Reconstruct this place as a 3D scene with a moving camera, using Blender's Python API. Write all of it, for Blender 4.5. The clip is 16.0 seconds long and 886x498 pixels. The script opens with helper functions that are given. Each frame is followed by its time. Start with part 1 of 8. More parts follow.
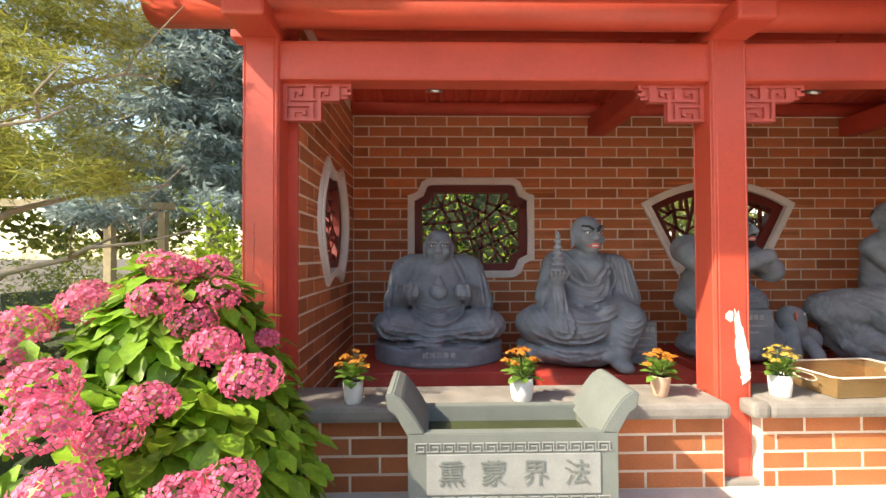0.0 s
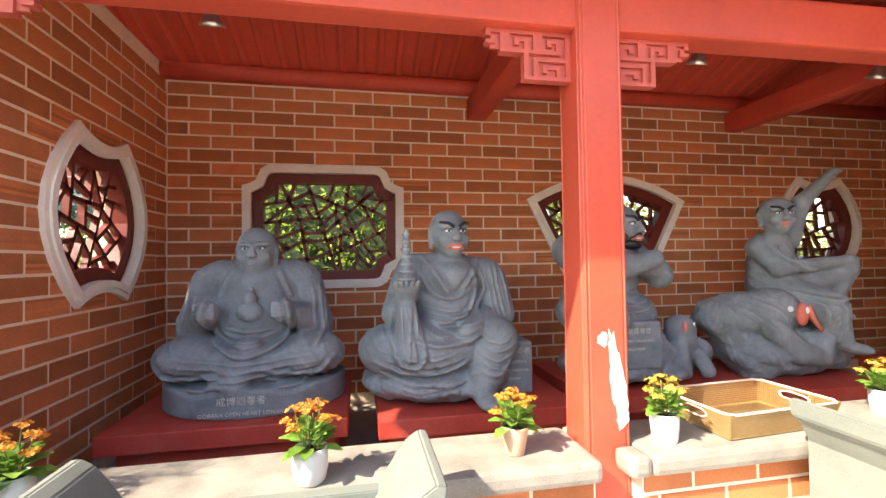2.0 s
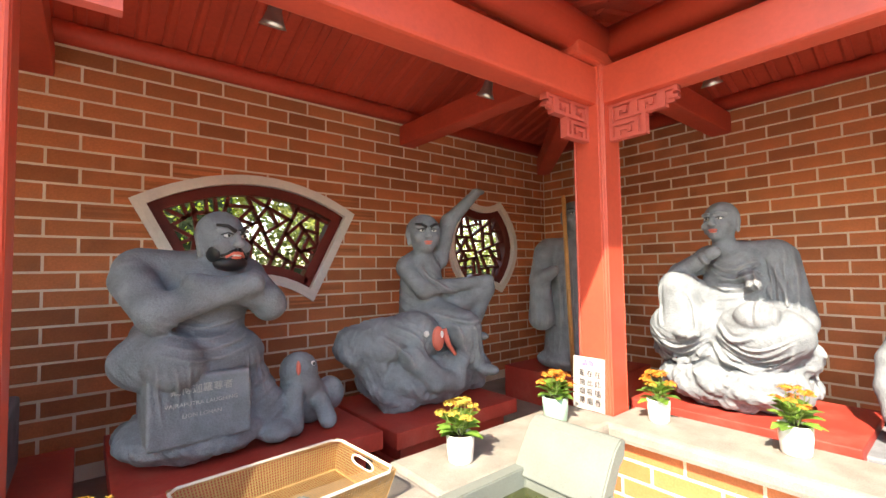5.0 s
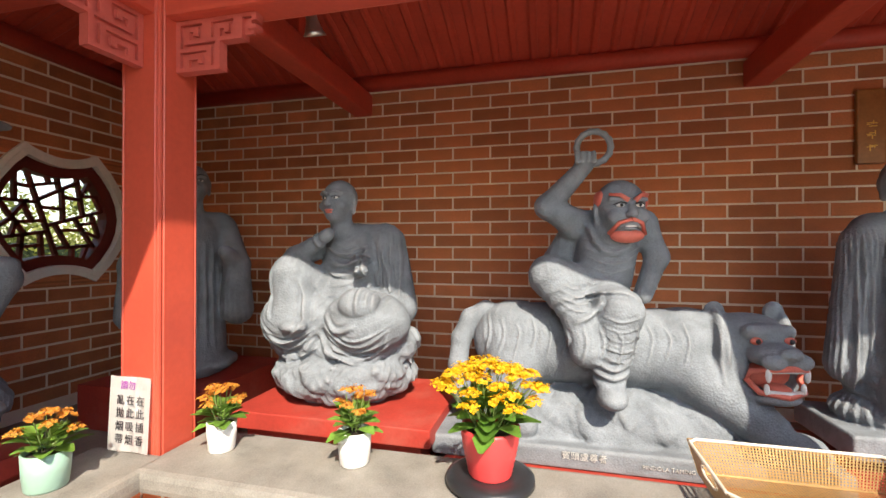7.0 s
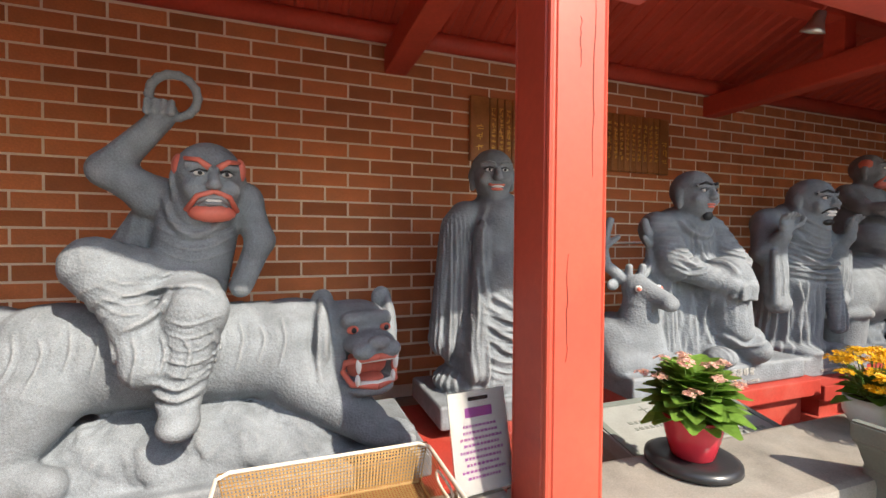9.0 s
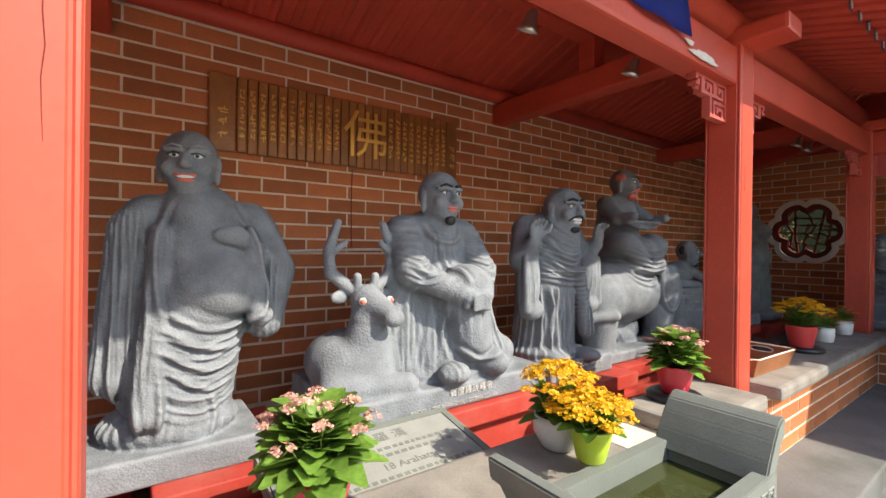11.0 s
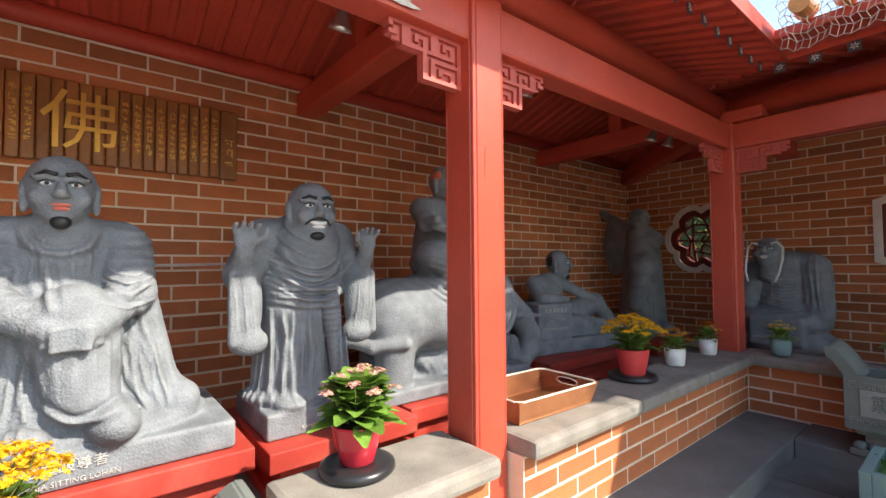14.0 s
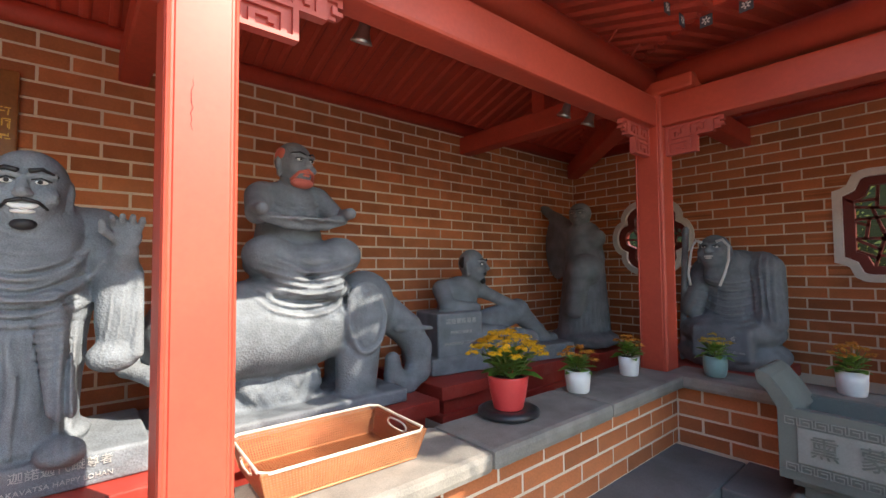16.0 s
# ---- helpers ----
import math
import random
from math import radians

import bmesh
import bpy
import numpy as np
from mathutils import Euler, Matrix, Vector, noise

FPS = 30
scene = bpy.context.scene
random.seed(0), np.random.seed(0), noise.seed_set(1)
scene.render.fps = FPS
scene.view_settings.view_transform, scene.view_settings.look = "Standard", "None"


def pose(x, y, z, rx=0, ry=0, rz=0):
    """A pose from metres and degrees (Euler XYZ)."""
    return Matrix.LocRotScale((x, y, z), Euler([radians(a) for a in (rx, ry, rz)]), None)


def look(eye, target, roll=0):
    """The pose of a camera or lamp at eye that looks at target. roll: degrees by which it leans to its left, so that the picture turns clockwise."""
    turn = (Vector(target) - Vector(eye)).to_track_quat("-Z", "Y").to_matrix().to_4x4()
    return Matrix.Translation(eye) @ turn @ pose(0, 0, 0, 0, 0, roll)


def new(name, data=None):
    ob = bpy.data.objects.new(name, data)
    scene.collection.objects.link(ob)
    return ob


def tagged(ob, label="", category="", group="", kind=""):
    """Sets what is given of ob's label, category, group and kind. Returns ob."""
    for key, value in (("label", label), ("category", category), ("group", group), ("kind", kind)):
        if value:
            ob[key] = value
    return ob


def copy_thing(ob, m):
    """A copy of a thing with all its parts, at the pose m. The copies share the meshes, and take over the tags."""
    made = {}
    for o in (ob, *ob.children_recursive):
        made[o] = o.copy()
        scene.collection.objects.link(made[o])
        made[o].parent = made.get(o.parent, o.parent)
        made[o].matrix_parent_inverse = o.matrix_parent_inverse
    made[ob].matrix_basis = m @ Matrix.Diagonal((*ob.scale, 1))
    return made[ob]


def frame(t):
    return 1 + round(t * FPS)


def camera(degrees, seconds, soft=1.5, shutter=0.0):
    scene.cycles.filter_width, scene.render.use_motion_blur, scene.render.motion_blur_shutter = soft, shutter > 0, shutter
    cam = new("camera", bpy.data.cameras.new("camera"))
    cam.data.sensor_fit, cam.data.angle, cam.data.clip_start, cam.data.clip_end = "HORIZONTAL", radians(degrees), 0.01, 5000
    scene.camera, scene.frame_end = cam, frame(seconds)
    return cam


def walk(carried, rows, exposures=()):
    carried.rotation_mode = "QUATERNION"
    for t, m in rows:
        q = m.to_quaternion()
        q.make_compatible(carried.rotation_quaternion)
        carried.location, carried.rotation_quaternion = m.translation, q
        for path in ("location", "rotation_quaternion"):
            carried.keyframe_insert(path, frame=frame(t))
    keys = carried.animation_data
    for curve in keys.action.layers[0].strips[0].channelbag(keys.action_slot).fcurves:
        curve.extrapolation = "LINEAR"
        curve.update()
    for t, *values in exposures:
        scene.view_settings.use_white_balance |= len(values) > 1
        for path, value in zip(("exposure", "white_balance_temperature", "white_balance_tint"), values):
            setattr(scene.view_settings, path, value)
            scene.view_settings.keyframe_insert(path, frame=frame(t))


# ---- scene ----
cam = camera(90.7, 16.0)
# seconds, eye, point looked at, roll
PATH = [
    (0, (-0.006, -0.031, 1.527), (0.035, 1.968, 1.561), -0.2),
    (0.5, (0.129, 0.239, 1.547), (0.158, 2.237, 1.624), 0.0),
    (1, (0.256, 0.431, 1.53), (0.318, 2.428, 1.627), -0.1),
    (1.5, (0.468, 0.589, 1.538), (0.634, 2.58, 1.617), -0.4),
    (2, (0.654, 0.704, 1.53), (1.025, 2.668, 1.58), -0.8),
    (2.5, (0.841, 0.875, 1.543), (1.419, 2.789, 1.594), -0.7),
    (3, (1.014, 0.977, 1.555), (1.77, 2.827, 1.618), -0.6),
    (3.5, (1.263, 1.007, 1.559), (2.171, 2.786, 1.652), -1.0),
    (3.7, (1.361, 1.011, 1.57), (2.323, 2.761, 1.671), -1.2),
    (5.8, (2.257, 0.914, 1.57), (3.777, 2.214, 1.625), -0.6),
    (6, (2.343, 0.884, 1.562), (3.938, 2.091, 1.603), -0.6),
    (6.5, (2.544, 0.861, 1.548), (4.317, 1.786, 1.558), -0.2),
    (7, (2.783, 0.791, 1.563), (4.725, 1.271, 1.57), 0.1),
    (7.5, (2.921, 0.724, 1.555), (4.921, 0.711, 1.55), 0.0),
    (8, (3.036, 0.525, 1.553), (5.018, 0.258, 1.536), -0.3),
    (8.5, (3.112, 0.332, 1.536), (5.057, -0.133, 1.497), -0.0),
    (9, (3.213, 0.11, 1.538), (5.094, -0.567, 1.496), 0.4),
    (9.5, (3.285, -0.12, 1.55), (5.069, -1.023, 1.53), 0.3),
    (10, (3.248, -0.375, 1.55), (4.945, -1.432, 1.539), -0.2),
    (12.3, (3.067, -1.413, 1.521), (4.667, -2.612, 1.516), 1.1),
    (12.5, (3.039, -1.518, 1.521), (4.648, -2.707, 1.518), 1.0),
    (13, (3.025, -1.83, 1.528), (4.625, -3.029, 1.549), 0.6),
    (13.5, (2.952, -2.134, 1.51), (4.528, -3.365, 1.558), 0.1),
    (14, (2.843, -2.433, 1.515), (4.401, -3.685, 1.586), -0.4),
    (14.5, (2.842, -2.716, 1.494), (4.386, -3.985, 1.573), -0.7),
    (15, (2.872, -2.998, 1.507), (4.407, -4.277, 1.592), -0.8),
    (15.5, (2.849, -3.276, 1.49), (4.394, -4.543, 1.573), -0.8),
    (16, (2.824, -3.56, 1.496), (4.354, -4.845, 1.581), -0.5),
]
EXPOSURES = [(0.0, 1.95, 7400, 10), (1.0, 2.28, 7500, 10), (2.5, 2.65, 7400, 10), (3.6, 2.62, 7400, 10), (6.0, 2.22, 7200, 10), (7.0, 1.65, 6900, 10), (8.0, 1.48, 6900, 10), (10.0, 1.6, 6900, 10), (12.5, 1.55, 6900, 10), (14.5, 1.88, 6900, 10), (16.0, 2.05, 6800, 10)]
walk(cam, [(t, look(eye, target, roll)) for t, eye, target, roll in PATH], EXPOSURES)

# ---------------------------------------------------------------- light
SUN_WAY = Vector((1.0, 0.48, -1.0)).normalized()
world = bpy.data.worlds.new("sky_world")
scene.world = world
world.use_nodes = True
_n = world.node_tree.nodes
_sky = _n.new("ShaderNodeTexSky")
_sky.sky_type = "NISHITA"
_sky.sun_disc = False
_sky.dust_density, _sky.air_density = 0.8, 1.2
_sky.sun_elevation = math.asin(-SUN_WAY.z)
_sky.sun_rotation = math.atan2(-SUN_WAY.x, -SUN_WAY.y)
_n["Background"].inputs["Strength"].default_value = 0.12
world.node_tree.links.new(_sky.outputs[0], _n["Background"].inputs["Color"])
_l = bpy.data.lights.new("sun", "SUN")
_l.energy, _l.angle, _l.color = 2.65, radians(0.6), (1.0, 0.93, 0.82)
sun = new("sun", _l)
sun.rotation_mode = "QUATERNION"
sun.rotation_quaternion = SUN_WAY.to_track_quat("-Z", "Y")


# ---------------------------------------------------------------- materials
def leafy(m, share=0.35):
    """Let light through a leaf or petal."""
    nt = m.node_tree
    b, out = nt.nodes["Principled BSDF"], nt.nodes["Material Output"]
    tr, mx = nt.nodes.new("ShaderNodeBsdfTranslucent"), nt.nodes.new("ShaderNodeMixShader")
    nt.links.new(b.inputs["Base Color"].links[0].from_socket, tr.inputs["Color"])
    mx.inputs["Fac"].default_value = share
    nt.links.new(b.outputs[0], mx.inputs[1])
    nt.links.new(tr.outputs[0], mx.inputs[2])
    nt.links.new(mx.outputs[0], out.inputs["Surface"])
    return m


def mat(name, color, rough=0.6, metal=0.0, vary=0.25, scale=6.0, fine=60.0, bump=0.15, stain=None, stain_amount=0.0,
        per_piece=0.0, spec=0.5, hue2=None, bump_dist=0.004):
    """Procedural surface: two scales of tone variation, grain relief, optional stains and piece-to-piece variation."""
    m = bpy.data.materials.new(name)
    m.use_nodes = True
    nt = m.node_tree
    N, K = nt.nodes, nt.links
    b = N["Principled BSDF"]
    b.inputs["Roughness"].default_value = rough
    b.inputs["Metallic"].default_value = metal
    b.inputs["Specular IOR Level"].default_value = spec
    tc = N.new("ShaderNodeTexCoord")
    big = N.new("ShaderNodeTexNoise")
    big.inputs["Scale"].default_value, big.inputs["Detail"].default_value = scale, 5
    sm = N.new("ShaderNodeTexNoise")
    sm.inputs["Scale"].default_value, sm.inputs["Detail"].default_value = fine, 4
    K.new(tc.outputs["Object"], big.inputs["Vector"])
    K.new(tc.outputs["Object"], sm.inputs["Vector"])
    ramp = N.new("ShaderNodeValToRGB")
    c = Vector(color)
    lo = tuple(c * (1 - vary)) + (1,)
    hi = tuple(Vector(hue2) if hue2 else c * (1 + vary * 0.6)) + (1,)
    ramp.color_ramp.elements[0].color, ramp.color_ramp.elements[0].position = lo, 0.3
    ramp.color_ramp.elements[1].color, ramp.color_ramp.elements[1].position = hi, 0.72
    mixf = N.new("ShaderNodeMath")
    mixf.operation = "MULTIPLY_ADD"
    mixf.inputs[1].default_value = 0.6
    half = N.new("ShaderNodeMath")
    half.operation = "MULTIPLY"
    half.inputs[1].default_value = 0.4
    K.new(sm.outputs["Fac"], half.inputs[0])
    K.new(big.outputs["Fac"], mixf.inputs[0])
    K.new(half.outputs[0], mixf.inputs[2])
    K.new(mixf.outputs[0], ramp.inputs["Fac"])
    col = ramp.outputs["Color"]
    if stain:
        sn = N.new("ShaderNodeTexNoise")
        sn.inputs["Scale"].default_value, sn.inputs["Detail"].default_value, sn.inputs["Roughness"].default_value = scale * 0.7, 8, 0.65
        mp = N.new("ShaderNodeMapping")
        mp.inputs["Location"].default_value = (7.3, 1.9, 4.1)
        K.new(tc.outputs["Object"], mp.inputs["Vector"])
        K.new(mp.outputs["Vector"], sn.inputs["Vector"])
        sr = N.new("ShaderNodeMapRange")
        sr.inputs["From Min"].default_value, sr.inputs["From Max"].default_value = 0.5, 0.72
        sr.inputs["To Max"].default_value = stain_amount
        K.new(sn.outputs["Fac"], sr.inputs["Value"])
        mx = N.new("ShaderNodeMix")
        mx.data_type = "RGBA"
        K.new(sr.outputs["Result"], mx.inputs["Factor"])
        K.new(col, mx.inputs["A"])
        mx.inputs["B"].default_value = (*stain, 1)
        col = mx.outputs["Result"]
    if per_piece:
        geo, oi = N.new("ShaderNodeNewGeometry"), N.new("ShaderNodeObjectInfo")
        ad = N.new("ShaderNodeMath")
        ad.operation = "ADD"
        K.new(geo.outputs["Random Per Island"], ad.inputs[0])
        K.new(oi.outputs["Random"], ad.inputs[1])
        fr = N.new("ShaderNodeMath")
        fr.operation = "FRACT"
        K.new(ad.outputs[0], fr.inputs[0])
        mr = N.new("ShaderNodeMapRange")
        mr.inputs["To Min"].default_value, mr.inputs["To Max"].default_value = 1 - per_piece, 1 + per_piece * 0.8
        K.new(fr.outputs[0], mr.inputs["Value"])
        hs = N.new("ShaderNodeHueSaturation")
        K.new(mr.outputs["Result"], hs.inputs["Value"])
        K.new(col, hs.inputs["Color"])
        col = hs.outputs["Color"]
    K.new(col, b.inputs["Base Color"])
    if bump:
        bp = N.new("ShaderNodeBump")
        bp.inputs["Strength"].default_value, bp.inputs["Distance"].default_value = bump, bump_dist
        K.new(mixf.outputs[0], bp.inputs["Height"])
        K.new(bp.outputs["Normal"], b.inputs["Normal"])
    return m


RED = mat("red_paint", (0.55, 0.08, 0.045), 0.42, vary=0.16, scale=2.5, fine=45, bump=0.12, stain=(0.36, 0.05, 0.035), stain_amount=0.5)
RED_DARK = mat("old_red_paint", (0.55, 0.068, 0.038), 0.6, vary=0.2, scale=3, fine=40, bump=0.15)
RED_WOOD = mat("dark_red_wood", (0.16, 0.018, 0.012), 0.5, vary=0.25, scale=5, fine=50)
RED_PLINTH = mat("plinth_paint", (0.42, 0.045, 0.03), 0.55, vary=0.25, scale=4, fine=60, stain=(0.5, 0.2, 0.15), stain_amount=0.3)
RIDGE_PINK = mat("faded_red_paint", (0.52, 0.10, 0.075), 0.55, vary=0.15, scale=8)
BRICK = mat("brick_face", (0.57, 0.182, 0.066), 0.8, vary=0.34, scale=5, fine=140, bump=0.5, stain=(0.45, 0.20, 0.10), stain_amount=0.35, per_piece=0.29)
MORTAR = mat("mortar", (0.84, 0.69, 0.53), 0.9, vary=0.2, scale=4, fine=120, bump=0.6)
GRANITE = mat("pale_granite", (0.28, 0.258, 0.225), 0.75, vary=0.42, scale=7, fine=170, bump=0.9, stain=(0.38, 0.33, 0.27), stain_amount=0.4)
WHITE = mat("white_plaster", (0.84, 0.79, 0.72), 0.7, vary=0.12, scale=6, fine=60, stain=(0.5, 0.46, 0.42), stain_amount=0.3)
# pale so that the unseen middle of the court bounces light onto the walls
PAVING = mat("paving_stone", (0.58, 0.545, 0.50), 0.8, vary=0.25, scale=3, fine=110, bump=0.4, stain=(0.36, 0.34, 0.31), stain_amount=0.6, per_piece=0.12)
# darker paving for the end side, with the shade there put into its colour
SHADED_PAVING = mat("shaded_end_paving", (0.165, 0.17, 0.165), 0.7, vary=0.35, scale=3, fine=110, bump=0.4, stain=(0.07, 0.08, 0.06), stain_amount=0.6, per_piece=0.12)
JOINT = mat("paving_joint", (0.12, 0.115, 0.105), 0.9)
EARTH = mat("garden_earth", (0.12, 0.09, 0.06), 0.95, vary=0.4, scale=2, bump=0.5)
CHROME = mat("lamp_metal", (0.5, 0.49, 0.46), 0.3, 0.9, vary=0.08)
FLOOR_IN = mat("worn_concrete", (0.30, 0.27, 0.23), 0.85, vary=0.25, scale=4, fine=80, bump=0.4, stain=(0.16, 0.14, 0.12), stain_amount=0.5)


# ---------------------------------------------------------------- mesh helpers
def mesh_from(name, bm, material):
    me = bpy.data.meshes.new(name)
    bm.normal_update()
    bm.to_mesh(me)
    bm.free()
    for m in (material if isinstance(material, (list, tuple)) else [material]):
        me.materials.append(m)
    return me


def part(name, bm, material, parent=None, label="", smooth=False):
    """One mesh object, under a thing or a part."""
    me = mesh_from(name, bm, material)
    if smooth:
        me.shade_smooth()
    ob = new(name, me)
    if parent is not None:
        ob.parent = parent
    if label:
        tagged(ob, label)
    return ob


def thing(name, label, category, group="", at=None, kind=""):
    ob = new(name)
    ob.empty_display_size = 0.1
    if at is not None:
        ob.matrix_basis = at
    return tagged(ob, label, category, group, kind)


def box(bm, lo, hi, bevel=0.0, m=None):
    c = [(a + b) / 2 for a, b in zip(lo, hi)]
    s = [abs(b - a) for a, b in zip(lo, hi)]
    mx = Matrix.Translation(c) @ Matrix.Diagonal((*s, 1))
    if m is not None:
        mx = m @ mx
    r = bmesh.ops.create_cube(bm, size=1, matrix=mx)
    if bevel:
        es = list({e for v in r["verts"] for e in v.link_edges})
        bmesh.ops.bevel(bm, geom=es, offset=bevel, segments=2, affect="EDGES", profile=0.6)
    return bm


def boxes(*rows, bevel=0.0):
    bm = bmesh.new()
    for lo, hi in rows:
        box(bm, lo, hi, bevel)
    return bm


def lathe(rows, seg=24, bm=None, at=(0, 0, 0), close=True):
    """A turned shape from rows of (radius, height)."""
    bm = bm or bmesh.new()
    rings = []
    for r, z in rows:
        rings.append([bm.verts.new((at[0] + r * math.cos(2 * math.pi * i / seg), at[1] + r * math.sin(2 * math.pi * i / seg), at[2] + z)) for i in range(seg)])
    for a, b in zip(rings, rings[1:]):
        for i in range(seg):
            bm.faces.new((a[i], a[(i + 1) % seg], b[(i + 1) % seg], b[i]))
    if close:
        bm.faces.new(list(reversed(rings[0])))
        bm.faces.new(rings[-1])
    return bm


def tube(bm, pts, r0, r1=None, seg=8):
    """A round bar along points, tapering from r0 to r1."""
    r1 = r0 if r1 is None else r1
    pts = [Vector(p) for p in pts]
    rings = []
    up = Vector((0.31, 0.17, 0.93)).normalized()
    for i, p in enumerate(pts):
        d = (pts[min(i + 1, len(pts) - 1)] - pts[max(i - 1, 0)]).normalized()
        a = d.cross(up)
        if a.length < 0.05:
            a = d.cross(Vector((1, 0, 0)))
        a.normalize()
        b = d.cross(a)
        r = r0 + (r1 - r0) * i / (len(pts) - 1)
        rings.append([bm.verts.new(p + a * (r * math.cos(2 * math.pi * k / seg)) + b * (r * math.sin(2 * math.pi * k / seg))) for k in range(seg)])
    for a, b in zip(rings, rings[1:]):
        for k in range(seg):
            bm.faces.new((a[k], a[(k + 1) % seg], b[(k + 1) % seg], b[k]))
    bm.faces.new(list(reversed(rings[0])))
    bm.faces.new(rings[-1])
    return bm


def prism(bm, poly, h0, h1, to3):
    """An outline poly of (s, z) given thickness from h0 to h1; to3 maps (s, z, h) to the world."""
    a = [bm.verts.new(to3(s, z, h0)) for s, z in poly]
    b = [bm.verts.new(to3(s, z, h1)) for s, z in poly]
    n = len(poly)
    bm.faces.new(a)
    bm.faces.new(list(reversed(b)))
    for i in range(n):
        bm.faces.new((a[i], b[i], b[(i + 1) % n], a[(i + 1) % n]))
    return bm


def ring(bm, outer, inner, h0, h1, to3):
    """A frame between two outlines with the same count of points."""
    n = len(outer)
    q = [[bm.verts.new(to3(s, z, h)) for s, z in pl] for pl, h in ((outer, h0), (outer, h1), (inner, h1), (inner, h0))]
    for k in range(4):
        a, b = q[k], q[(k + 1) % 4]
        for i in range(n):
            bm.faces.new((a[i], a[(i + 1) % n], b[(i + 1) % n], b[i]))
    bmesh.ops.recalc_face_normals(bm, faces=bm.faces[:])
    return bm


def offset_poly(poly, d):
    """The outline moved inwards by d (counter-clockwise outlines)."""
    out, n = [], len(poly)
    for i in range(n):
        p0, p, p1 = Vector(poly[i - 1]), Vector(poly[i]), Vector(poly[(i + 1) % n])
        e0, e1 = (p - p0).normalized(), (p1 - p).normalized()
        n0, n1 = Vector((-e0.y, e0.x)), Vector((-e1.y, e1.x))
        v = n0 + n1
        v = v / max(0.55, v.length_squared / 2)
        out.append(tuple(p + v * d))
    return out


def inside(p, poly):
    x, y = p
    c = False
    for i in range(len(poly)):
        (x0, y0), (x1, y1) = poly[i - 1], poly[i]
        if (y0 > y) != (y1 > y) and x < (x1 - x0) * (y - y0) / (y1 - y0) + x0:
            c = not c
    return c

# ---------------------------------------------------------------- plan
LEFT, BACK, RIGHT, END = -0.83, 4.45, 6.43, -9.05
WALL_TOP, SLAB, DECK, GROUND = 2.97, 0.74, 0.26, 0.13
POST = 0.2
COLUMNS = [(-0.97, 2.505), (1.677, 2.505), (4.325, 2.43), (4.338, -0.662), (4.35, -3.84), (4.325, -6.93), (1.68, -6.93), (-0.97, -6.93)]
BEAM_LOW, BEAM_HIGH = 2.525, 2.75
WALL_D = 0.26


def arc(cx, cz, r, a0, a1, n):
    return [(cx + r * math.cos(radians(a0 + (a1 - a0) * i / n)), cz + r * math.sin(radians(a0 + (a1 - a0) * i / n))) for i in range(n + 1)]


def notched_outline(cx, cz, w, h, r=0.17):
    """A rectangle with two-step rounded notches at its corners."""
    out = []
    for sx, sz in ((1, 1), (-1, 1), (-1, -1), (1, -1)):
        c = [(w / 2, h / 2 - r * 1.05), (w / 2 - r * 0.35, h / 2 - r * 0.95), (w / 2 - r * 0.62, h / 2 - r * 0.8), (w / 2 - r * 0.72, h / 2 - r * 0.55),
             (w / 2 - r * 0.85, h / 2 - r * 0.25), (w / 2 - r * 1.15, h / 2 - r * 0.06), (w / 2 - r * 1.45, h / 2)]
        if sx * sz < 0:
            c = c[::-1]
        out += [(cx + sx * a, cz + sz * b) for a, b in c]
    return out


def barrel_outline(cx, cz, w, h):
    """Four cusps, bulging sides, hollow top and foot."""
    k = w * 0.24
    out = []
    def side(a, b, sag, n=8):
        a, b = Vector(a), Vector(b)
        d = (b - a)
        nn = Vector((d.y, -d.x)).normalized()
        return [tuple(a + d * (i / n) + nn * (sag * 4 * (i / n) * (1 - i / n))) for i in range(n)]
    P = [(cx + k, cz - h / 2), (cx + k, cz + h / 2), (cx - k, cz + h / 2), (cx - k, cz - h / 2)]
    out += side(P[0], P[1], w / 2 - k)
    out += side(P[1], P[2], -h * 0.07)
    out += side(P[2], P[3], w / 2 - k)
    out += side(P[3], P[0], -h * 0.07)
    return out


def fan_outline(cx, top, low, w_top, w_low):
    """A fan: wide arched top, narrow arched foot."""
    lift = 0.24
    def arch(x0, x1, z, up, n):
        return [(x0 + (x1 - x0) * i / n, z + up * 4 * (i / n) * (1 - i / n)) for i in range(n + 1)]
    return arch(cx - w_low / 2, cx + w_low / 2, low, 0.16, 10) + arch(cx + w_top / 2, cx - w_top / 2, top, lift, 14)


def plum_outline(cx, cz, r, lobes=6):
    out = []
    for i in range(72):
        a = 2 * math.pi * i / 72
        out.append((cx + r * (0.87 + 0.13 * abs(math.cos(lobes * a / 2)) ** 0.6) * math.cos(a), cz + r * (0.87 + 0.13 * abs(math.cos(lobes * a / 2)) ** 0.6) * math.sin(a)))
    return out


# each wall: name, map from (along, height, depth out of the room) to the world, ends, openings
def to_back(s, z, h):
    return (s, BACK + h, z)


def to_left(s, z, h):
    return (LEFT - h, s, z)


def to_right(s, z, h):
    return (RIGHT + h, s, z)


def to_end(s, z, h):
    return (s, END - h, z)


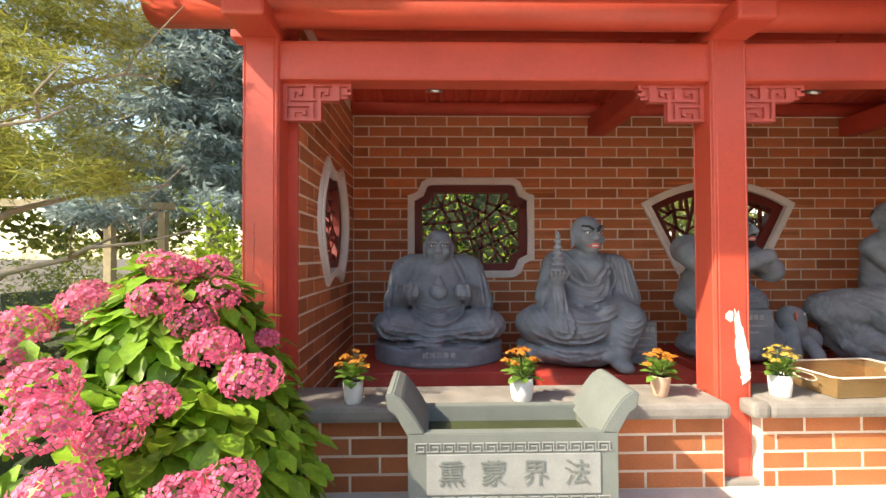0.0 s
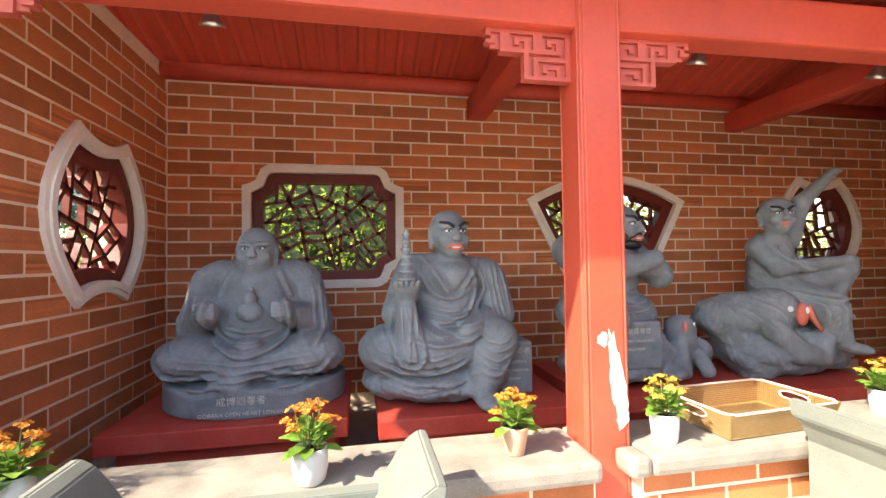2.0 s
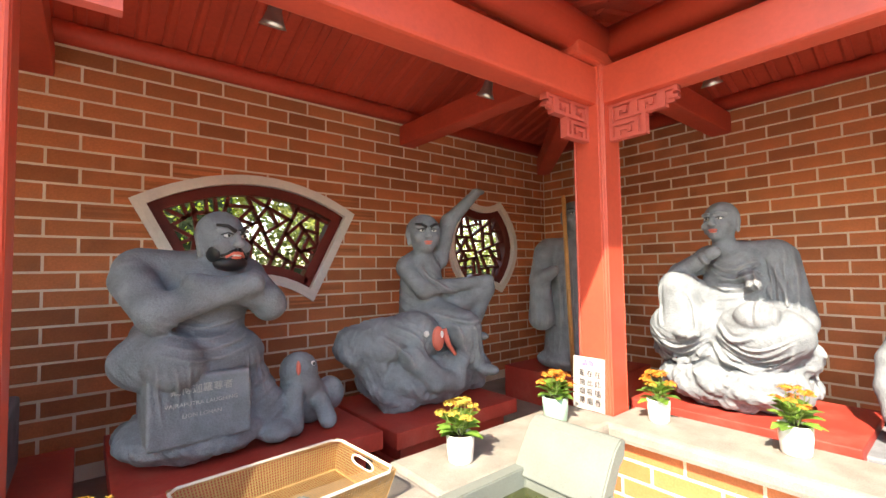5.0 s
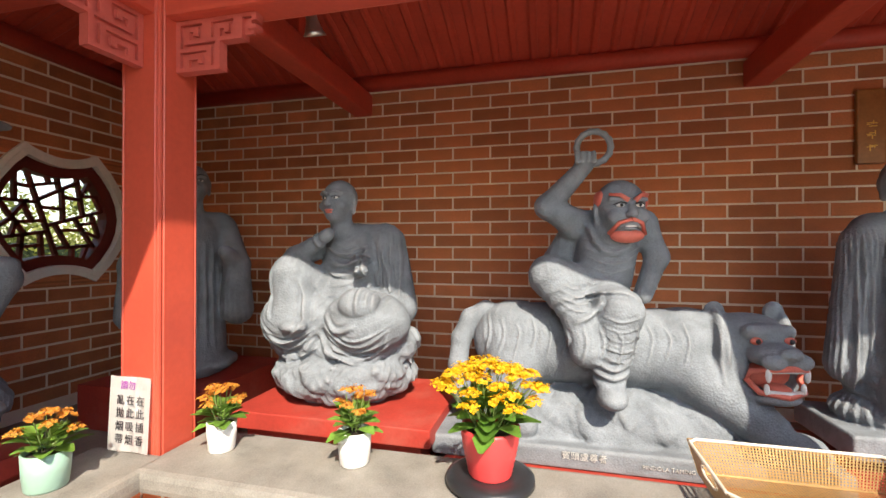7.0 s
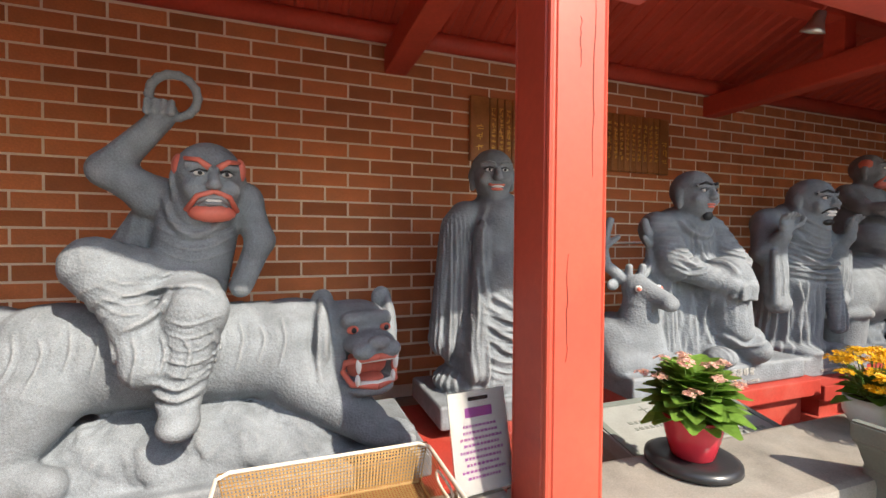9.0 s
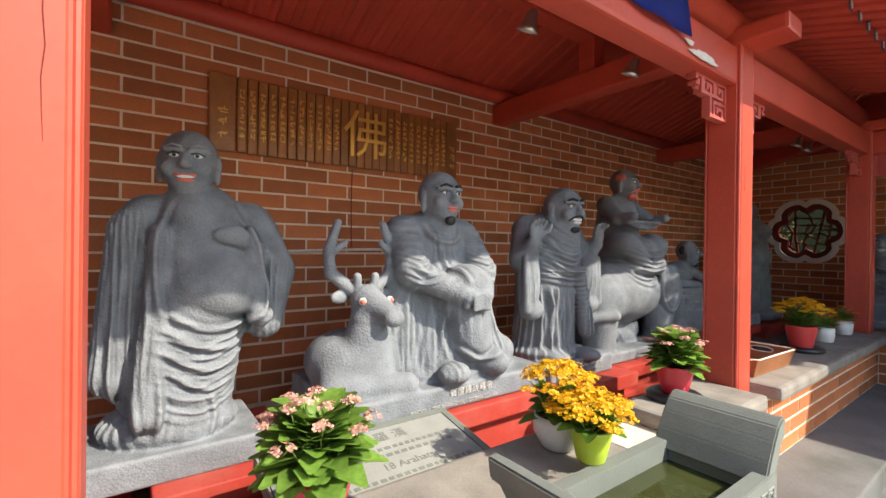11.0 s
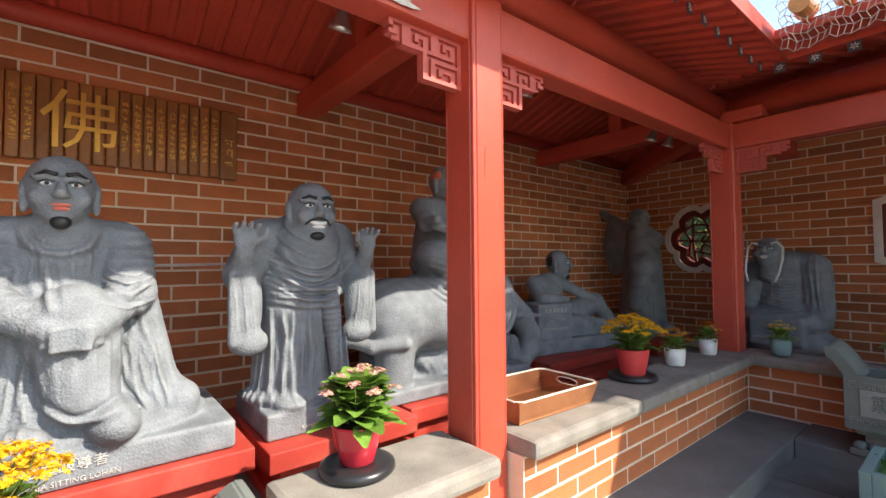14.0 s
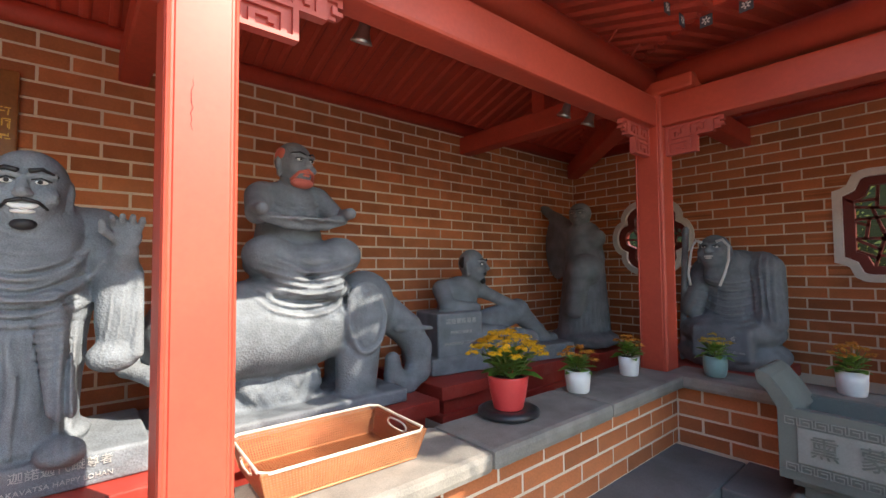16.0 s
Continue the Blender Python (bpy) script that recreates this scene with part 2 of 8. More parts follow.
OPEN_BACK = [notched_outline(0.374, 1.82, 1.295, 1.02), fan_outline(2.937, 2.066, 1.33, 1.61, 0.86), barrel_outline(5.34, 1.82, 1.06, 1.03)]
OPEN_LEFT = [barrel_outline(3.57, 1.80, 1.02, 1.0)]
OPEN_END = [plum_outline(5.32, 1.85, 0.50), notched_outline(2.96, 1.845, 1.30, 1.03)]
WALLS = [("wall_back", to_back, LEFT - WALL_D, RIGHT + WALL_D, OPEN_BACK), ("wall_left", to_left, 2.60, BACK, OPEN_LEFT),
         ("wall_right", to_right, END - WALL_D, BACK, []), ("wall_end", to_end, -3.6, RIGHT, OPEN_END)]
FRAME_W = 0.07
wall_obs = {}
for name, to3, s0, s1, holes in WALLS:
    bm = bmesh.new()
    loops = [[(s0, GROUND - 0.1), (s1, GROUND - 0.1), (s1, WALL_TOP + 0.1), (s0, WALL_TOP + 0.1)]] + [offset_poly(p, FRAME_W * 0.6) for p in holes]
    edges = []
    for lp in loops:
        vs = [bm.verts.new(to3(s, z, 0)) for s, z in lp]
        edges += [bm.edges.new((vs[i], vs[(i + 1) % len(vs)])) for i in range(len(vs))]
    bmesh.ops.triangle_fill(bm, edges=edges, use_beauty=True, use_dissolve=False)
    r = bmesh.ops.extrude_face_region(bm, geom=bm.faces[:])
    d = Vector(to3(0, 0, WALL_D)) - Vector(to3(0, 0, 0))
    bmesh.ops.translate(bm, verts=[v for v in r["geom"] if isinstance(v, bmesh.types.BMVert)], vec=d)
    bmesh.ops.recalc_face_normals(bm, faces=bm.faces[:])
    wall_obs[name] = tagged(part(name, bm, MORTAR), "red brick wall with pale mortar joints", "wall", kind="structure")


def crack_bars(rng, poly, target):
    """Cracked-ice lattice: a box split again and again by slanting lines; the bits inside the outline are kept."""
    xs, zs = [p[0] for p in poly], [p[1] for p in poly]
    cells = [[(min(xs), min(zs)), (max(xs), min(zs)), (max(xs), max(zs)), (min(xs), max(zs))]]
    bars = []
    def area(c):
        return abs(sum(c[i - 1][0] * c[i][1] - c[i][0] * c[i - 1][1] for i in range(len(c)))) / 2
    while cells:
        c = cells.pop()
        if area(c) < target * rng.uniform(0.7, 1.4):
            continue
        L = [(Vector(c[i]) - Vector(c[i - 1])).length for i in range(len(c))]
        i = L.index(max(L))
        p = Vector(c[i - 1]).lerp(Vector(c[i]), rng.uniform(0.35, 0.65))
        e = (Vector(c[i]) - Vector(c[i - 1])).normalized()
        ang = rng.uniform(-0.5, 0.5)
        nrm = Vector((e.x * math.cos(ang) - e.y * math.sin(ang), e.x * math.sin(ang) + e.y * math.cos(ang)))
        a, b, cut = [], [], []
        for k in range(len(c)):
            q0, q1 = Vector(c[k - 1]), Vector(c[k])
            d0, d1 = (q0 - p).dot(nrm), (q1 - p).dot(nrm)
            if d0 * d1 < 0:
                x = q0.lerp(q1, d0 / (d0 - d1))
                a.append(tuple(x)), b.append(tuple(x)), cut.append(x)
            (a if d1 < 0 else b).append(c[k])
        if len(cut) == 2:
            bars.append(cut)
            cells += [a, b]
    out = []
    for u, v in bars:
        n = max(2, int((v - u).length / 0.015))
        run = None
        for k in range(n + 1):
            q = u.lerp(v, k / n)
            if inside(q, poly):
                run = [q, q] if run is None else [run[0], q]
            elif run:
                out.append(run)
                run = None
        if run:
            out.append(run)
    return [r for r in out if (r[1] - r[0]).length > 0.02]


rng = random.Random(5)
count = 0
for name, to3, s0, s1, holes in WALLS:
    for poly in holes:
        count += 1
        win = thing("window_%d" % count, "white-framed garden window with dark red cracked-ice wooden lattice", "window", kind="structure")
        bm = bmesh.new()
        mid = offset_poly(poly, FRAME_W * 0.5)
        ring(bm, poly, mid, -0.030, 0.01, to3)
        part("window_frame", bm, WHITE, win, "weathered white plaster moulding")
        bm = bmesh.new()
        inn = offset_poly(poly, FRAME_W)
        ring(bm, offset_poly(poly, FRAME_W * 0.45), inn, -0.042, 0.01, to3)
        part("moulding", bm, WHITE, win, "raised inner white moulding")
        wood = offset_poly(poly, FRAME_W + 0.075)
        bm = bmesh.new()
        ring(bm, offset_poly(poly, FRAME_W * 0.8), wood, 0.03, 0.13, to3)
        part("inner_frame", bm, RED_WOOD, win, "dark red wooden inner frame")
        for u, v in crack_bars(rng, wood, 0.022):
            d = (v - u).normalized()
            u, v = u - d * 0.012, v + d * 0.012
            nn = Vector((-d.y, d.x)) * 0.0125
            bm = bmesh.new()
            prism(bm, [tuple(u - nn), tuple(v - nn), tuple(v + nn), tuple(u + nn)], 0.06, 0.095, to3)
            bmesh.ops.recalc_face_normals(bm, faces=bm.faces[:])
            part("lattice_bar", bm, RED_WOOD, win)


# ground, raised walk, floor of the statue gallery
bm = bmesh.new()
bmesh.ops.create_grid(bm, x_segments=1, y_segments=1, size=400, matrix=Matrix.Translation((0, 0, GROUND - 0.05)))
tagged(part("ground", bm, EARTH), "bare garden earth", "ground", kind="structure")
tagged(part("court_floor", boxes(((-3.2, -7.5, GROUND - 0.04), (4.2, 2.45, GROUND - 0.008))), JOINT), "dark stone court paving joints", "floor", kind="structure")
COURT = bpy.data.objects["court_floor"]
# slabs beyond y = -3.3 are coloured as shaded and bounce less light
shaded_slab = mesh_from("shaded_slab", boxes(((-0.297, -0.297, -0.03), (0.297, 0.297, 0.0)), bevel=0.004), SHADED_PAVING)
paver = mesh_from("paving_slab", boxes(((-0.297, -0.297, -0.03), (0.297, 0.297, 0.0)), bevel=0.004), PAVING)
for i in range(12):
    for j in range(14):
        x, y = -3.0 + 0.6 * i, -6.2 + 0.6 * j
        if x < 3.9 and y < 2.0:
            ob = new("paving_slab", shaded_slab if y < -3.3 else paver)
            ob.parent = COURT
            ob.matrix_basis = pose(x, y, GROUND + 0.002 * math.sin(i * 7 + j * 3), 0.15 * math.sin(i * 3 + j), 0.15 * math.cos(i + j * 5), 90 * ((i + j) % 4))
STEP_X, STEP_Y, STEP_END = 3.75, 1.82, -6.34
walk_rows = boxes(((-1.5, STEP_Y, GROUND - 0.02), (4.2, 2.48, DECK)), bevel=0.012)
tagged(part("raised_walk_back", walk_rows, PAVING), "grey stone step along the brick parapet", "step", kind="structure")
# right and end steps share the paving that has shade in its colour
tagged(part("raised_walk_right", boxes(((STEP_X, -6.80, GROUND - 0.02), (4.2, STEP_Y - 0.004, DECK)), bevel=0.012), SHADED_PAVING), "grey stone step along the brick parapet", "step", kind="structure")
tagged(part("raised_walk_end", boxes(((-3.6, -6.85, GROUND - 0.02), (STEP_X - 0.004, STEP_END, DECK)), bevel=0.012), SHADED_PAVING), "grey stone step along the brick parapet", "step", kind="structure")
FLOOR = 0.34
tagged(part("gallery_floor_back", boxes(((LEFT, 2.5, GROUND), (RIGHT, BACK, FLOOR))), FLOOR_IN), "dusty concrete floor behind the parapet", "floor", kind="structure")
tagged(part("gallery_floor_right", boxes(((4.3, -6.93, GROUND), (RIGHT, 2.496, FLOOR))), FLOOR_IN), "dusty concrete floor behind the parapet", "floor", kind="structure")
tagged(part("gallery_floor_end", boxes(((-3.6, END, GROUND), (RIGHT, -6.934, FLOOR))), FLOOR_IN), "dusty concrete floor behind the parapet", "floor", kind="structure")


# roof: one profile swept round the three runs, with mitred corners
def run_corner(u):
    return [(-1.55, BACK - u), (RIGHT - u, BACK - u), (RIGHT - u, END + u), (-3.6, END + u)]


EAVE, EAVE_Z, RIDGE, RIDGE_Z = 2.74, 2.99, 1.08, 3.46
PROFILE = [(-0.5, 2.90), (-0.02, 3.06), (RIDGE, RIDGE_Z), (EAVE, EAVE_Z)]
bm = bmesh.new()
rows = []
for lift in (0.0, 0.09):
    rows.append([[bm.verts.new((x, y, z + lift)) for x, y in run_corner(u)] for u, z in PROFILE])
for a, b in ((rows[0], 0), (rows[1], 1)):
    for i in range(len(PROFILE) - 1):
        for k in range(3):
            q = (a[i][k], a[i][k + 1], a[i + 1][k + 1], a[i + 1][k])
            bm.faces.new(q if b else q[::-1])
for i in (0, len(PROFILE) - 1):
    for k in range(3):
        bm.faces.new((rows[0][i][k], rows[0][i][k + 1], rows[1][i][k + 1], rows[1][i][k]))
for k in (0, 3):
    for i in range(len(PROFILE) - 1):
        bm.faces.new((rows[0][i][k], rows[0][i + 1][k], rows[1][i + 1][k], rows[1][i][k]))


def roof_z(u):
    for (u0, z0), (u1, z1) in zip(PROFILE, PROFILE[1:]):
        if u0 <= u <= u1:
            return z0 + (z1 - z0) * (u - u0) / (u1 - u0)


def rib(bm, a, b, r=0.036):
    """A half-round rib under the deck."""
    a, b = Vector(a), Vector(b)
    d = (b - a).normalized()
    side = d.cross(Vector((0, 0, 1))).normalized()
    ra = []
    for p in (a, b):
        ra.append([bm.verts.new(p + side * (r * math.cos(t)) + Vector((0, 0, 0.012 - r * math.sin(t) * 1.1))) for t in (0, 0.6, 1.2, math.pi - 1.2, math.pi - 0.6, math.pi)])
    for i in range(5):
        bm.faces.new((ra[0][i], ra[0][i + 1], ra[1][i + 1], ra[1][i]))
    bm.faces.new(ra[1])
    bm.faces.new(ra[0][::-1])


GAP = 0.15
runs = [(lambda s, u: (s, BACK - u), -1.5, RIGHT, lambda s: RIGHT - s),
        (lambda s, u: (RIGHT - u, s), END, BACK, lambda s: min(BACK - s, s - END)),
        (lambda s, u: (s, END + u), -3.55, RIGHT, lambda s: RIGHT - s)]
for at, s0, s1, limit in runs:
    s = s0 + GAP / 2
    while s < s1:
        lim = limit(s)
        for u0, u1 in ((0.0, RIDGE), (RIDGE, EAVE - 0.03)):
            u1 = min(u1, lim) if at is not None else u1
            if u1 - u0 > 0.08:
                rib(bm, (*at(s, u0), roof_z(u0)), (*at(s, u1), roof_z(u1)))
        s += GAP
bmesh.ops.recalc_face_normals(bm, faces=bm.faces[:])
tagged(part("ceiling", bm, RED_DARK), "dark red ribbed timber ceiling under the roof", "ceiling", kind="structure")

# purlins along the wall tops, over the columns and at the ridge
def sweep_bar(name, u, z0, z1, w, material, label, round_=False):
    pts = run_corner(u)
    for k in range(3):
        bm = bmesh.new()
        a, b = Vector((*pts[k], 0)), Vector((*pts[k + 1], 0))
        if round_:
            tube(bm, [a + Vector((0, 0, (z0 + z1) / 2)), b + Vector((0, 0, (z0 + z1) / 2))], (z1 - z0) / 2, seg=16)
        else:
            d = (b - a).normalized()
            box(bm, (0, -w / 2, z0), ((b - a).length - (0 if k == 2 else 0), w / 2, z1), 0.01, Matrix.Translation(a) @ d.to_track_quat("X", "Z").to_matrix().to_4x4())
        tagged(part(name, bm, material, smooth=round_), label, "beam", "purlins", "structure")


sweep_bar("wall_purlin", 0.075, 2.955, 3.09, 0.15, RED_DARK, "dark red timber plate along the wall top", True)
sweep_bar("eave_purlin", 2.06, 2.80, 3.02, 0.2, RED, "round red timber purlin above the posts", True)
sweep_bar("ridge_purlin", RIDGE, 3.20, 3.36, 0.14, RED_DARK, "dark red ridge purlin")

# fascia along the eave with small flower tiles on the rafter ends
pts = run_corner(EAVE - 0.012)
for k in range(3):
    a, b = Vector((*pts[k], 0)), Vector((*pts[k + 1], 0))
    d = (b - a).normalized()
    m = Matrix.Translation(a) @ d.to_track_quat("X", "Z").to_matrix().to_4x4()
    tagged(part("eave_board", box(bmesh.new(), (0, -0.012, EAVE_Z - 0.02), ((b - a).length, 0.012, EAVE_Z + 0.09), 0.003, m), RED), "red painted eave board", "trim", kind="structure")

tagged(part("eave_soffit_end", boxes(((-3.6, END + EAVE - 0.004, EAVE_Z + 0.012), (RIGHT - EAVE + 0.05, END + EAVE + 0.34, EAVE_Z + 0.075)), bevel=0.006), RED), "red-painted boarding under the roof edge", "trim", kind="structure")

# red board closing the left wall beside its post
tagged(part("wall_end_trim", boxes(((LEFT - WALL_D - 0.004, 2.578, 0.30), (LEFT + 0.016, 2.598, WALL_TOP)), bevel=0.003), RED_DARK), "dark red board closing the brick wall end", "trim", kind="structure")

# posts
for i, (x, y) in enumerate(COLUMNS):
    post = thing("timber_post", "square red-painted timber post on a stone base", "post", "pavilion posts", Matrix.Translation((x, y, 0)))
    h = POST / 2
    bm = bmesh.new()
    quarter = [(h, h - 0.026), (h - 0.005, h - 0.022), (h - 0.005, h - 0.016), (h - 0.001, h - 0.011), (h - 0.004, h - 0.004), (h - 0.011, h - 0.001), (h - 0.016, h - 0.005), (h - 0.022, h - 0.005), (h - 0.026, h)]
    outline = [(math.cos(k * math.pi / 2) * a - math.sin(k * math.pi / 2) * b, math.sin(k * math.pi / 2) * a + math.cos(k * math.pi / 2) * b) for k in range(4) for a, b in quarter]
    prism(bm, outline, DECK + 0.02, BEAM_HIGH + 0.02, lambda a, b, z: (a, b, z))
    bmesh.ops.recalc_face_normals(bm, faces=bm.faces[:])
    part("shaft", bm, RED, post)
    bm = boxes(((-h - 0.045, -h - 0.045, DECK - 0.02), (h + 0.045, h + 0.045, DECK + 0.03)), bevel=0.012)
    part("stone_base", bm, GRANITE, post, "pale granite footing")
    inward = Vector((0, 1, 0)) if i < 2 else (Vector((0, -1, 0)) if i >= 6 else Vector((1, 0, 0)))
    bm = bmesh.new()
    o = -0.33
    lo = (-0.11, o, BEAM_HIGH + 0.004) if i < 2 else ((-0.11, -0.11, BEAM_HIGH + 0.004) if i >= 6 else (o, -0.11, BEAM_HIGH + 0.004))
    hi = (0.11, 0.11, BEAM_HIGH + 0.11) if i < 2 else ((0.11, -o, BEAM_HIGH + 0.11) if i >= 6 else (0.11, 0.11, BEAM_HIGH + 0.11))
    box(bm, lo, hi, 0.02)
    part("cap_block", bm, RED, post)

# front beams and tie beams
def beam(name, a, b, z0, z1, w, material, label, bevel=0.018):
    a, b = Vector((*a, 0)), Vector((*b, 0))
    d = (b - a).normalized()
    m = Matrix.Translation(a) @ d.to_track_quat("X", "Z").to_matrix().to_4x4()
    return tagged(part(name, box(bmesh.new(), (0, -w / 2, z0), ((b - a).length, w / 2, z1), bevel, m), material), label, "beam", "timber beams", "structure")


h = POST / 2 + 0.001
for (x0, y0), (x1, y1) in zip(COLUMNS, COLUMNS[1:]):
    d = (Vector((x1, y1)) - Vector((x0, y0))).normalized()
    beam("front_beam", Vector((x0, y0)) + d * (h - 0.02), Vector((x1, y1)) - d * (h - 0.02), BEAM_LOW, BEAM_HIGH, 0.15, RED, "red-painted timber beam between two posts")
for x, y in COLUMNS[:3]:
    beam("tie_beam", (x, y + h), (x, BACK + 0.05), 2.765, 2.955, 0.17, RED_DARK, "dark red tie beam from post to wall")
for x, y in COLUMNS[2:6]:
    beam("tie_beam", (x + h, y), (RIGHT + 0.05, y), 2.765, 2.955, 0.17, RED_DARK, "dark red tie beam from post to wall")
for x, y in COLUMNS[5:]:
    beam("tie_beam", (x, y - h), (x, END - 0.05), 2.765, 2.955, 0.17, RED_DARK, "dark red tie beam from post to wall")
for (x, y), (cx, cy) in ((COLUMNS[2], (RIGHT, BACK)), (COLUMNS[5], (RIGHT, END))):
    beam("hip_tie_beam", (x + 0.08 , y + 0.08 * (1 if cy > 0 else -1)), (cx, cy), 2.75, 2.95, 0.17, RED_DARK, "dark red diagonal tie beam into the corner")
for x, y in COLUMNS:
    if y > 2 and x < 4:
        p = (x, BACK - RIDGE)
    elif y < -6 and x < 4:
        p = (x, END + RIDGE)
    else:
        p = (RIGHT - RIDGE, y)
    tagged(part("king_post", boxes(((p[0] - 0.07, p[1] - 0.07, 2.95), (p[0] + 0.07, p[1] + 0.07, 3.22)), bevel=0.008), RED_DARK), "short dark red king post under the ridge", "post", "king posts", "structure")

# parapet: brick core and granite coping
PAR_T = 0.24
CORE_BACK = (2.36, 2.60)
SLAB_T = 0.085


def coping(lo, hi):
    bm = boxes((lo, hi), bevel=0.026)
    return tagged(part("coping_slab", bm, GRANITE), "rough pale granite coping slab on the parapet", "coping", "coping slabs", "structure")


FRONT_Y, BACK_Y, FRONT_X, BACK_X = 2.27, 2.66, 4.09, 4.50
EF_Y, EB_Y = -6.755, -7.13
coping((-0.86, FRONT_Y, SLAB - SLAB_T), (1.572, BACK_Y, SLAB))
coping((1.572 + 0.003, 2.61, SLAB - SLAB_T), (1.782, BACK_Y, SLAB))
coping((1.69, FRONT_Y, SLAB - SLAB_T), (1.786, 2.40, SLAB))
coping((1.784, FRONT_Y + 0.001, SLAB - SLAB_T), (2.95, BACK_Y, SLAB))
coping((2.955, FRONT_Y, SLAB - SLAB_T), (4.23, BACK_Y, SLAB))
C3, C4, C5, C6 = (COLUMNS[i][1] for i in (2, 3, 4, 5))
coping((FRONT_X, C3 - 0.10 - 1.32, SLAB - SLAB_T), (BACK_X, C3 - 0.105, SLAB))
coping((FRONT_X, C4 + 0.104, SLAB - SLAB_T), (BACK_X, C3 - 1.425, SLAB))
coping((FRONT_X, -2.48, SLAB - SLAB_T), (BACK_X, C4 - 0.104, SLAB))
coping((FRONT_X, C5 + 0.104, SLAB - SLAB_T), (BACK_X, -2.93, SLAB))
coping((FRONT_X, C5 - 1.05, SLAB - SLAB_T), (BACK_X, C5 - 0.104, SLAB))
coping((FRONT_X, C5 - 2.0, SLAB - SLAB_T), (BACK_X, C5 - 1.053, SLAB))
coping((FRONT_X, C6 + 0.104, SLAB - SLAB_T), (BACK_X, C5 - 2.003, SLAB))
coping((2.9, EB_Y, SLAB - SLAB_T), (4.235, EF_Y, SLAB))
coping((1.8, EB_Y, SLAB - SLAB_T), (2.897, EF_Y, SLAB))
coping((-3.6, EB_Y, SLAB - SLAB_T), (1.57, EF_Y, SLAB))
PF_Y, PF_X, PE_Y = 2.345, 4.165, -6.83
parapets = {}
for name, lo, hi in (("parapet_back_1", (-0.86, PF_Y, DECK - 0.1), (1.574, 2.62, SLAB - SLAB_T)), ("parapet_back_2", (1.782, PF_Y, DECK - 0.1), (4.23, 2.62, SLAB - SLAB_T)),
                     ("parapet_right_1", (PF_X, C4 + 0.105, DECK - 0.1), (4.46, C3 - 0.105, SLAB - SLAB_T)), ("parapet_right_2", (PF_X, C5 + 0.105, DECK - 0.1), (4.46, C4 - 0.105, SLAB - SLAB_T)),
                     ("parapet_right_3", (PF_X, C6 + 0.105, DECK - 0.1), (4.46, C5 - 0.105, SLAB - SLAB_T)), ("parapet_end", (-3.6, EB_Y + 0.04, DECK - 0.1), (4.233, PE_Y, SLAB - SLAB_T))):
    parapets[name] = tagged(part(name, boxes((lo, hi)), MORTAR), "low red brick parapet under a granite coping", "wall", kind="structure")

# ---------------------------------------------------------------- carved statues
def stone_mat(name, color, edge):
    """Speckled carved granite, paler along its convex ridges."""
    m = mat(name, color, 0.85, vary=0.4, scale=9, fine=200, bump=0.7, stain=tuple(Vector(color) * 0.6), stain_amount=0.45, bump_dist=0.003, spec=0.15)
    nt = m.node_tree
    b = nt.nodes["Principled BSDF"]
    src = b.inputs["Base Color"].links[0].from_socket
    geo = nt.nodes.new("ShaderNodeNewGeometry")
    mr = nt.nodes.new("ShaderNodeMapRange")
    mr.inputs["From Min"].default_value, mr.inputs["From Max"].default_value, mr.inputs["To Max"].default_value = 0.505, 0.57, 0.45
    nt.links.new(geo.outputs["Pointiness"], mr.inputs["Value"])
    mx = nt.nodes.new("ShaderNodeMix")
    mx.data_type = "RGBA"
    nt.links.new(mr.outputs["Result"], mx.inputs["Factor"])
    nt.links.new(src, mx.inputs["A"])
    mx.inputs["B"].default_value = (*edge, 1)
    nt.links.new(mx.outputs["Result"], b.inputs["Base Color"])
    # speckled grain and shallow chisel marks
    tc = nt.nodes.new("ShaderNodeTexCoord")
    sp, ch = nt.nodes.new("ShaderNodeTexNoise"), nt.nodes.new("ShaderNodeTexVoronoi")
    sp.inputs["Scale"].default_value, sp.inputs["Detail"].default_value = 330, 3
    ch.inputs["Scale"].default_value = 85
    nt.links.new(tc.outputs["Object"], sp.inputs["Vector"])
    nt.links.new(tc.outputs["Object"], ch.inputs["Vector"])
    sr = nt.nodes.new("ShaderNodeMapRange")
    sr.inputs["From Min"].default_value, sr.inputs["From Max"].default_value = 0.36, 0.64
    sr.inputs["To Min"].default_value, sr.inputs["To Max"].default_value = 0.86, 1.16
    nt.links.new(sp.outputs["Fac"], sr.inputs["Value"])
    hs = nt.nodes.new("ShaderNodeHueSaturation")
    nt.links.new(sr.outputs["Result"], hs.inputs["Value"])
    nt.links.new(mx.outputs["Result"], hs.inputs["Color"])
    nt.links.new(hs.outputs["Color"], b.inputs["Base Color"])
    bp = nt.nodes.new("ShaderNodeBump")
    bp.inputs["Strength"].default_value, bp.inputs["Distance"].default_value = 0.55, 0.004
    nt.links.new(ch.outputs["Distance"], bp.inputs["Height"])
    nt.links.new(b.inputs["Normal"].links[0].from_socket, bp.inputs["Normal"])
    nt.links.new(bp.outputs["Normal"], b.inputs["Normal"])
    return m


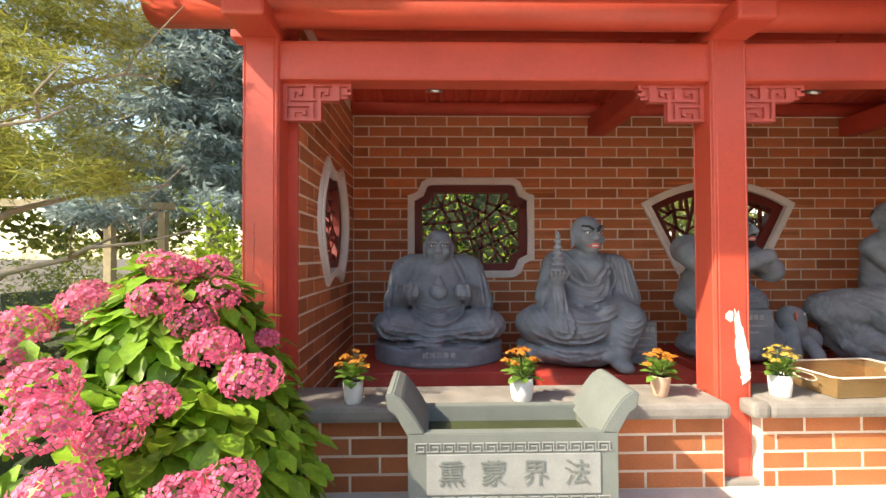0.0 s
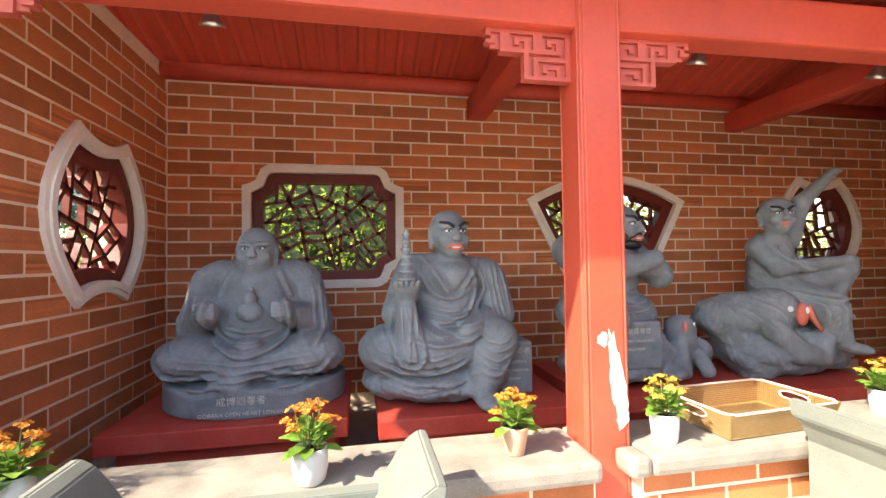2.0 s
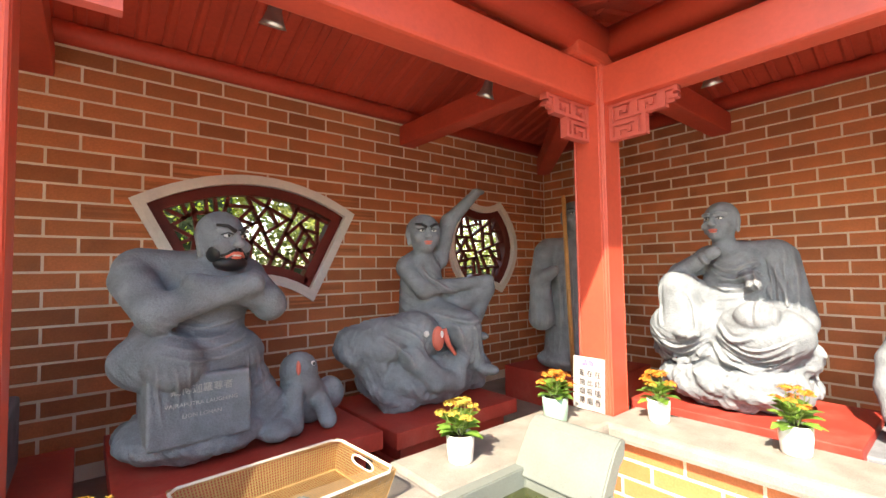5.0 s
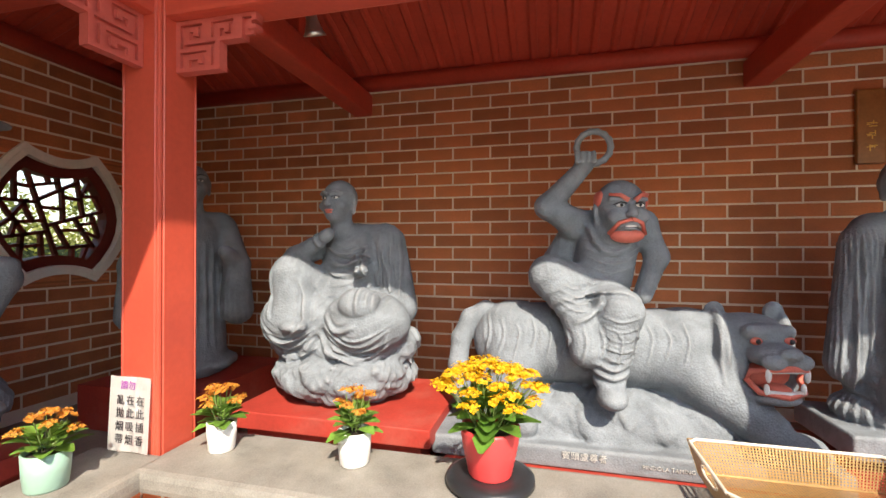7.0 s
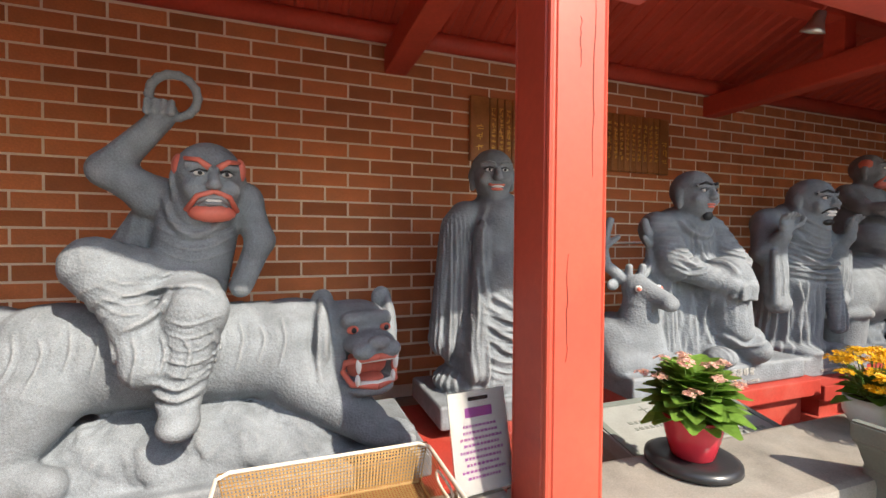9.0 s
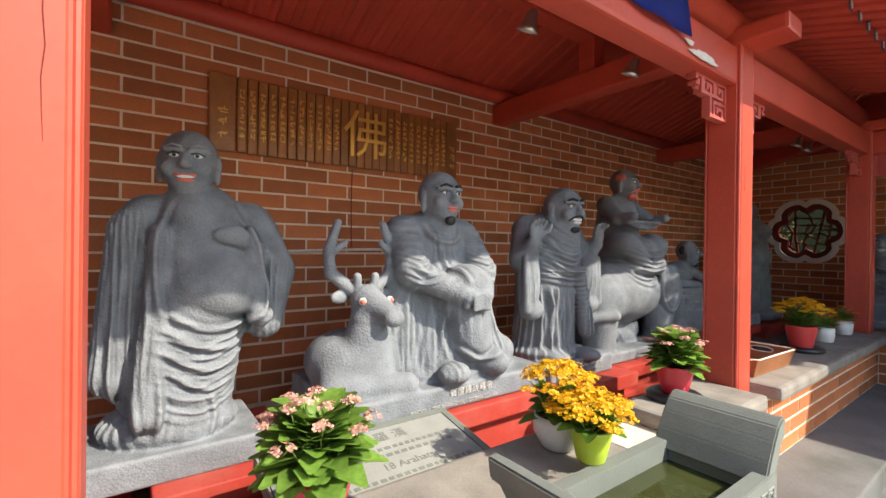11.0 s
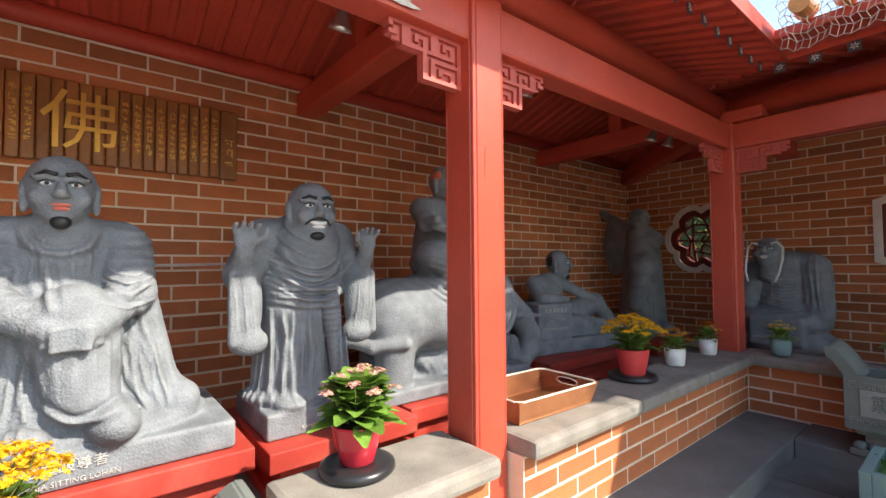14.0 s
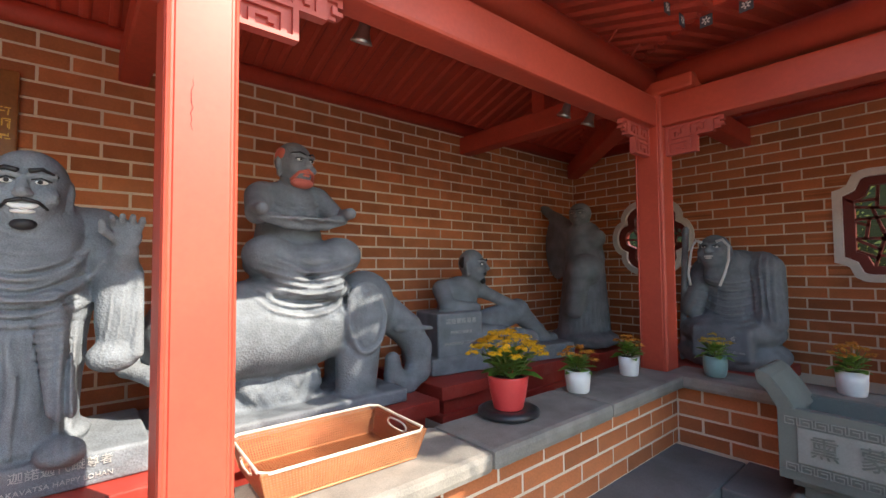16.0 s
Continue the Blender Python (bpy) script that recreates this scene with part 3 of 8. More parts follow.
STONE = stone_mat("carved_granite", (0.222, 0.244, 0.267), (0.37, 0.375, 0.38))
PAINT_WHITE = mat("white_enamel", (0.78, 0.77, 0.74), 0.5, vary=0.08)
PAINT_BLACK = mat("black_enamel", (0.02, 0.02, 0.022), 0.45, vary=0.2)
PAINT_RED = mat("red_enamel", (0.68, 0.17, 0.12), 0.5, vary=0.15)
PAINT_WORN = mat("worn_letter_paint", (0.50, 0.50, 0.48), 0.7, vary=0.35, scale=40)
STATUE_MATS = [STONE, PAINT_WHITE, PAINT_BLACK, PAINT_RED, PAINT_WORN]


class Clay:
    """A soft solid: rounded pieces melted together, turned into one skin."""

    def __init__(self, step=0.0085):
        self.items, self.step, self.extra, self.lines = [], step, [], []

    def ball(self, c, r, k=0.03, turn=0.0, fold=None, rough=0.0):
        self.items.append(("e", Vector(c), Vector(r), k, turn, fold, rough))

    def limb(self, a, b, ra, rb=None, k=0.03, fold=None, rough=0.0):
        self.items.append(("c", Vector(a), Vector(b), ra, ra if rb is None else rb, k, fold, rough))

    def chain(self, pts, ra, rb, k=0.02):
        n = len(pts) - 1
        for i in range(n):
            self.limb(pts[i], pts[i + 1], ra + (rb - ra) * i / n, ra + (rb - ra) * (i + 1) / n, k)

    def block(self, c, half, rnd=0.015, k=0.006, turn=0.0, rough=0.0):
        self.items.append(("b", Vector(c), Vector(half), rnd, k, turn, rough))

    def drum(self, c, rx, ry, h, rnd=0.02, k=0.01):
        self.items.append(("d", Vector(c), rx, ry, h, rnd, k))

    def swing(self, items, extra, pivot, deg):
        """Turn the pieces added since the given counts about an upright axis."""
        m = Matrix.Translation(pivot) @ Euler((0, 0, radians(deg))).to_matrix().to_4x4() @ Matrix.Translation(-Vector(pivot))
        for i in range(items, len(self.items)):
            it = list(self.items[i])
            it[1] = m @ it[1]
            if it[0] == "c":
                it[2] = m @ it[2]
            elif it[0] == "e":
                it[4] += deg
            self.items[i] = tuple(it)
        for i in range(extra, len(self.extra)):
            V, F, paint = self.extra[i]
            self.extra[i] = ([tuple(m @ Vector(v)) for v in V], F, paint)

    def ridges(self, paths, r=0.011):
        """Carved fold ridges that run over the front of the figure, as (x, z) paths."""
        self.lines += [(path, r) for path in paths]

    def swags(self, x0, x1, z, sag, n, dz, r=0.006):
        """Hanging folds between two sides, one under the other."""
        for i in range(n):
            q, w = z - i * dz, 0.012 * math.sin(2.3 * i + x0 * 9)
            self.ridges([[(x0 + w, q), (x0 + (x1 - x0) * 0.28, q - sag * 0.75), ((x0 + x1) / 2 + w, q - sag), (x0 + (x1 - x0) * 0.74, q - sag * 0.7), (x1 - w, q + 0.6 * w)]], r)

    def falls(self, xs, z0, z1, lean=0.0, r=0.006):
        """Folds that run down."""
        for i, x in enumerate(xs):
            w = 0.012 * math.sin(1.9 * i + z0 * 5)
            self.ridges([[(x, z0 - 2 * abs(w)), (x + lean * 0.4 + w, z0 + (z1 - z0) * 0.45), (x + lean, z1 + 2 * w)]], r)

    # painted or thin pieces, added to the skin with a paint of their own
    def dab(self, c, r, paint, m=None, seg=12):
        bm = bmesh.new()
        bmesh.ops.create_uvsphere(bm, u_segments=seg, v_segments=8, radius=1, matrix=(m or Matrix()) @ Matrix.Translation(c) @ Matrix.Diagonal((*r, 1)))
        self.take(bm, paint)

    def stroke(self, pts, r0, r1, paint, m=None):
        bm = bmesh.new()
        tube(bm, [(m or Matrix()) @ Vector(p) for p in pts], r0, r1, 8)
        self.take(bm, paint)

    def take(self, bm, paint):
        bm.verts.index_update()
        self.extra.append(([tuple(v.co) for v in bm.verts], [[v.index for v in f.verts] for f in bm.faces], paint))
        bm.free()

    def bounds(self, it):
        if it[0] == "e":
            r = max(it[2].x, it[2].y) if it[4] else None
            h = Vector((r or it[2].x, r or it[2].y, it[2].z))
            return it[1] - h, it[1] + h
        if it[0] == "c":
            r = max(it[3], it[4])
            lo = Vector([min(a, b) - r for a, b in zip(it[1], it[2])])
            return lo, Vector([max(a, b) + r for a, b in zip(it[1], it[2])])
        if it[0] == "b":
            r = math.hypot(it[2].x, it[2].y) if it[5] else None
            h = Vector((r or it[2].x, r or it[2].y, it[2].z))
            return it[1] - h, it[1] + h
        h = Vector((it[2], it[3], it[4]))
        return it[1] - h, it[1] + h

    def skin(self):
        """Sample the solid on a grid and net its surface."""
        bs = [self.bounds(it) for it in self.items]
        pad, st = 0.05, self.step
        lo = np.array([min(b[0][i] for b in bs) for i in range(3)]) - pad
        hi = np.array([max(b[1][i] for b in bs) for i in range(3)]) + pad
        n = np.ceil((hi - lo) / st).astype(int) + 1
        ax = [lo[i] + st * np.arange(n[i], dtype=np.float32) for i in range(3)]
        D = np.full(n, 0.08, dtype=np.float32)
        for it, b in zip(self.items, bs):
            i0 = [max(0, int((b[0][i] - 0.08 - lo[i]) / st)) for i in range(3)]
            i1 = [min(n[i], int((b[1][i] + 0.08 - lo[i]) / st) + 2) for i in range(3)]
            sl = tuple(slice(p, q) for p, q in zip(i0, i1))
            X, Y, Z = np.meshgrid(ax[0][sl[0]], ax[1][sl[1]], ax[2][sl[2]], indexing="ij")
            k, fold, rough = 0.02, None, 0.0
            if it[0] == "e":
                _, c, r, k, turn, fold, rough = it
                x, y, z = X - c.x, Y - c.y, Z - c.z
                if turn:
                    ca, sa = math.cos(radians(turn)), math.sin(radians(turn))
                    x, y = x * ca + y * sa, -x * sa + y * ca
                q = np.sqrt((x / r.x) ** 2 + (y / r.y) ** 2 + (z / r.z) ** 2) + 1e-6
                g = np.sqrt((x / r.x ** 2) ** 2 + (y / r.y ** 2) ** 2 + (z / r.z ** 2) ** 2) + 1e-6
                d = q * (q - 1) / g
            elif it[0] == "c":
                _, a, bb, ra, rb, k, fold, rough = it
                v = bb - a
                t = np.clip(((X - a.x) * v.x + (Y - a.y) * v.y + (Z - a.z) * v.z) / v.length_squared, 0, 1)
                d = np.sqrt((X - a.x - t * v.x) ** 2 + (Y - a.y - t * v.y) ** 2 + (Z - a.z - t * v.z) ** 2) - (ra + (rb - ra) * t)
            elif it[0] == "b":
                _, c, h, rnd, k, turn, rough = it
                x, y, z = X - c.x, Y - c.y, Z - c.z
                if turn:
                    ca, sa = math.cos(radians(turn)), math.sin(radians(turn))
                    x, y = x * ca + y * sa, -x * sa + y * ca
                qx, qy, qz = np.abs(x) - h.x + rnd, np.abs(y) - h.y + rnd, np.abs(z) - h.z + rnd
                d = np.sqrt(np.maximum(qx, 0) ** 2 + np.maximum(qy, 0) ** 2 + np.maximum(qz, 0) ** 2) + np.minimum(np.maximum(qx, np.maximum(qy, qz)), 0) - rnd
            else:
                _, c, rx, ry, h, rnd, k = it
                q = np.sqrt(((X - c.x) / rx) ** 2 + ((Y - c.y) / ry) ** 2)
                d1, d2 = (q - 1) * min(rx, ry) + rnd, np.abs(Z - c.z) - h + rnd
                d = np.sqrt(np.maximum(d1, 0) ** 2 + np.maximum(d2, 0) ** 2) + np.minimum(np.maximum(d1, d2), 0) - rnd
            if fold:
                kind, o, wave, amp = fold
                wob = 0.35 * np.sin(7 * X + 5 * Z) + 0.3 * np.sin(11 * Y - 6 * X + 1.3)
                if kind == "ring":
                    ph = np.sqrt((X - o[0]) ** 2 + (Y - o[1]) ** 2 + (Z - o[2]) ** 2) / wave
                else:
                    ph = np.arctan2(X - o[0], -(Y - o[1])) * 0.35 / wave
                ph = ph + wob * 0.5 + 0.2 * np.sin(17 * X + 3 * Z + 2) * np.sin(13 * Z - 5 * Y)
                lap = ph - np.floor(ph)
                lap = np.where(lap < 0.86, lap / 0.86, (1 - lap) / 0.14)
                keep = np.clip(0.8 + 0.7 * np.sin(9 * X + 4) * np.sin(8 * Z + 2 * Y + 1), 0.15, 1.2)
                d = d - 1.35 * amp * keep * (lap - 0.5)
            if rough:
                crag = np.abs(np.sin(15 * X + 9 * Z + 2 * np.sin(7 * Y))) + np.abs(np.sin(16 * Y - 11 * Z + 1 + 2 * np.sin(9 * X))) + np.abs(np.sin(19 * Z + 8 * X - 6 * Y))
                d = d - rough * (crag - 1.9) + 0.5 * rough * np.sin(61 * X + 3 * np.sin(31 * Y)) * np.sin(57 * Z + 2 * np.sin(29 * X)) * np.sin(53 * Y)
            o_ = D[sl]
            hh = np.clip(0.5 + 0.5 * (o_ - d) / k, 0, 1)
            D[sl] = o_ * (1 - hh) + d * hh - k * hh * (1 - hh)
        for path, r in self.lines:
            pts = [Vector(q) for q in path]
            ends = [pts[0] * 2 - pts[1]] + pts + [pts[-1] * 2 - pts[-2]]
            count = sum((b - a).length for a, b in zip(pts, pts[1:])) / (r * 0.55)
            per = max(2, int(count / (len(pts) - 1)))
            run = []
            for i in range(1, len(ends) - 2):
                p0, p1, p2, p3 = ends[i - 1:i + 3]
                for j in range(per):
                    u = j / per
                    run.append(0.5 * (2 * p1 + (p2 - p0) * u + (2 * p0 - 5 * p1 + 4 * p2 - p3) * u * u + (3 * p1 - p0 - 3 * p2 + p3) * u ** 3))
            q = np.array([(v.x, v.y) for v in run], dtype=np.float32)
            i0 = [max(1, int((q[:, a].min() - 0.06 - lo[b]) / st)) for a, b in ((0, 0), (1, 2))]
            i1 = [min(n[b] - 1, int((q[:, a].max() + 0.06 - lo[b]) / st) + 1) for a, b in ((0, 0), (1, 2))]
            if i1[0] <= i0[0] or i1[1] <= i0[1]:
                continue
            sx, sz = slice(i0[0], i1[0]), slice(i0[1], i1[1])
            gx, gz = np.meshgrid(ax[0][sx], ax[2][sz], indexing="ij")
            far = np.sqrt((gx[..., None] - q[:, 0]) ** 2 + (gz[..., None] - q[:, 1]) ** 2)
            near, at = far.min(-1), far.argmin(-1)
            swell = np.sin(np.pi * (at + 0.5) / len(q)) ** 0.5
            w = r * 1.1
            lift = r * 1.35 * swell * (np.exp(-(near / w) ** 2) - 0.75 * np.exp(-((near - 2.1 * w) / w) ** 2))
            block = D[sx, :, sz]
            front = np.argmax(block < 0, axis=1)
            depth = np.abs(np.arange(n[1])[None, :, None] - front[:, None, :]) * st
            D[sx, :, sz] = block - lift[:, None, :] * np.exp(-(depth / 0.05) ** 2)
        return self.net(D, lo, st)

    @staticmethod
    def net(D, lo, st):
        S = D < 0
        cnt = np.zeros(tuple(k - 1 for k in D.shape), dtype=np.int16)
        acc = np.zeros(cnt.shape + (3,), dtype=np.float32)
        num = np.zeros(cnt.shape, dtype=np.float32)
        offs = [(i, j, k) for i in (0, 1) for j in (0, 1) for k in (0, 1)]
        view = {o: tuple(slice(o[i], D.shape[i] - 1 + o[i]) for i in range(3)) for o in offs}
        for o in offs:
            cnt += S[view[o]]
        live = (cnt > 0) & (cnt < 8)
        ids = np.argwhere(live)
        A = {o: D[view[o]][live] for o in offs}
        pos, wt = np.zeros((len(ids), 3), np.float32), np.zeros(len(ids), np.float32)
        for o in offs:
            for a in range(3):
                if o[a]:
                    continue
                p = tuple(1 if i == a else o[i] for i in range(3))
                d0, d1 = A[o], A[p]
                cr = (d0 < 0) != (d1 < 0)
                t = np.where(cr, d0 / np.where(cr, d0 - d1, 1), 0)
                for i in range(3):
                    pos[:, i] += np.where(cr, (t if i == a else o[i]), 0)
                wt += cr
        verts = (ids + pos / wt[:, None]) * st + lo
        index = np.full(live.shape, -1, dtype=np.int64)
        index[live] = np.arange(len(ids))
        faces = []
        for a in range(3):
            b, c = (a + 1) % 3, (a + 2) % 3
            s0 = [slice(1, -1)] * 3
            s1 = list(s0)
            s0[a], s1[a] = slice(0, -1), slice(1, None)
            cross = S[tuple(s0)] != S[tuple(s1)]
            at = np.argwhere(cross)
            org = at.copy()
            org[:, b] += 1
            org[:, c] += 1
            def cell(db, dc):
                q = org.copy()
                q[:, b] -= db
                q[:, c] -= dc
                return index[q[:, 0], q[:, 1], q[:, 2]]
            quad = np.stack([cell(1, 1), cell(0, 1), cell(0, 0), cell(1, 0)], 1)
            flip = ~S[tuple(s0)][cross]
            quad[flip] = quad[flip][:, ::-1]
            faces.append(quad)
        F = np.concatenate(faces)
        return verts, F[(F >= 0).all(1)]

    def build(self, name, label, at, category="statue", group="stone arhat statues"):
        V, F = self.skin()
        verts, faces, paint = [tuple(v) for v in V.tolist()], F.tolist(), [0] * len(F)
        for ev, ef, p in self.extra:
            n = len(verts)
            verts += ev
            faces += [[n + i for i in f] for f in ef]
            paint += [p] * len(ef)
        me = bpy.data.meshes.new(name)
        me.from_pydata(verts, [], faces)
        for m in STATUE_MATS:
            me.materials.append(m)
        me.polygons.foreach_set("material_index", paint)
        me.polygons.foreach_set("use_smooth", [True] * len(paint))
        me.update()
        ob = new(name, me)
        ob.matrix_basis = at
        return tagged(ob, label, category, group)

    def head(self, c, s, yaw=0.0, tilt=0.0, brow=2, lips=3, beard=None, hair=None, wild=False, mouth="shut", ears=True):
        """A bald carved head with painted brows, eyes and lips, facing -y before it turns by yaw."""
        m = Matrix.Translation(c) @ Euler((radians(tilt), 0, radians(yaw))).to_matrix().to_4x4()
        def P(x, y, z):
            return m @ Vector((x * s, y * s, z * s))
        self.ball(P(0, 0.08, 0.18), (0.80 * s, 0.90 * s, 0.84 * s), 0.02, -yaw)
        self.ball(P(0, -0.14, -0.34), (0.66 * s, 0.74 * s, 0.62 * s), 0.03, -yaw)
        self.ball(P(0, -0.42, -0.72), (0.34 * s, 0.34 * s, 0.26 * s), 0.03)
        self.limb(P(0, 0.12, -0.5), P(0, 0.2, -1.35), 0.46 * s, 0.55 * s)
        self.limb(P(0, -0.84, 0.14), P(0, -1.0, -0.16), 0.08 * s, 0.15 * s, 0.012)
        for e in (-1, 1):
            self.ball(P(0.10 * e, -0.93, -0.2), (0.10 * s, 0.10 * s, 0.08 * s), 0.008)
            self.ball(P(0.42 * e, -0.62, -0.26), (0.24 * s, 0.2 * s, 0.22 * s), 0.02)
            self.limb(P(0.12 * e, -0.86, 0.26), P(0.55 * e, -0.64, 0.3), 0.07 * s, 0.08 * s, 0.015)
            if ears:
                self.ball(P(0.80 * e, 0.06, -0.02), (0.10 * s, 0.20 * s, 0.32 * s), 0.01, -yaw)
                self.ball(P(0.78 * e, 0.02, -0.42), (0.10 * s, 0.13 * s, 0.22 * s), 0.012, -yaw)
            self.dab((0.31 * e * s, -0.755 * s, 0.10 * s), (0.13 * s, 0.09 * s, 0.055 * s), 1, m)
            self.dab((0.30 * e * s, -0.825 * s, 0.10 * s), (0.055 * s, 0.035 * s, 0.05 * s), 2, m)
            self.stroke([(0.14 * e * s, -0.835 * s, 0.15 * s), (0.31 * e * s, -0.80 * s, 0.205 * s), (0.50 * e * s, -0.68 * s, 0.13 * s)], 0.025 * s, 0.018 * s, 2, m)
            if brow is not None:
                w = 0.065 if wild == "arch" else (0.085 if wild else 0.04)
                inner, outer = (0.34, 0.27) if wild == "arch" else ((0.24, 0.46) if wild else (0.33, 0.36))
                self.stroke([(0.10 * e * s, -0.905 * s, inner * s), (0.33 * e * s, -0.83 * s, 0.42 * s), (0.62 * e * s, -0.62 * s, outer * s)], w * s, w * 0.6 * s, brow, m)
        if lips is not None:
            if mouth == "shut":
                self.dab((0, -0.83 * s, -0.46 * s), (0.24 * s, 0.09 * s, 0.05 * s), lips, m)
                self.dab((0, -0.81 * s, -0.56 * s), (0.19 * s, 0.09 * s, 0.055 * s), lips, m)
            elif mouth == "frown":
                self.stroke([(-0.34 * s, -0.70 * s, -0.62 * s), (-0.15 * s, -0.86 * s, -0.48 * s), (0.15 * s, -0.86 * s, -0.48 * s), (0.34 * s, -0.70 * s, -0.62 * s)], 0.06 * s, 0.06 * s, lips, m)
                self.dab((0, -0.82 * s, -0.56 * s), (0.2 * s, 0.06 * s, 0.045 * s), 1, m)
                self.dab((0, -0.81 * s, -0.64 * s), (0.2 * s, 0.08 * s, 0.05 * s), lips, m)
            else:
                self.stroke([(-0.36 * s, -0.68 * s, -0.40 * s), (-0.2 * s, -0.83 * s, -0.48 * s), (0.2 * s, -0.83 * s, -0.48 * s), (0.36 * s, -0.68 * s, -0.40 * s)], 0.055 * s, 0.055 * s, lips, m)
                self.dab((0, -0.84 * s, -0.52 * s), (0.24 * s, 0.06 * s, 0.05 * s), 1, m)
                self.dab((0, -0.80 * s, -0.62 * s), (0.24 * s, 0.08 * s, 0.06 * s), lips, m)
        if beard == "goatee":
            self.dab((0, -0.68 * s, -0.92 * s), (0.24 * s, 0.17 * s, 0.2 * s), 2, m)
        elif beard == "full":
            self.dab((0, -0.46 * s, -0.82 * s), (0.62 * s, 0.42 * s, 0.3 * s), 2, m)
            for e in (-1, 1):
                self.dab((0.56 * e * s, -0.34 * s, -0.44 * s), (0.16 * s, 0.36 * s, 0.36 * s), 2, m)
                self.stroke([(0.05 * e * s, -0.9 * s, -0.36 * s), (0.5 * e * s, -0.66 * s, -0.6 * s)], 0.06 * s, 0.05 * s, 2, m)
        elif beard == "red":
            self.dab((0, -0.52 * s, -0.86 * s), (0.56 * s, 0.36 * s, 0.24 * s), 3, m)
            for e in (-1, 1):
                self.stroke([(0.0, -0.95 * s, -0.34 * s), (0.36 * e * s, -0.8 * s, -0.46 * s), (0.58 * e * s, -0.5 * s, -0.8 * s)], 0.065 * s, 0.07 * s, 3, m)
        elif beard == "moustache":
            for e in (-1, 1):
                self.stroke([(0.0, -0.96 * s, -0.33 * s), (0.28 * e * s, -0.86 * s, -0.40 * s), (0.44 * e * s, -0.7 * s, -0.56 * s)], 0.055 * s, 0.03 * s, 2, m)
            self.dab((0, -0.68 * s, -0.92 * s), (0.26 * s, 0.17 * s, 0.15 * s), 2, m)
        if hair == "red":
            for e in (-1, 1):
                self.dab((0.7 * e * s, 0.0, 0.32 * s), (0.18 * s, 0.36 * s, 0.34 * s), 3, m)
        elif hair == "side":
            for e in (-1, 1):
                self.dab((0.66 * e * s, 0.25 * s, 0.2 * s), (0.2 * s, 0.4 * s, 0.4 * s), 2, m)
        return m

    def words(self, text, size, at, paint=4, turn=0.0, slope=0.0):
        """Small painted letters standing on a face that looks to -y."""
        V, F = letters(text, size)
        m = Matrix.Translation(at) @ Euler((radians(90 + slope), 0, radians(turn))).to_matrix().to_4x4()
        self.extra.append(([tuple(m @ Vector(v)) for v in V], F, paint))


def letters(text, size, thick=0.0015):
    cu = bpy.data.curves.new("lettering", "FONT")
    cu.body, cu.size, cu.align_x, cu.align_y, cu.extrude, cu.resolution_u = text, size, "CENTER", "CENTER", thick, 2
    ob = new("lettering", cu)
    me = ob.evaluated_get(bpy.context.evaluated_depsgraph_get()).to_mesh()
    V, F = [tuple(v.co) for v in me.vertices], [list(p.vertices) for p in me.polygons]
    bpy.data.objects.remove(ob)
    bpy.data.curves.remove(cu)
    return V, F


def facing(x, y, rz=0.0):
    return pose(x, y, 0, 0, 0, rz)


TO_COURT_X, TO_COURT_N = -90.0, 180.0

# open-heart arhat, seated on a drum
c = Clay()
c.drum((0.03, 0.0, 0.775), 0.52, 0.41, 0.078)
c.ball((0.03, 0.0, 0.96), (0.47, 0.37, 0.15), fold=("ring", (0.0, -0.2, 1.25), 0.07, 0.006))
for e, x in ((-1, -0.29), (1, 0.36)):
    c.ball((x, -0.17, 0.99), (0.20, 0.20, 0.13), fold=("ring", (0.03, -0.25, 0.8), 0.065, 0.005))
c.ball((0.03, 0.02, 1.19), (0.27, 0.25, 0.28))
c.ball((0.03, 0.03, 1.38), (0.24, 0.18, 0.16))
c.limb((-0.19, 0.06, 1.43), (0.24, 0.06, 1.43), 0.12)
for e, x in ((-1, -0.28), (1, 0.33)):
    c.limb((x * 0.9, 0.04, 1.40), (x * 1.1, -0.04, 1.17), 0.115, 0.11, fold=("ring", (x, -0.1, 1.5), 0.07, 0.006))
    c.limb((x * 1.1, -0.05, 1.17), (x * 0.68, -0.26, 1.25), 0.10, 0.065)
    c.ball((x * 0.66, -0.285, 1.265), (0.062, 0.05, 0.06))
    for i in range(4):
        c.limb((x * 0.66 - 0.045, -0.325, 1.235 + 0.022 * i), (x * 0.66 + 0.045, -0.325, 1.235 + 0.022 * i), 0.013, k=0.006)
    c.limb((x * 1.15, -0.02, 1.15), (x * 1.18, -0.12, 1.0), 0.10, 0.07)
c.ball((0.03, -0.22, 1.25), (0.07, 0.05, 0.06), 0.012)
c.ball((0.03, -0.22, 1.32), (0.04, 0.04, 0.045), 0.01)
c.ball((0.03, -0.20, 1.37), (0.02, 0.02, 0.025), 0.01)
c.limb((0.03, -0.27, 1.02), (-0.03, -0.36, 0.87), 0.09, 0.07, fold=("fan", (0.03, 0.3, 1.1), 0.05, 0.008))
c.ball((-0.06, -0.34, 0.885), (0.11, 0.07, 0.035))
c.head((0.03, -0.04, 1.60), 0.142, brow=0, lips=0)
c.words("\u6212\u535a\u8fe6\u5c0a\u8005", 0.05, (0.03, -0.418, 0.80))
c.words("GOBAKA OPEN HEART LOHAN", 0.03, (0.03, -0.418, 0.735))
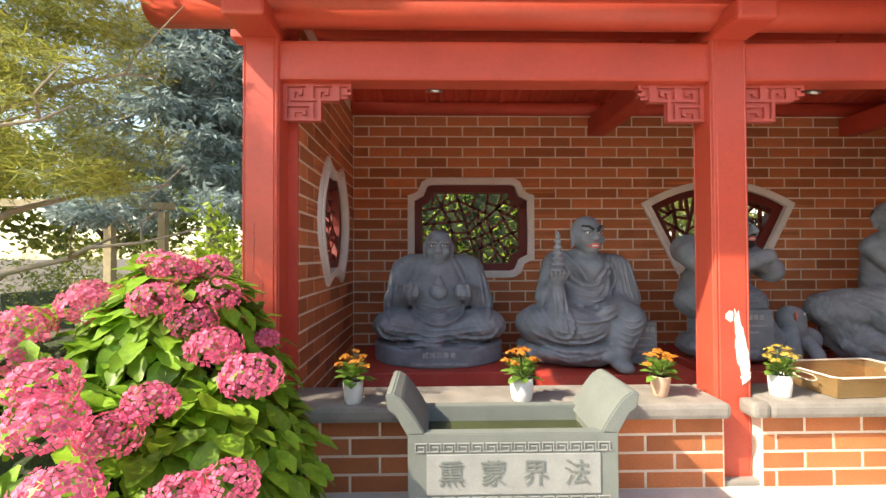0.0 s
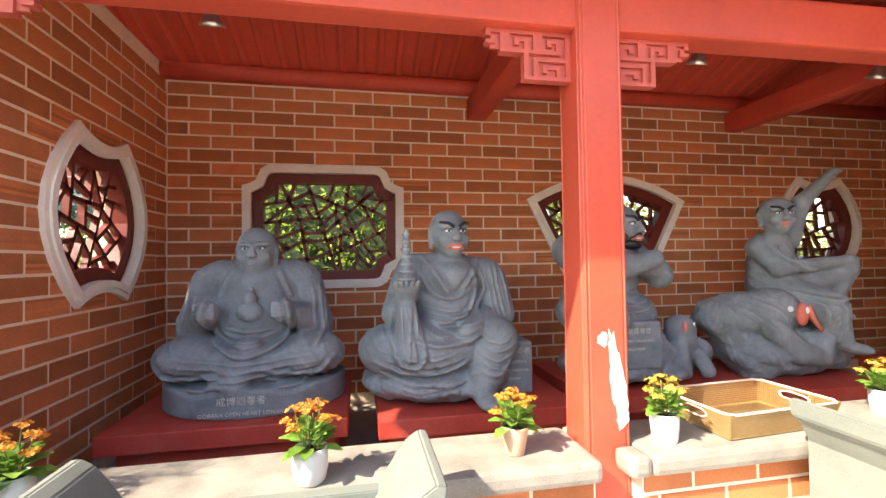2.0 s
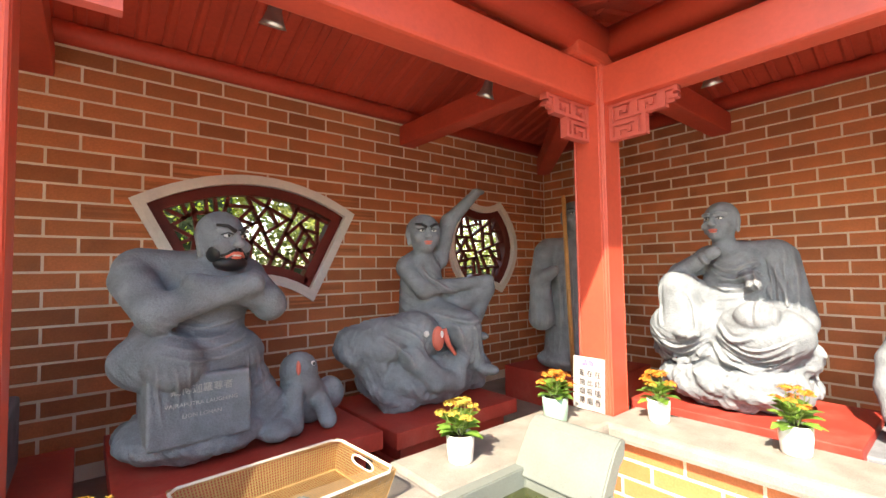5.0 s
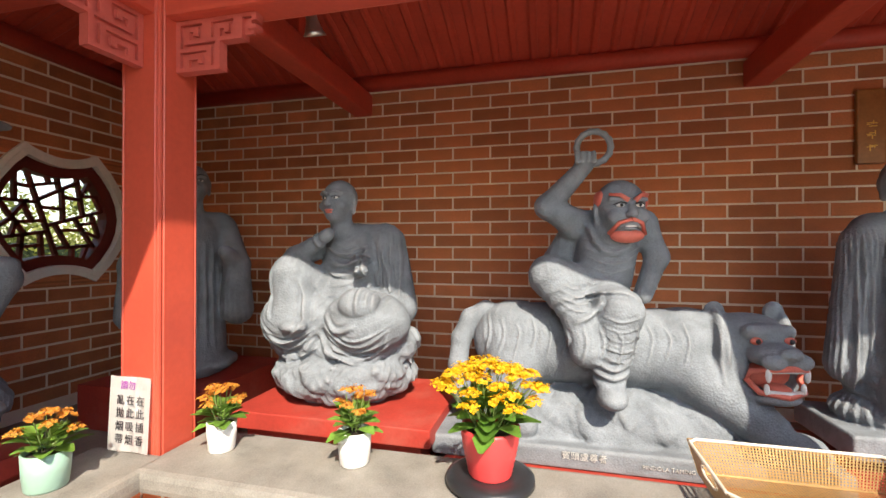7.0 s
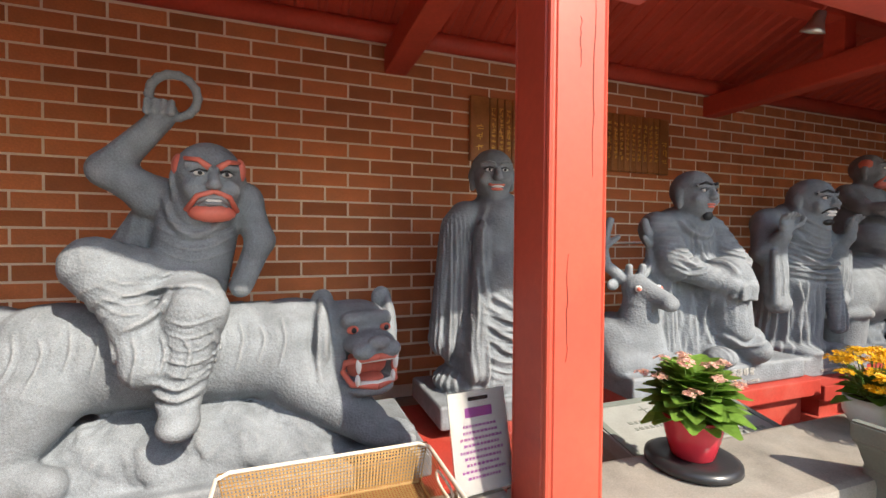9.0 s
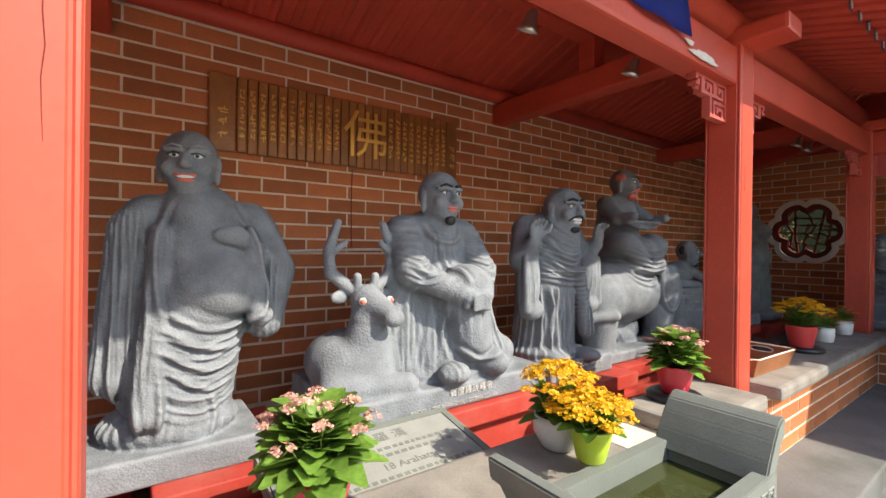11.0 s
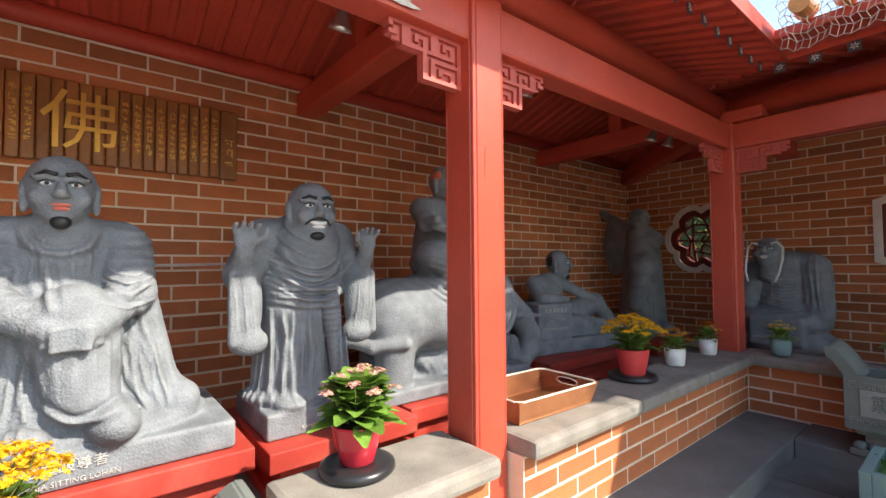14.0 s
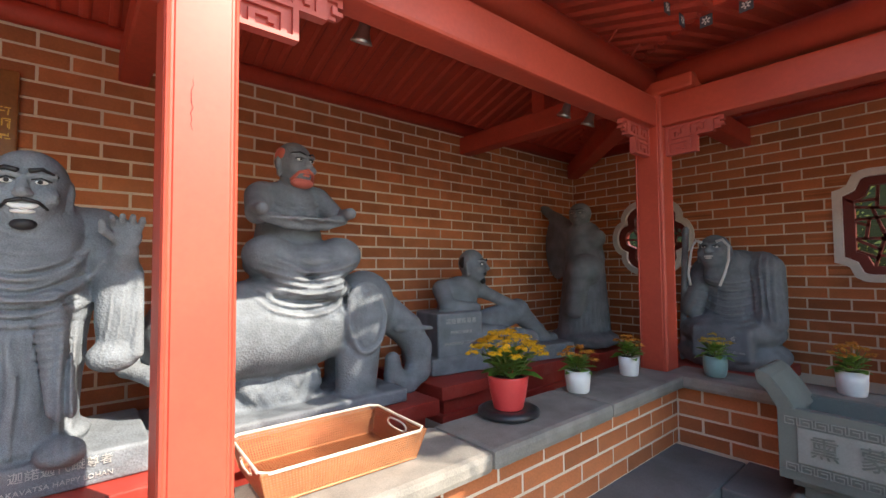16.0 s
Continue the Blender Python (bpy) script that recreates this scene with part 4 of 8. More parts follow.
c.ridges([[(-.10,1.50),(-.17,1.35),(-.20,1.2),(-.14,1.08),(0,1.02)],
          [(.16,1.50),(.23,1.35),(.26,1.2),(.2,1.08),(.05,1.02)],
          [(-.2,1.12),(-.08,1.04),(.05,1.02),(.16,1.05),(.25,1.12)],
          [(-.45,1.0),(-.38,.92),(-.2,.9),(-.05,.95)],
          [(.5,1.0),(.42,.92),(.25,.9),(.1,.95)],
          [(-.42,.93),(-.25,.86),(-.05,.88)],
          [(.48,.93),(.3,.86),(.12,.88)],
          [(-.36,1.3),(-.38,1.15),(-.33,1.05)],
          [(.42,1.3),(.44,1.15),(.39,1.05)]])
c.swags(-0.36, 0.42, 1.03, 0.05, 3, 0.04)
c.falls((-0.30, -0.34, -0.38), 1.4, 1.12, -0.03)
c.falls((0.36, 0.40, 0.44), 1.4, 1.12, 0.03)
c.swags(-0.12, 0.18, 1.16, 0.03, 2, 0.04)
c.build("statue_open_heart", "grey granite seated monk statue baring his chest on a drum base", facing(0.0, 3.60))

# pagoda-raising arhat
c = Clay()
c.ball((-0.06, 0.03, 0.80), (0.48, 0.36, 0.13), rough=0.012)
c.ball((-0.16, 0.0, 0.99), (0.40, 0.35, 0.19), fold=("ring", (0.1, -0.1, 1.35), 0.075, 0.008))
c.ball((-0.40, -0.08, 1.0), (0.16, 0.2, 0.14), fold=("ring", (-0.1, -0.2, 1.2), 0.06, 0.006))
c.limb((0.03, 0.0, 1.07), (0.25, -0.2, 1.05), 0.145, 0.13, fold=("ring", (0.0, 0.1, 1.2), 0.06, 0.005))
c.limb((0.25, -0.2, 1.03), (0.14, -0.28, 0.80), 0.13, 0.09)
c.ball((0.15, -0.36, 0.735), (0.065, 0.11, 0.045))
c.limb((0.0, 0.05, 1.18), (0.0, 0.05, 1.40), 0.23, 0.20)
c.ball((0.0, -0.03, 1.42), (0.2, 0.15, 0.12))
c.limb((-0.21, 0.05, 1.46), (0.24, 0.05, 1.43), 0.115)
c.limb((0.28, 0.04, 1.40), (0.33, -0.02, 1.19), 0.115, 0.10, fold=("ring", (0.1, -0.1, 1.5), 0.055, 0.006))
c.limb((0.33, -0.02, 1.18), (0.10, -0.24, 1.13), 0.085, 0.06)
c.ball((0.06, -0.26, 1.10), (0.055, 0.05, 0.07))
c.limb((-0.25, 0.0, 1.42), (-0.34, -0.1, 1.22), 0.10, 0.085, fold=("ring", (0.0, -0.1, 1.5), 0.055, 0.005))
c.limb((-0.34, -0.1, 1.2), (-0.29, -0.24, 1.34), 0.07, 0.05)
c.ball((-0.29, -0.26, 1.375), (0.075, 0.06, 0.04))
for i in range(5):
    c.limb((-0.35 + 0.028 * i, -0.30, 1.38), (-0.36 + 0.032 * i, -0.34, 1.41), 0.012, k=0.006)
c.limb((-0.29, -0.23, 1.32), (-0.27, -0.25, 1.0), 0.045, 0.105, fold=("fan", (-0.28, -0.1, 1.2), 0.06, 0.006))
for i in range(7):
    r = 0.052 - 0.005 * i
    c.drum((-0.29, -0.26, 1.425 + 0.042 * i), r, r, 0.009, 0.004, 0.004)
    c.drum((-0.29, -0.26, 1.445 + 0.042 * i), r * 0.62, r * 0.62, 0.016, 0.003, 0.004)
c.block((0.36, 0.12, 0.86), (0.14, 0.28, 0.16))
c.limb((0.3, 0.1, 1.2), (0.38, 0.15, 0.98), 0.1, 0.08)
c.head((0.0, -0.05, 1.69), 0.150, 10, brow=2, lips=3, wild=True, mouth="frown")
c.words("\u8afe\u8ddd\u7f85\u5c0a\u8005", 0.045, (0.37, -0.164, 0.96))
c.words("NANDIMITRA", 0.028, (0.37, -0.164, 0.895))
c.words("RAISED PAGODA", 0.026, (0.37, -0.164, 0.845))
c.words("LOHAN", 0.026, (0.37, -0.164, 0.795))
c.ridges([[(-.2,1.5),(-.15,1.36),(-.03,1.3),(.1,1.34),(.18,1.45)],
          [(.12,1.5),(.16,1.35),(.1,1.22),(-.05,1.16),(-.2,1.18)],
          [(.18,1.5),(.22,1.35),(.15,1.2)],
          [(-.3,1.1),(-.15,1.05),(.05,1.06),(.15,1.1)],
          [(-.5,.98),(-.3,.9),(-.05,.9),(.08,.97)],
          [(-.5,.9),(-.25,.83),(0,.84),(.1,.9)],
          [(-.37,1.3),(-.38,1.1),(-.33,.95),(-.24,.93),(-.2,1.02),(-.24,1.2)],
          [(.12,.9),(.22,.87),(.3,.92)]])
c.ridges([[(-0.17, 1.56), (-0.09, 1.42), (-0.01, 1.30)], [(0.19, 1.54), (0.12, 1.42), (0.03, 1.30)]], 0.012)
c.swags(-0.15, 0.17, 1.25, 0.03, 3, 0.035)
c.falls((0.22, 0.26, 0.30, 0.34), 1.50, 1.18, 0.04, 0.007)
c.swags(-0.47, 0.08, 1.04, 0.07, 5, 0.045)
c.falls((-0.33, -0.30, -0.27, -0.24), 1.28, 1.0, 0.02)
c.swags(0.12, 0.34, 1.10, 0.05, 4, 0.05)
c.build("statue_raised_pagoda", "grey granite seated monk statue holding up a small pagoda", facing(1.2, 3.45))

# arhat with a lion cub
c = Clay()
c.ball((0.08, 0.0, 0.79), (0.36, 0.34, 0.12), rough=0.012)
c.ball((0.05, 0.0, 1.15), (0.35, 0.30, 0.18), fold=("ring", (0.2, -0.2, 1.5), 0.07, 0.007))
c.limb((0.05, 0.1, 1.22), (0.12, 0.06, 1.48), 0.26, 0.22, fold=("ring", (0.2, -0.1, 1.8), 0.07, 0.006))
c.limb((-0.16, 0.1, 1.58), (0.32, 0.1, 1.54), 0.125)
c.limb((-0.2, 0.0, 1.54), (-0.12, -0.2, 1.38), 0.10, 0.085)
c.limb((-0.12, -0.2, 1.40), (0.28, -0.24, 1.52), 0.08, 0.06)
c.limb((0.35, 0.02, 1.5), (0.40, -0.12, 1.40), 0.10, 0.09)
c.limb((0.38, -0.14, 1.44), (0.02, -0.24, 1.52), 0.075, 0.055)
c.limb((-0.08, -0.05, 1.18), (-0.06, -0.28, 1.16), 0.15, 0.12)
c.block((0.04, -0.12, 0.97), (0.21, 0.22, 0.15))
c.limb((0.2, -0.02, 1.12), (0.37, -0.1, 0.85), 0.16, 0.12, fold=("ring", (0.1, 0, 1.3), 0.07, 0.006))
c.ball((0.40, -0.2, 0.755), (0.09, 0.13, 0.055))
c.ball((0.57, -0.1, 1.02), (0.105, 0.10, 0.10))
c.limb((0.59, -0.07, 0.93), (0.67, 0.0, 0.80), 0.11, 0.12)
c.ball((0.80, 0.0, 0.83), (0.085, 0.1, 0.10))
c.limb((0.52, -0.16, 0.92), (0.50, -0.22, 0.75), 0.05, 0.05)
c.limb((0.68, -0.14, 0.84), (0.70, -0.2, 0.74), 0.05, 0.05)
c.dab((0.62, -0.178, 1.06), (0.014, 0.012, 0.014), 1)
c.dab((0.622, -0.189, 1.06), (0.007, 0.005, 0.008), 2)
c.dab((0.53, -0.2, 1.05), (0.012, 0.014, 0.04), 3)
c.head((0.18, -0.04, 1.745), 0.150, 22, lips=3, beard="full", wild=True, mouth="frown")
c.words("\u6234\u535a\u8fe6\u7f85\u5c0a\u8005", 0.042, (0.04, -0.345, 1.06))
c.words("VAJRAPUTRA LAUGHING", 0.026, (0.04, -0.345, 1.0))
c.words("LION LOHAN", 0.026, (0.04, -0.345, 0.95))
c.swags(-0.12, 0.30, 1.36, 0.05, 4, 0.045)
c.falls((-0.14, -0.08, -0.02, 0.26, 0.32), 1.2, 0.92, 0.03)
c.build("statue_laughing_lion", "grey granite bearded monk statue with crossed arms and a lion cub", facing(2.3, 3.55))

# arhat stretching an arm over a dragon rock
c = Clay()
c.ball((-0.38, 0.03, 0.80), (0.50, 0.34, 0.22), rough=0.016)
c.limb((-0.92, 0.02, 1.06), (-0.52, -0.1, 1.1), 0.15, 0.18, rough=0.012)
c.limb((-0.85, 0.02, 1.0), (-0.65, -0.05, 0.72), 0.14, 0.16, rough=0.014)
c.ball((0.04, 0.05, 0.80), (0.19, 0.28, 0.20), rough=0.016)
c.chain([(-0.62, -0.22, 0.98), (-0.48, -0.28, 0.82), (-0.30, -0.27, 0.78), (-0.25, -0.27, 0.92)], 0.09, 0.07)
c.limb((-0.32, 0.08, 1.28), (-0.35, 0.05, 1.58), 0.18, 0.155, fold=("ring", (-0.2, -0.1, 1.7), 0.055, 0.005))
c.limb((-0.47, 0.05, 1.60), (-0.20, 0.05, 1.66), 0.085)
c.limb((-0.2, 0.03, 1.66), (-0.12, -0.02, 1.95), 0.085, 0.06)
c.limb((-0.12, -0.02, 1.95), (0.11, -0.08, 2.18), 0.06, 0.04)
c.ball((0.15, -0.09, 2.205), (0.06, 0.03, 0.025))
c.limb((-0.49, 0.03, 1.58), (-0.44, -0.1, 1.43), 0.075, 0.065)
c.limb((-0.44, -0.1, 1.43), (0.08, -0.19, 1.48), 0.06, 0.042)
c.ball((0.12, -0.19, 1.49), (0.065, 0.05, 0.04))
c.limb((-0.25, 0.0, 1.25), (0.12, -0.14, 1.42), 0.13, 0.095)
c.limb((0.12, -0.14, 1.41), (0.02, -0.1, 1.10), 0.09, 0.06)
c.ball((0.03, -0.17, 1.055), (0.055, 0.11, 0.035))
c.limb((-0.3, -0.05, 1.22), (-0.2, -0.26, 1.14), 0.14, 0.13, fold=("ring", (-0.3, 0.1, 1.4), 0.05, 0.006))
c.limb((-0.2, -0.26, 1.14), (-0.10, -0.28, 0.90), 0.125, 0.07, fold=("fan", (-0.2, -0.1, 1.1), 0.05, 0.005))
c.ball((-0.06, -0.36, 0.84), (0.065, 0.10, 0.04))
c.dab((-0.46, -0.29, 1.10), (0.05, 0.03, 0.085), 3)
c.stroke([(-0.42, -0.30, 1.16), (-0.39, -0.32, 1.05), (-0.34, -0.33, 0.98)], 0.022, 0.012, 3)
c.dab((-0.45, -0.32, 1.13), (0.012, 0.012, 0.025), 1)
c.dab((-0.56, -0.29, 1.14), (0.022, 0.014, 0.022), 1)
c.head((-0.40, -0.06, 1.84), 0.142, -20, lips=3, hair="side", wild=True)
c.ridges([[(-.45,1.6),(-.38,1.5),(-.25,1.42),(-.15,1.4)],
          [(-.42,1.55),(-.33,1.45),(-.2,1.37)],
          [(-.4,1.25),(-.25,1.2),(-.1,1.22)],
          [(-.33,1.2),(-.28,1.05),(-.2,.95)],
          [(-.22,1.2),(-.17,1.05),(-.13,.93)],
          [(-.75,1.2),(-.62,1.12),(-.55,1.0)],
          [(-.85,1.15),(-.72,1.05),(-.66,.92)]])
c.build("statue_taming_dragon", "grey granite monk statue stretching one arm above a dragon rock", facing(4.27, 3.65))

# standing arhat in the corner
c = Clay(0.014)
c.ball((0, 0, 0.72), (0.34, 0.3, 0.1), rough=0.01)
c.limb((0.0, 0.0, 0.8), (0.02, 0.02, 1.65), 0.27, 0.21, fold=("fan", (0, 0, 1), 0.06, 0.008))
c.limb((-0.2, 0.03, 1.75), (0.22, 0.03, 1.75), 0.11)
for e in (-1, 1):
    c.limb((0.25 * e, 0.0, 1.72), (0.33 * e, -0.12, 1.45), 0.10, 0.09)
    c.limb((0.33 * e, -0.12, 1.45), (0.22 * e, -0.28, 1.55), 0.075, 0.05)
    c.limb((0.32 * e, -0.14, 1.45), (0.32 * e, -0.16, 1.12), 0.09, 0.12, fold=("fan", (0.32 * e, 0, 1), 0.06, 0.006))
c.head((0.03, -0.04, 2.06), 0.14, 0, lips=0)
c.falls((-0.16, -0.10, -0.04, 0.03, 0.1, 0.16), 1.62, 0.85, 0.0, 0.01)
c.build("statue_with_staff", "dark granite standing monk statue in the pavilion corner", facing(5.52, 3.45, -42))

# meditating arhat on a rock
c = Clay()
c.ball((-0.04, 0.0, 0.80), (0.46, 0.37, 0.20), rough=0.022)
c.ball((-0.06, 0.03, 0.98), (0.51, 0.34, 0.18), rough=0.018)
c.ball((-0.26, -0.17, 1.13), (0.25, 0.21, 0.20), fold=("ring", (-0.25, -0.25, 1.4), 0.06, 0.003))
c.ball((0.18, -0.17, 1.13), (0.27, 0.21, 0.19), fold=("ring", (0.15, -0.25, 1.38), 0.055, 0.003))
c.limb((-0.02, 0.08, 1.22), (0.0, 0.06, 1.55), 0.28, 0.19, fold=("ring", (-0.1, -0.1, 1.8), 0.06, 0.006))
c.limb((-0.18, 0.08, 1.62), (0.2, 0.08, 1.64), 0.10)
c.limb((0.22, 0.08, 1.6), (0.30, 0.04, 1.2), 0.12, 0.13, fold=("fan", (0.1, 0.3, 1), 0.06, 0.006))
c.limb((-0.1, 0.0, 1.24), (-0.30, -0.2, 1.42), 0.14, 0.12, fold=("ring", (0, 0, 1.2), 0.06, 0.005))
c.limb((-0.30, -0.2, 1.40), (-0.25, -0.28, 1.12), 0.13, 0.09, fold=("fan", (-0.3, 0, 1), 0.05, 0.005))
c.ball((-0.18, -0.38, 1.12), (0.08, 0.05, 0.035))
c.limb((-0.22, 0.05, 1.6), (-0.30, -0.16, 1.52), 0.08, 0.07)
c.limb((-0.30, -0.16, 1.52), (-0.06, -0.2, 1.66), 0.06, 0.04)
c.ball((0.19, -0.29, 1.25), (0.125, 0.11, 0.10), 0.012)
c.limb((0.1, -0.12, 1.5), (0.16, -0.2, 1.44), 0.05, 0.04)
c.head((-0.06, -0.05, 1.875), 0.135, -8, brow=0, lips=3, hair=None)
c.ridges([[(-.15,1.68),(-.1,1.58),(.02,1.54),(.12,1.6)],
          [(-.1,1.5),(.02,1.47),(.15,1.52)],
          [(-.12,1.44),(.03,1.41),(.2,1.46)],
          [(-.5,1.1),(-.46,.98),(-.32,.92),(-.16,.95),(-.08,1.08)],
          [(-.08,1.1),(0,.97),(.15,.92),(.32,.97),(.38,1.1)],
          [(-.42,1.1),(-.3,1.02),(-.15,1.05)],
          [(-.02,1.18),(.08,1.1),(.2,1.14)],
          [(-.38,1.45),(-.4,1.3),(-.36,1.15)],
          [(-.2,1.4),(-.15,1.25),(-.12,1.12)],
          [(.12,1.6),(.2,1.4),(.22,1.2)],
          [(.2,1.62),(.28,1.4),(.3,1.2)]])
c.swags(-0.12, 0.18, 1.62, 0.06, 5, 0.042, 0.005)
c.swags(-0.48, -0.07, 1.16, 0.11, 5, 0.038)
c.swags(-0.03, 0.40, 1.16, 0.11, 5, 0.038)
c.falls((0.19, 0.24, 0.28, 0.32), 1.64, 1.24, 0.03)
c.build("statue_meditating", "granite monk statue resting on a rough rock, knee raised", facing(5.40, 2.05, TO_COURT_X))

# tiger tamer
c = Clay()
c.block((-0.20, 0.0, 0.515), (0.97, 0.37, 0.055))
c.ball((-0.20, 0.0, 0.60), (0.78, 0.30, 0.22), rough=0.014)
c.limb((-0.72, 0.0, 1.03), (0.1, 0.0, 1.02), 0.228, 0.218, fold=("fan", (-0.3, 0.9, 1), 0.035, 0.004))
c.ball((-0.78, 0.0, 1.03), (0.22, 0.22, 0.23), fold=("ring", (-0.3, -0.1, 1.2), 0.07, 0.004))
c.ball((0.14, 0.0, 1.0), (0.2, 0.23, 0.24))
c.limb((0.2, 0.0, 1.06), (0.40, -0.03, 1.07), 0.19, 0.16)
c.ball((0.30, -0.03, 1.05), (0.05, 0.23, 0.21), 0.012)
before = len(c.items), len(c.extra)
c.ball((0.47, -0.06, 1.10), (0.165, 0.17, 0.14))
c.limb((0.38, -0.19, 1.165), (0.56, -0.19, 1.165), 0.036, k=0.02)
c.ball((0.47, -0.23, 1.06), (0.12, 0.115, 0.062), 0.02)
c.ball((0.47, -0.34, 1.085), (0.05, 0.03, 0.03), 0.012)
c.ball((0.47, -0.19, 0.86), (0.125, 0.14, 0.042), 0.015)
c.ball((0.47, -0.05, 0.95), (0.13, 0.10, 0.13), 0.02)
for e in (-1, 1):
    c.ball((0.47 + 0.13 * e, -0.13, 0.97), (0.055, 0.08, 0.13), 0.02)
    c.ball((0.47 + 0.155 * e, 0.0, 1.235), (0.055, 0.03, 0.06), 0.012)
    c.ball((0.47 + 0.06 * e, -0.315, 1.045), (0.055, 0.04, 0.04), 0.012)
    c.dab((0.47 + 0.08 * e, -0.222, 1.125), (0.028, 0.018, 0.019), 3)
    c.dab((0.47 + 0.08 * e, -0.237, 1.125), (0.013, 0.01, 0.013), 2)
    c.dab((0.47 + 0.088 * e, -0.318, 0.985), (0.013, 0.013, 0.036), 1)
    c.dab((0.47 + 0.085 * e, -0.30, 0.915), (0.012, 0.012, 0.028), 1)
    c.stroke([(0.47, -0.345, 1.022), (0.47 + 0.08 * e, -0.32, 1.012), (0.47 + 0.12 * e, -0.24, 0.985), (0.47 + 0.125 * e, -0.22, 0.94), (0.47 + 0.105 * e, -0.28, 0.895), (0.47, -0.33, 0.885)], 0.014, 0.014, 3)
c.dab((0.47, -0.17, 0.955), (0.115, 0.05, 0.075), 3)
c.dab((0.47, -0.24, 0.905), (0.06, 0.07, 0.02), 3)
c.stroke([(0.385, -0.315, 1.003), (0.47, -0.338, 1.01), (0.555, -0.315, 1.003)], 0.011, 0.011, 1)
c.stroke([(0.385, -0.296, 0.90), (0.47, -0.322, 0.898), (0.555, -0.296, 0.90)], 0.011, 0.011, 1)
c.swing(*before, (0.47, -0.05, 0), 12)
c.ball((0.64, 0.03, 1.05), (0.05, 0.12, 0.2), 0.015)
c.limb((-0.75, -0.14, 0.92), (-0.86, -0.22, 0.70), 0.16, 0.10)
c.limb((-0.86, -0.24, 0.66), (-0.68, -0.28, 0.63), 0.085, 0.07)
c.limb((0.22, -0.13, 0.90), (0.50, -0.2, 0.68), 0.15, 0.095)
c.ball((0.60, -0.23, 0.63), (0.12, 0.10, 0.06))
for i in range(4):
    c.ball((0.66 + 0.012 * (i % 3), -0.31 + 0.05 * i, 0.615), (0.05, 0.026, 0.04), 0.01)
c.limb((0.2, 0.15, 0.88), (0.5, 0.2, 0.68), 0.13, 0.09)
c.chain([(-0.80, 0.0, 1.15), (-0.93, 0.0, 1.195), (-1.02, -0.02, 1.15), (-1.075, -0.04, 1.03), (-1.085, -0.08, 0.88), (-1.05, -0.13, 0.74), (-0.96, -0.2, 0.65)], 0.062, 0.056)
c.ball((-0.35, 0.0, 1.30), (0.21, 0.2, 0.13), fold=("ring", (-0.3, -0.1, 1.6), 0.06, 0.005))
c.limb((-0.27, 0.0, 1.36), (-0.22, 0.0, 1.64), 0.165, 0.165)
c.limb((-0.41, 0.02, 1.71), (-0.05, 0.02, 1.71), 0.09)
c.limb((-0.42, 0.0, 1.73), (-0.56, -0.03, 1.82), 0.085, 0.07)
c.limb((-0.565, -0.03, 1.82), (-0.37, -0.06, 2.03), 0.07, 0.048)
c.ball((-0.35, -0.065, 2.075), (0.055, 0.05, 0.055))
for i in range(4):
    c.limb((-0.40 + 0.03 * i, -0.115, 2.06), (-0.40 + 0.03 * i, -0.10, 2.11), 0.014, k=0.006)
c.chain([(-0.31 + 0.092 * math.cos(a * math.pi / 7), -0.07, 2.145 + 0.092 * math.sin(a * math.pi / 7)) for a in range(15)], 0.018, 0.018, 0.008)
c.limb((-0.04, 0.0, 1.71), (0.03, -0.02, 1.53), 0.075, 0.062)
c.limb((0.03, -0.02, 1.53), (-0.05, -0.06, 1.32), 0.06, 0.05)
c.limb((-0.43, 0.1, 1.62), (-0.55, 0.08, 1.38), 0.09, 0.11, fold=("fan", (-0.4, 0.3, 1), 0.06, 0.006))
c.limb((-0.3, -0.05, 1.33), (-0.55, -0.2, 1.43), 0.125, 0.11, fold=("ring", (-0.3, 0, 1.4), 0.06, 0.004))
c.limb((-0.55, -0.2, 1.42), (-0.40, -0.28, 1.22), 0.105, 0.08, fold=("ring", (-0.6, -0.2, 1.5), 0.055, 0.005))
c.limb((-0.40, -0.28, 1.2), (-0.36, -0.3, 1.05), 0.085, 0.09)
c.limb((-0.26, -0.1, 1.30), (-0.2, -0.25, 1.25), 0.13, 0.12)
c.limb((-0.2, -0.26, 1.24), (-0.25, -0.29, 0.92), 0.115, 0.085, fold=("ring", (-0.2, -0.25, 1.4), 0.07, 0.004))
c.ball((-0.245, -0.34, 0.83), (0.075, 0.11, 0.06))
c.head((-0.17, -0.09, 1.785), 0.165, 14, brow=3, lips=0, beard="red", hair="red", wild=True, mouth="frown")
c.words("\u8cd3\u982d\u76e7\u5c0a\u8005", 0.044, (-0.38, -0.375, 0.53))
c.words("PINDOLA TAMING TIGER LOHAN", 0.028, (0.10, -0.375, 0.515))
c.ridges([[(-.5,1.3),(-.35,1.34),(-.2,1.36),(-.1,1.32)],
          [(-.42,1.2),(-.33,1.25),(-.28,1.35)],
          [(-.33,1.0),(-.24,.97),(-.16,1.0)],
          [(-.33,.96),(-.24,.93),(-.16,.96)],
          [(-.35,1.72),(-.3,1.6),(-.22,1.55),(-.12,1.6),(-.08,1.7)],
          [(.28,1.2),(.27,1.05),(.29,.9)]])
for i in range(13):
    x = -0.9 + 0.085 * i
    c.ridges([[(x, 1.2 - 0.02 * (i % 3)), (x + 0.02, 1.1), (x - 0.01, 0.96 + 0.03 * (i % 2))]], 0.006)
c.swags(-0.38, -0.06, 1.64, 0.06, 4, 0.045, 0.005)
c.swags(-0.5, -0.28, 1.40, 0.04, 4, 0.035, 0.005)
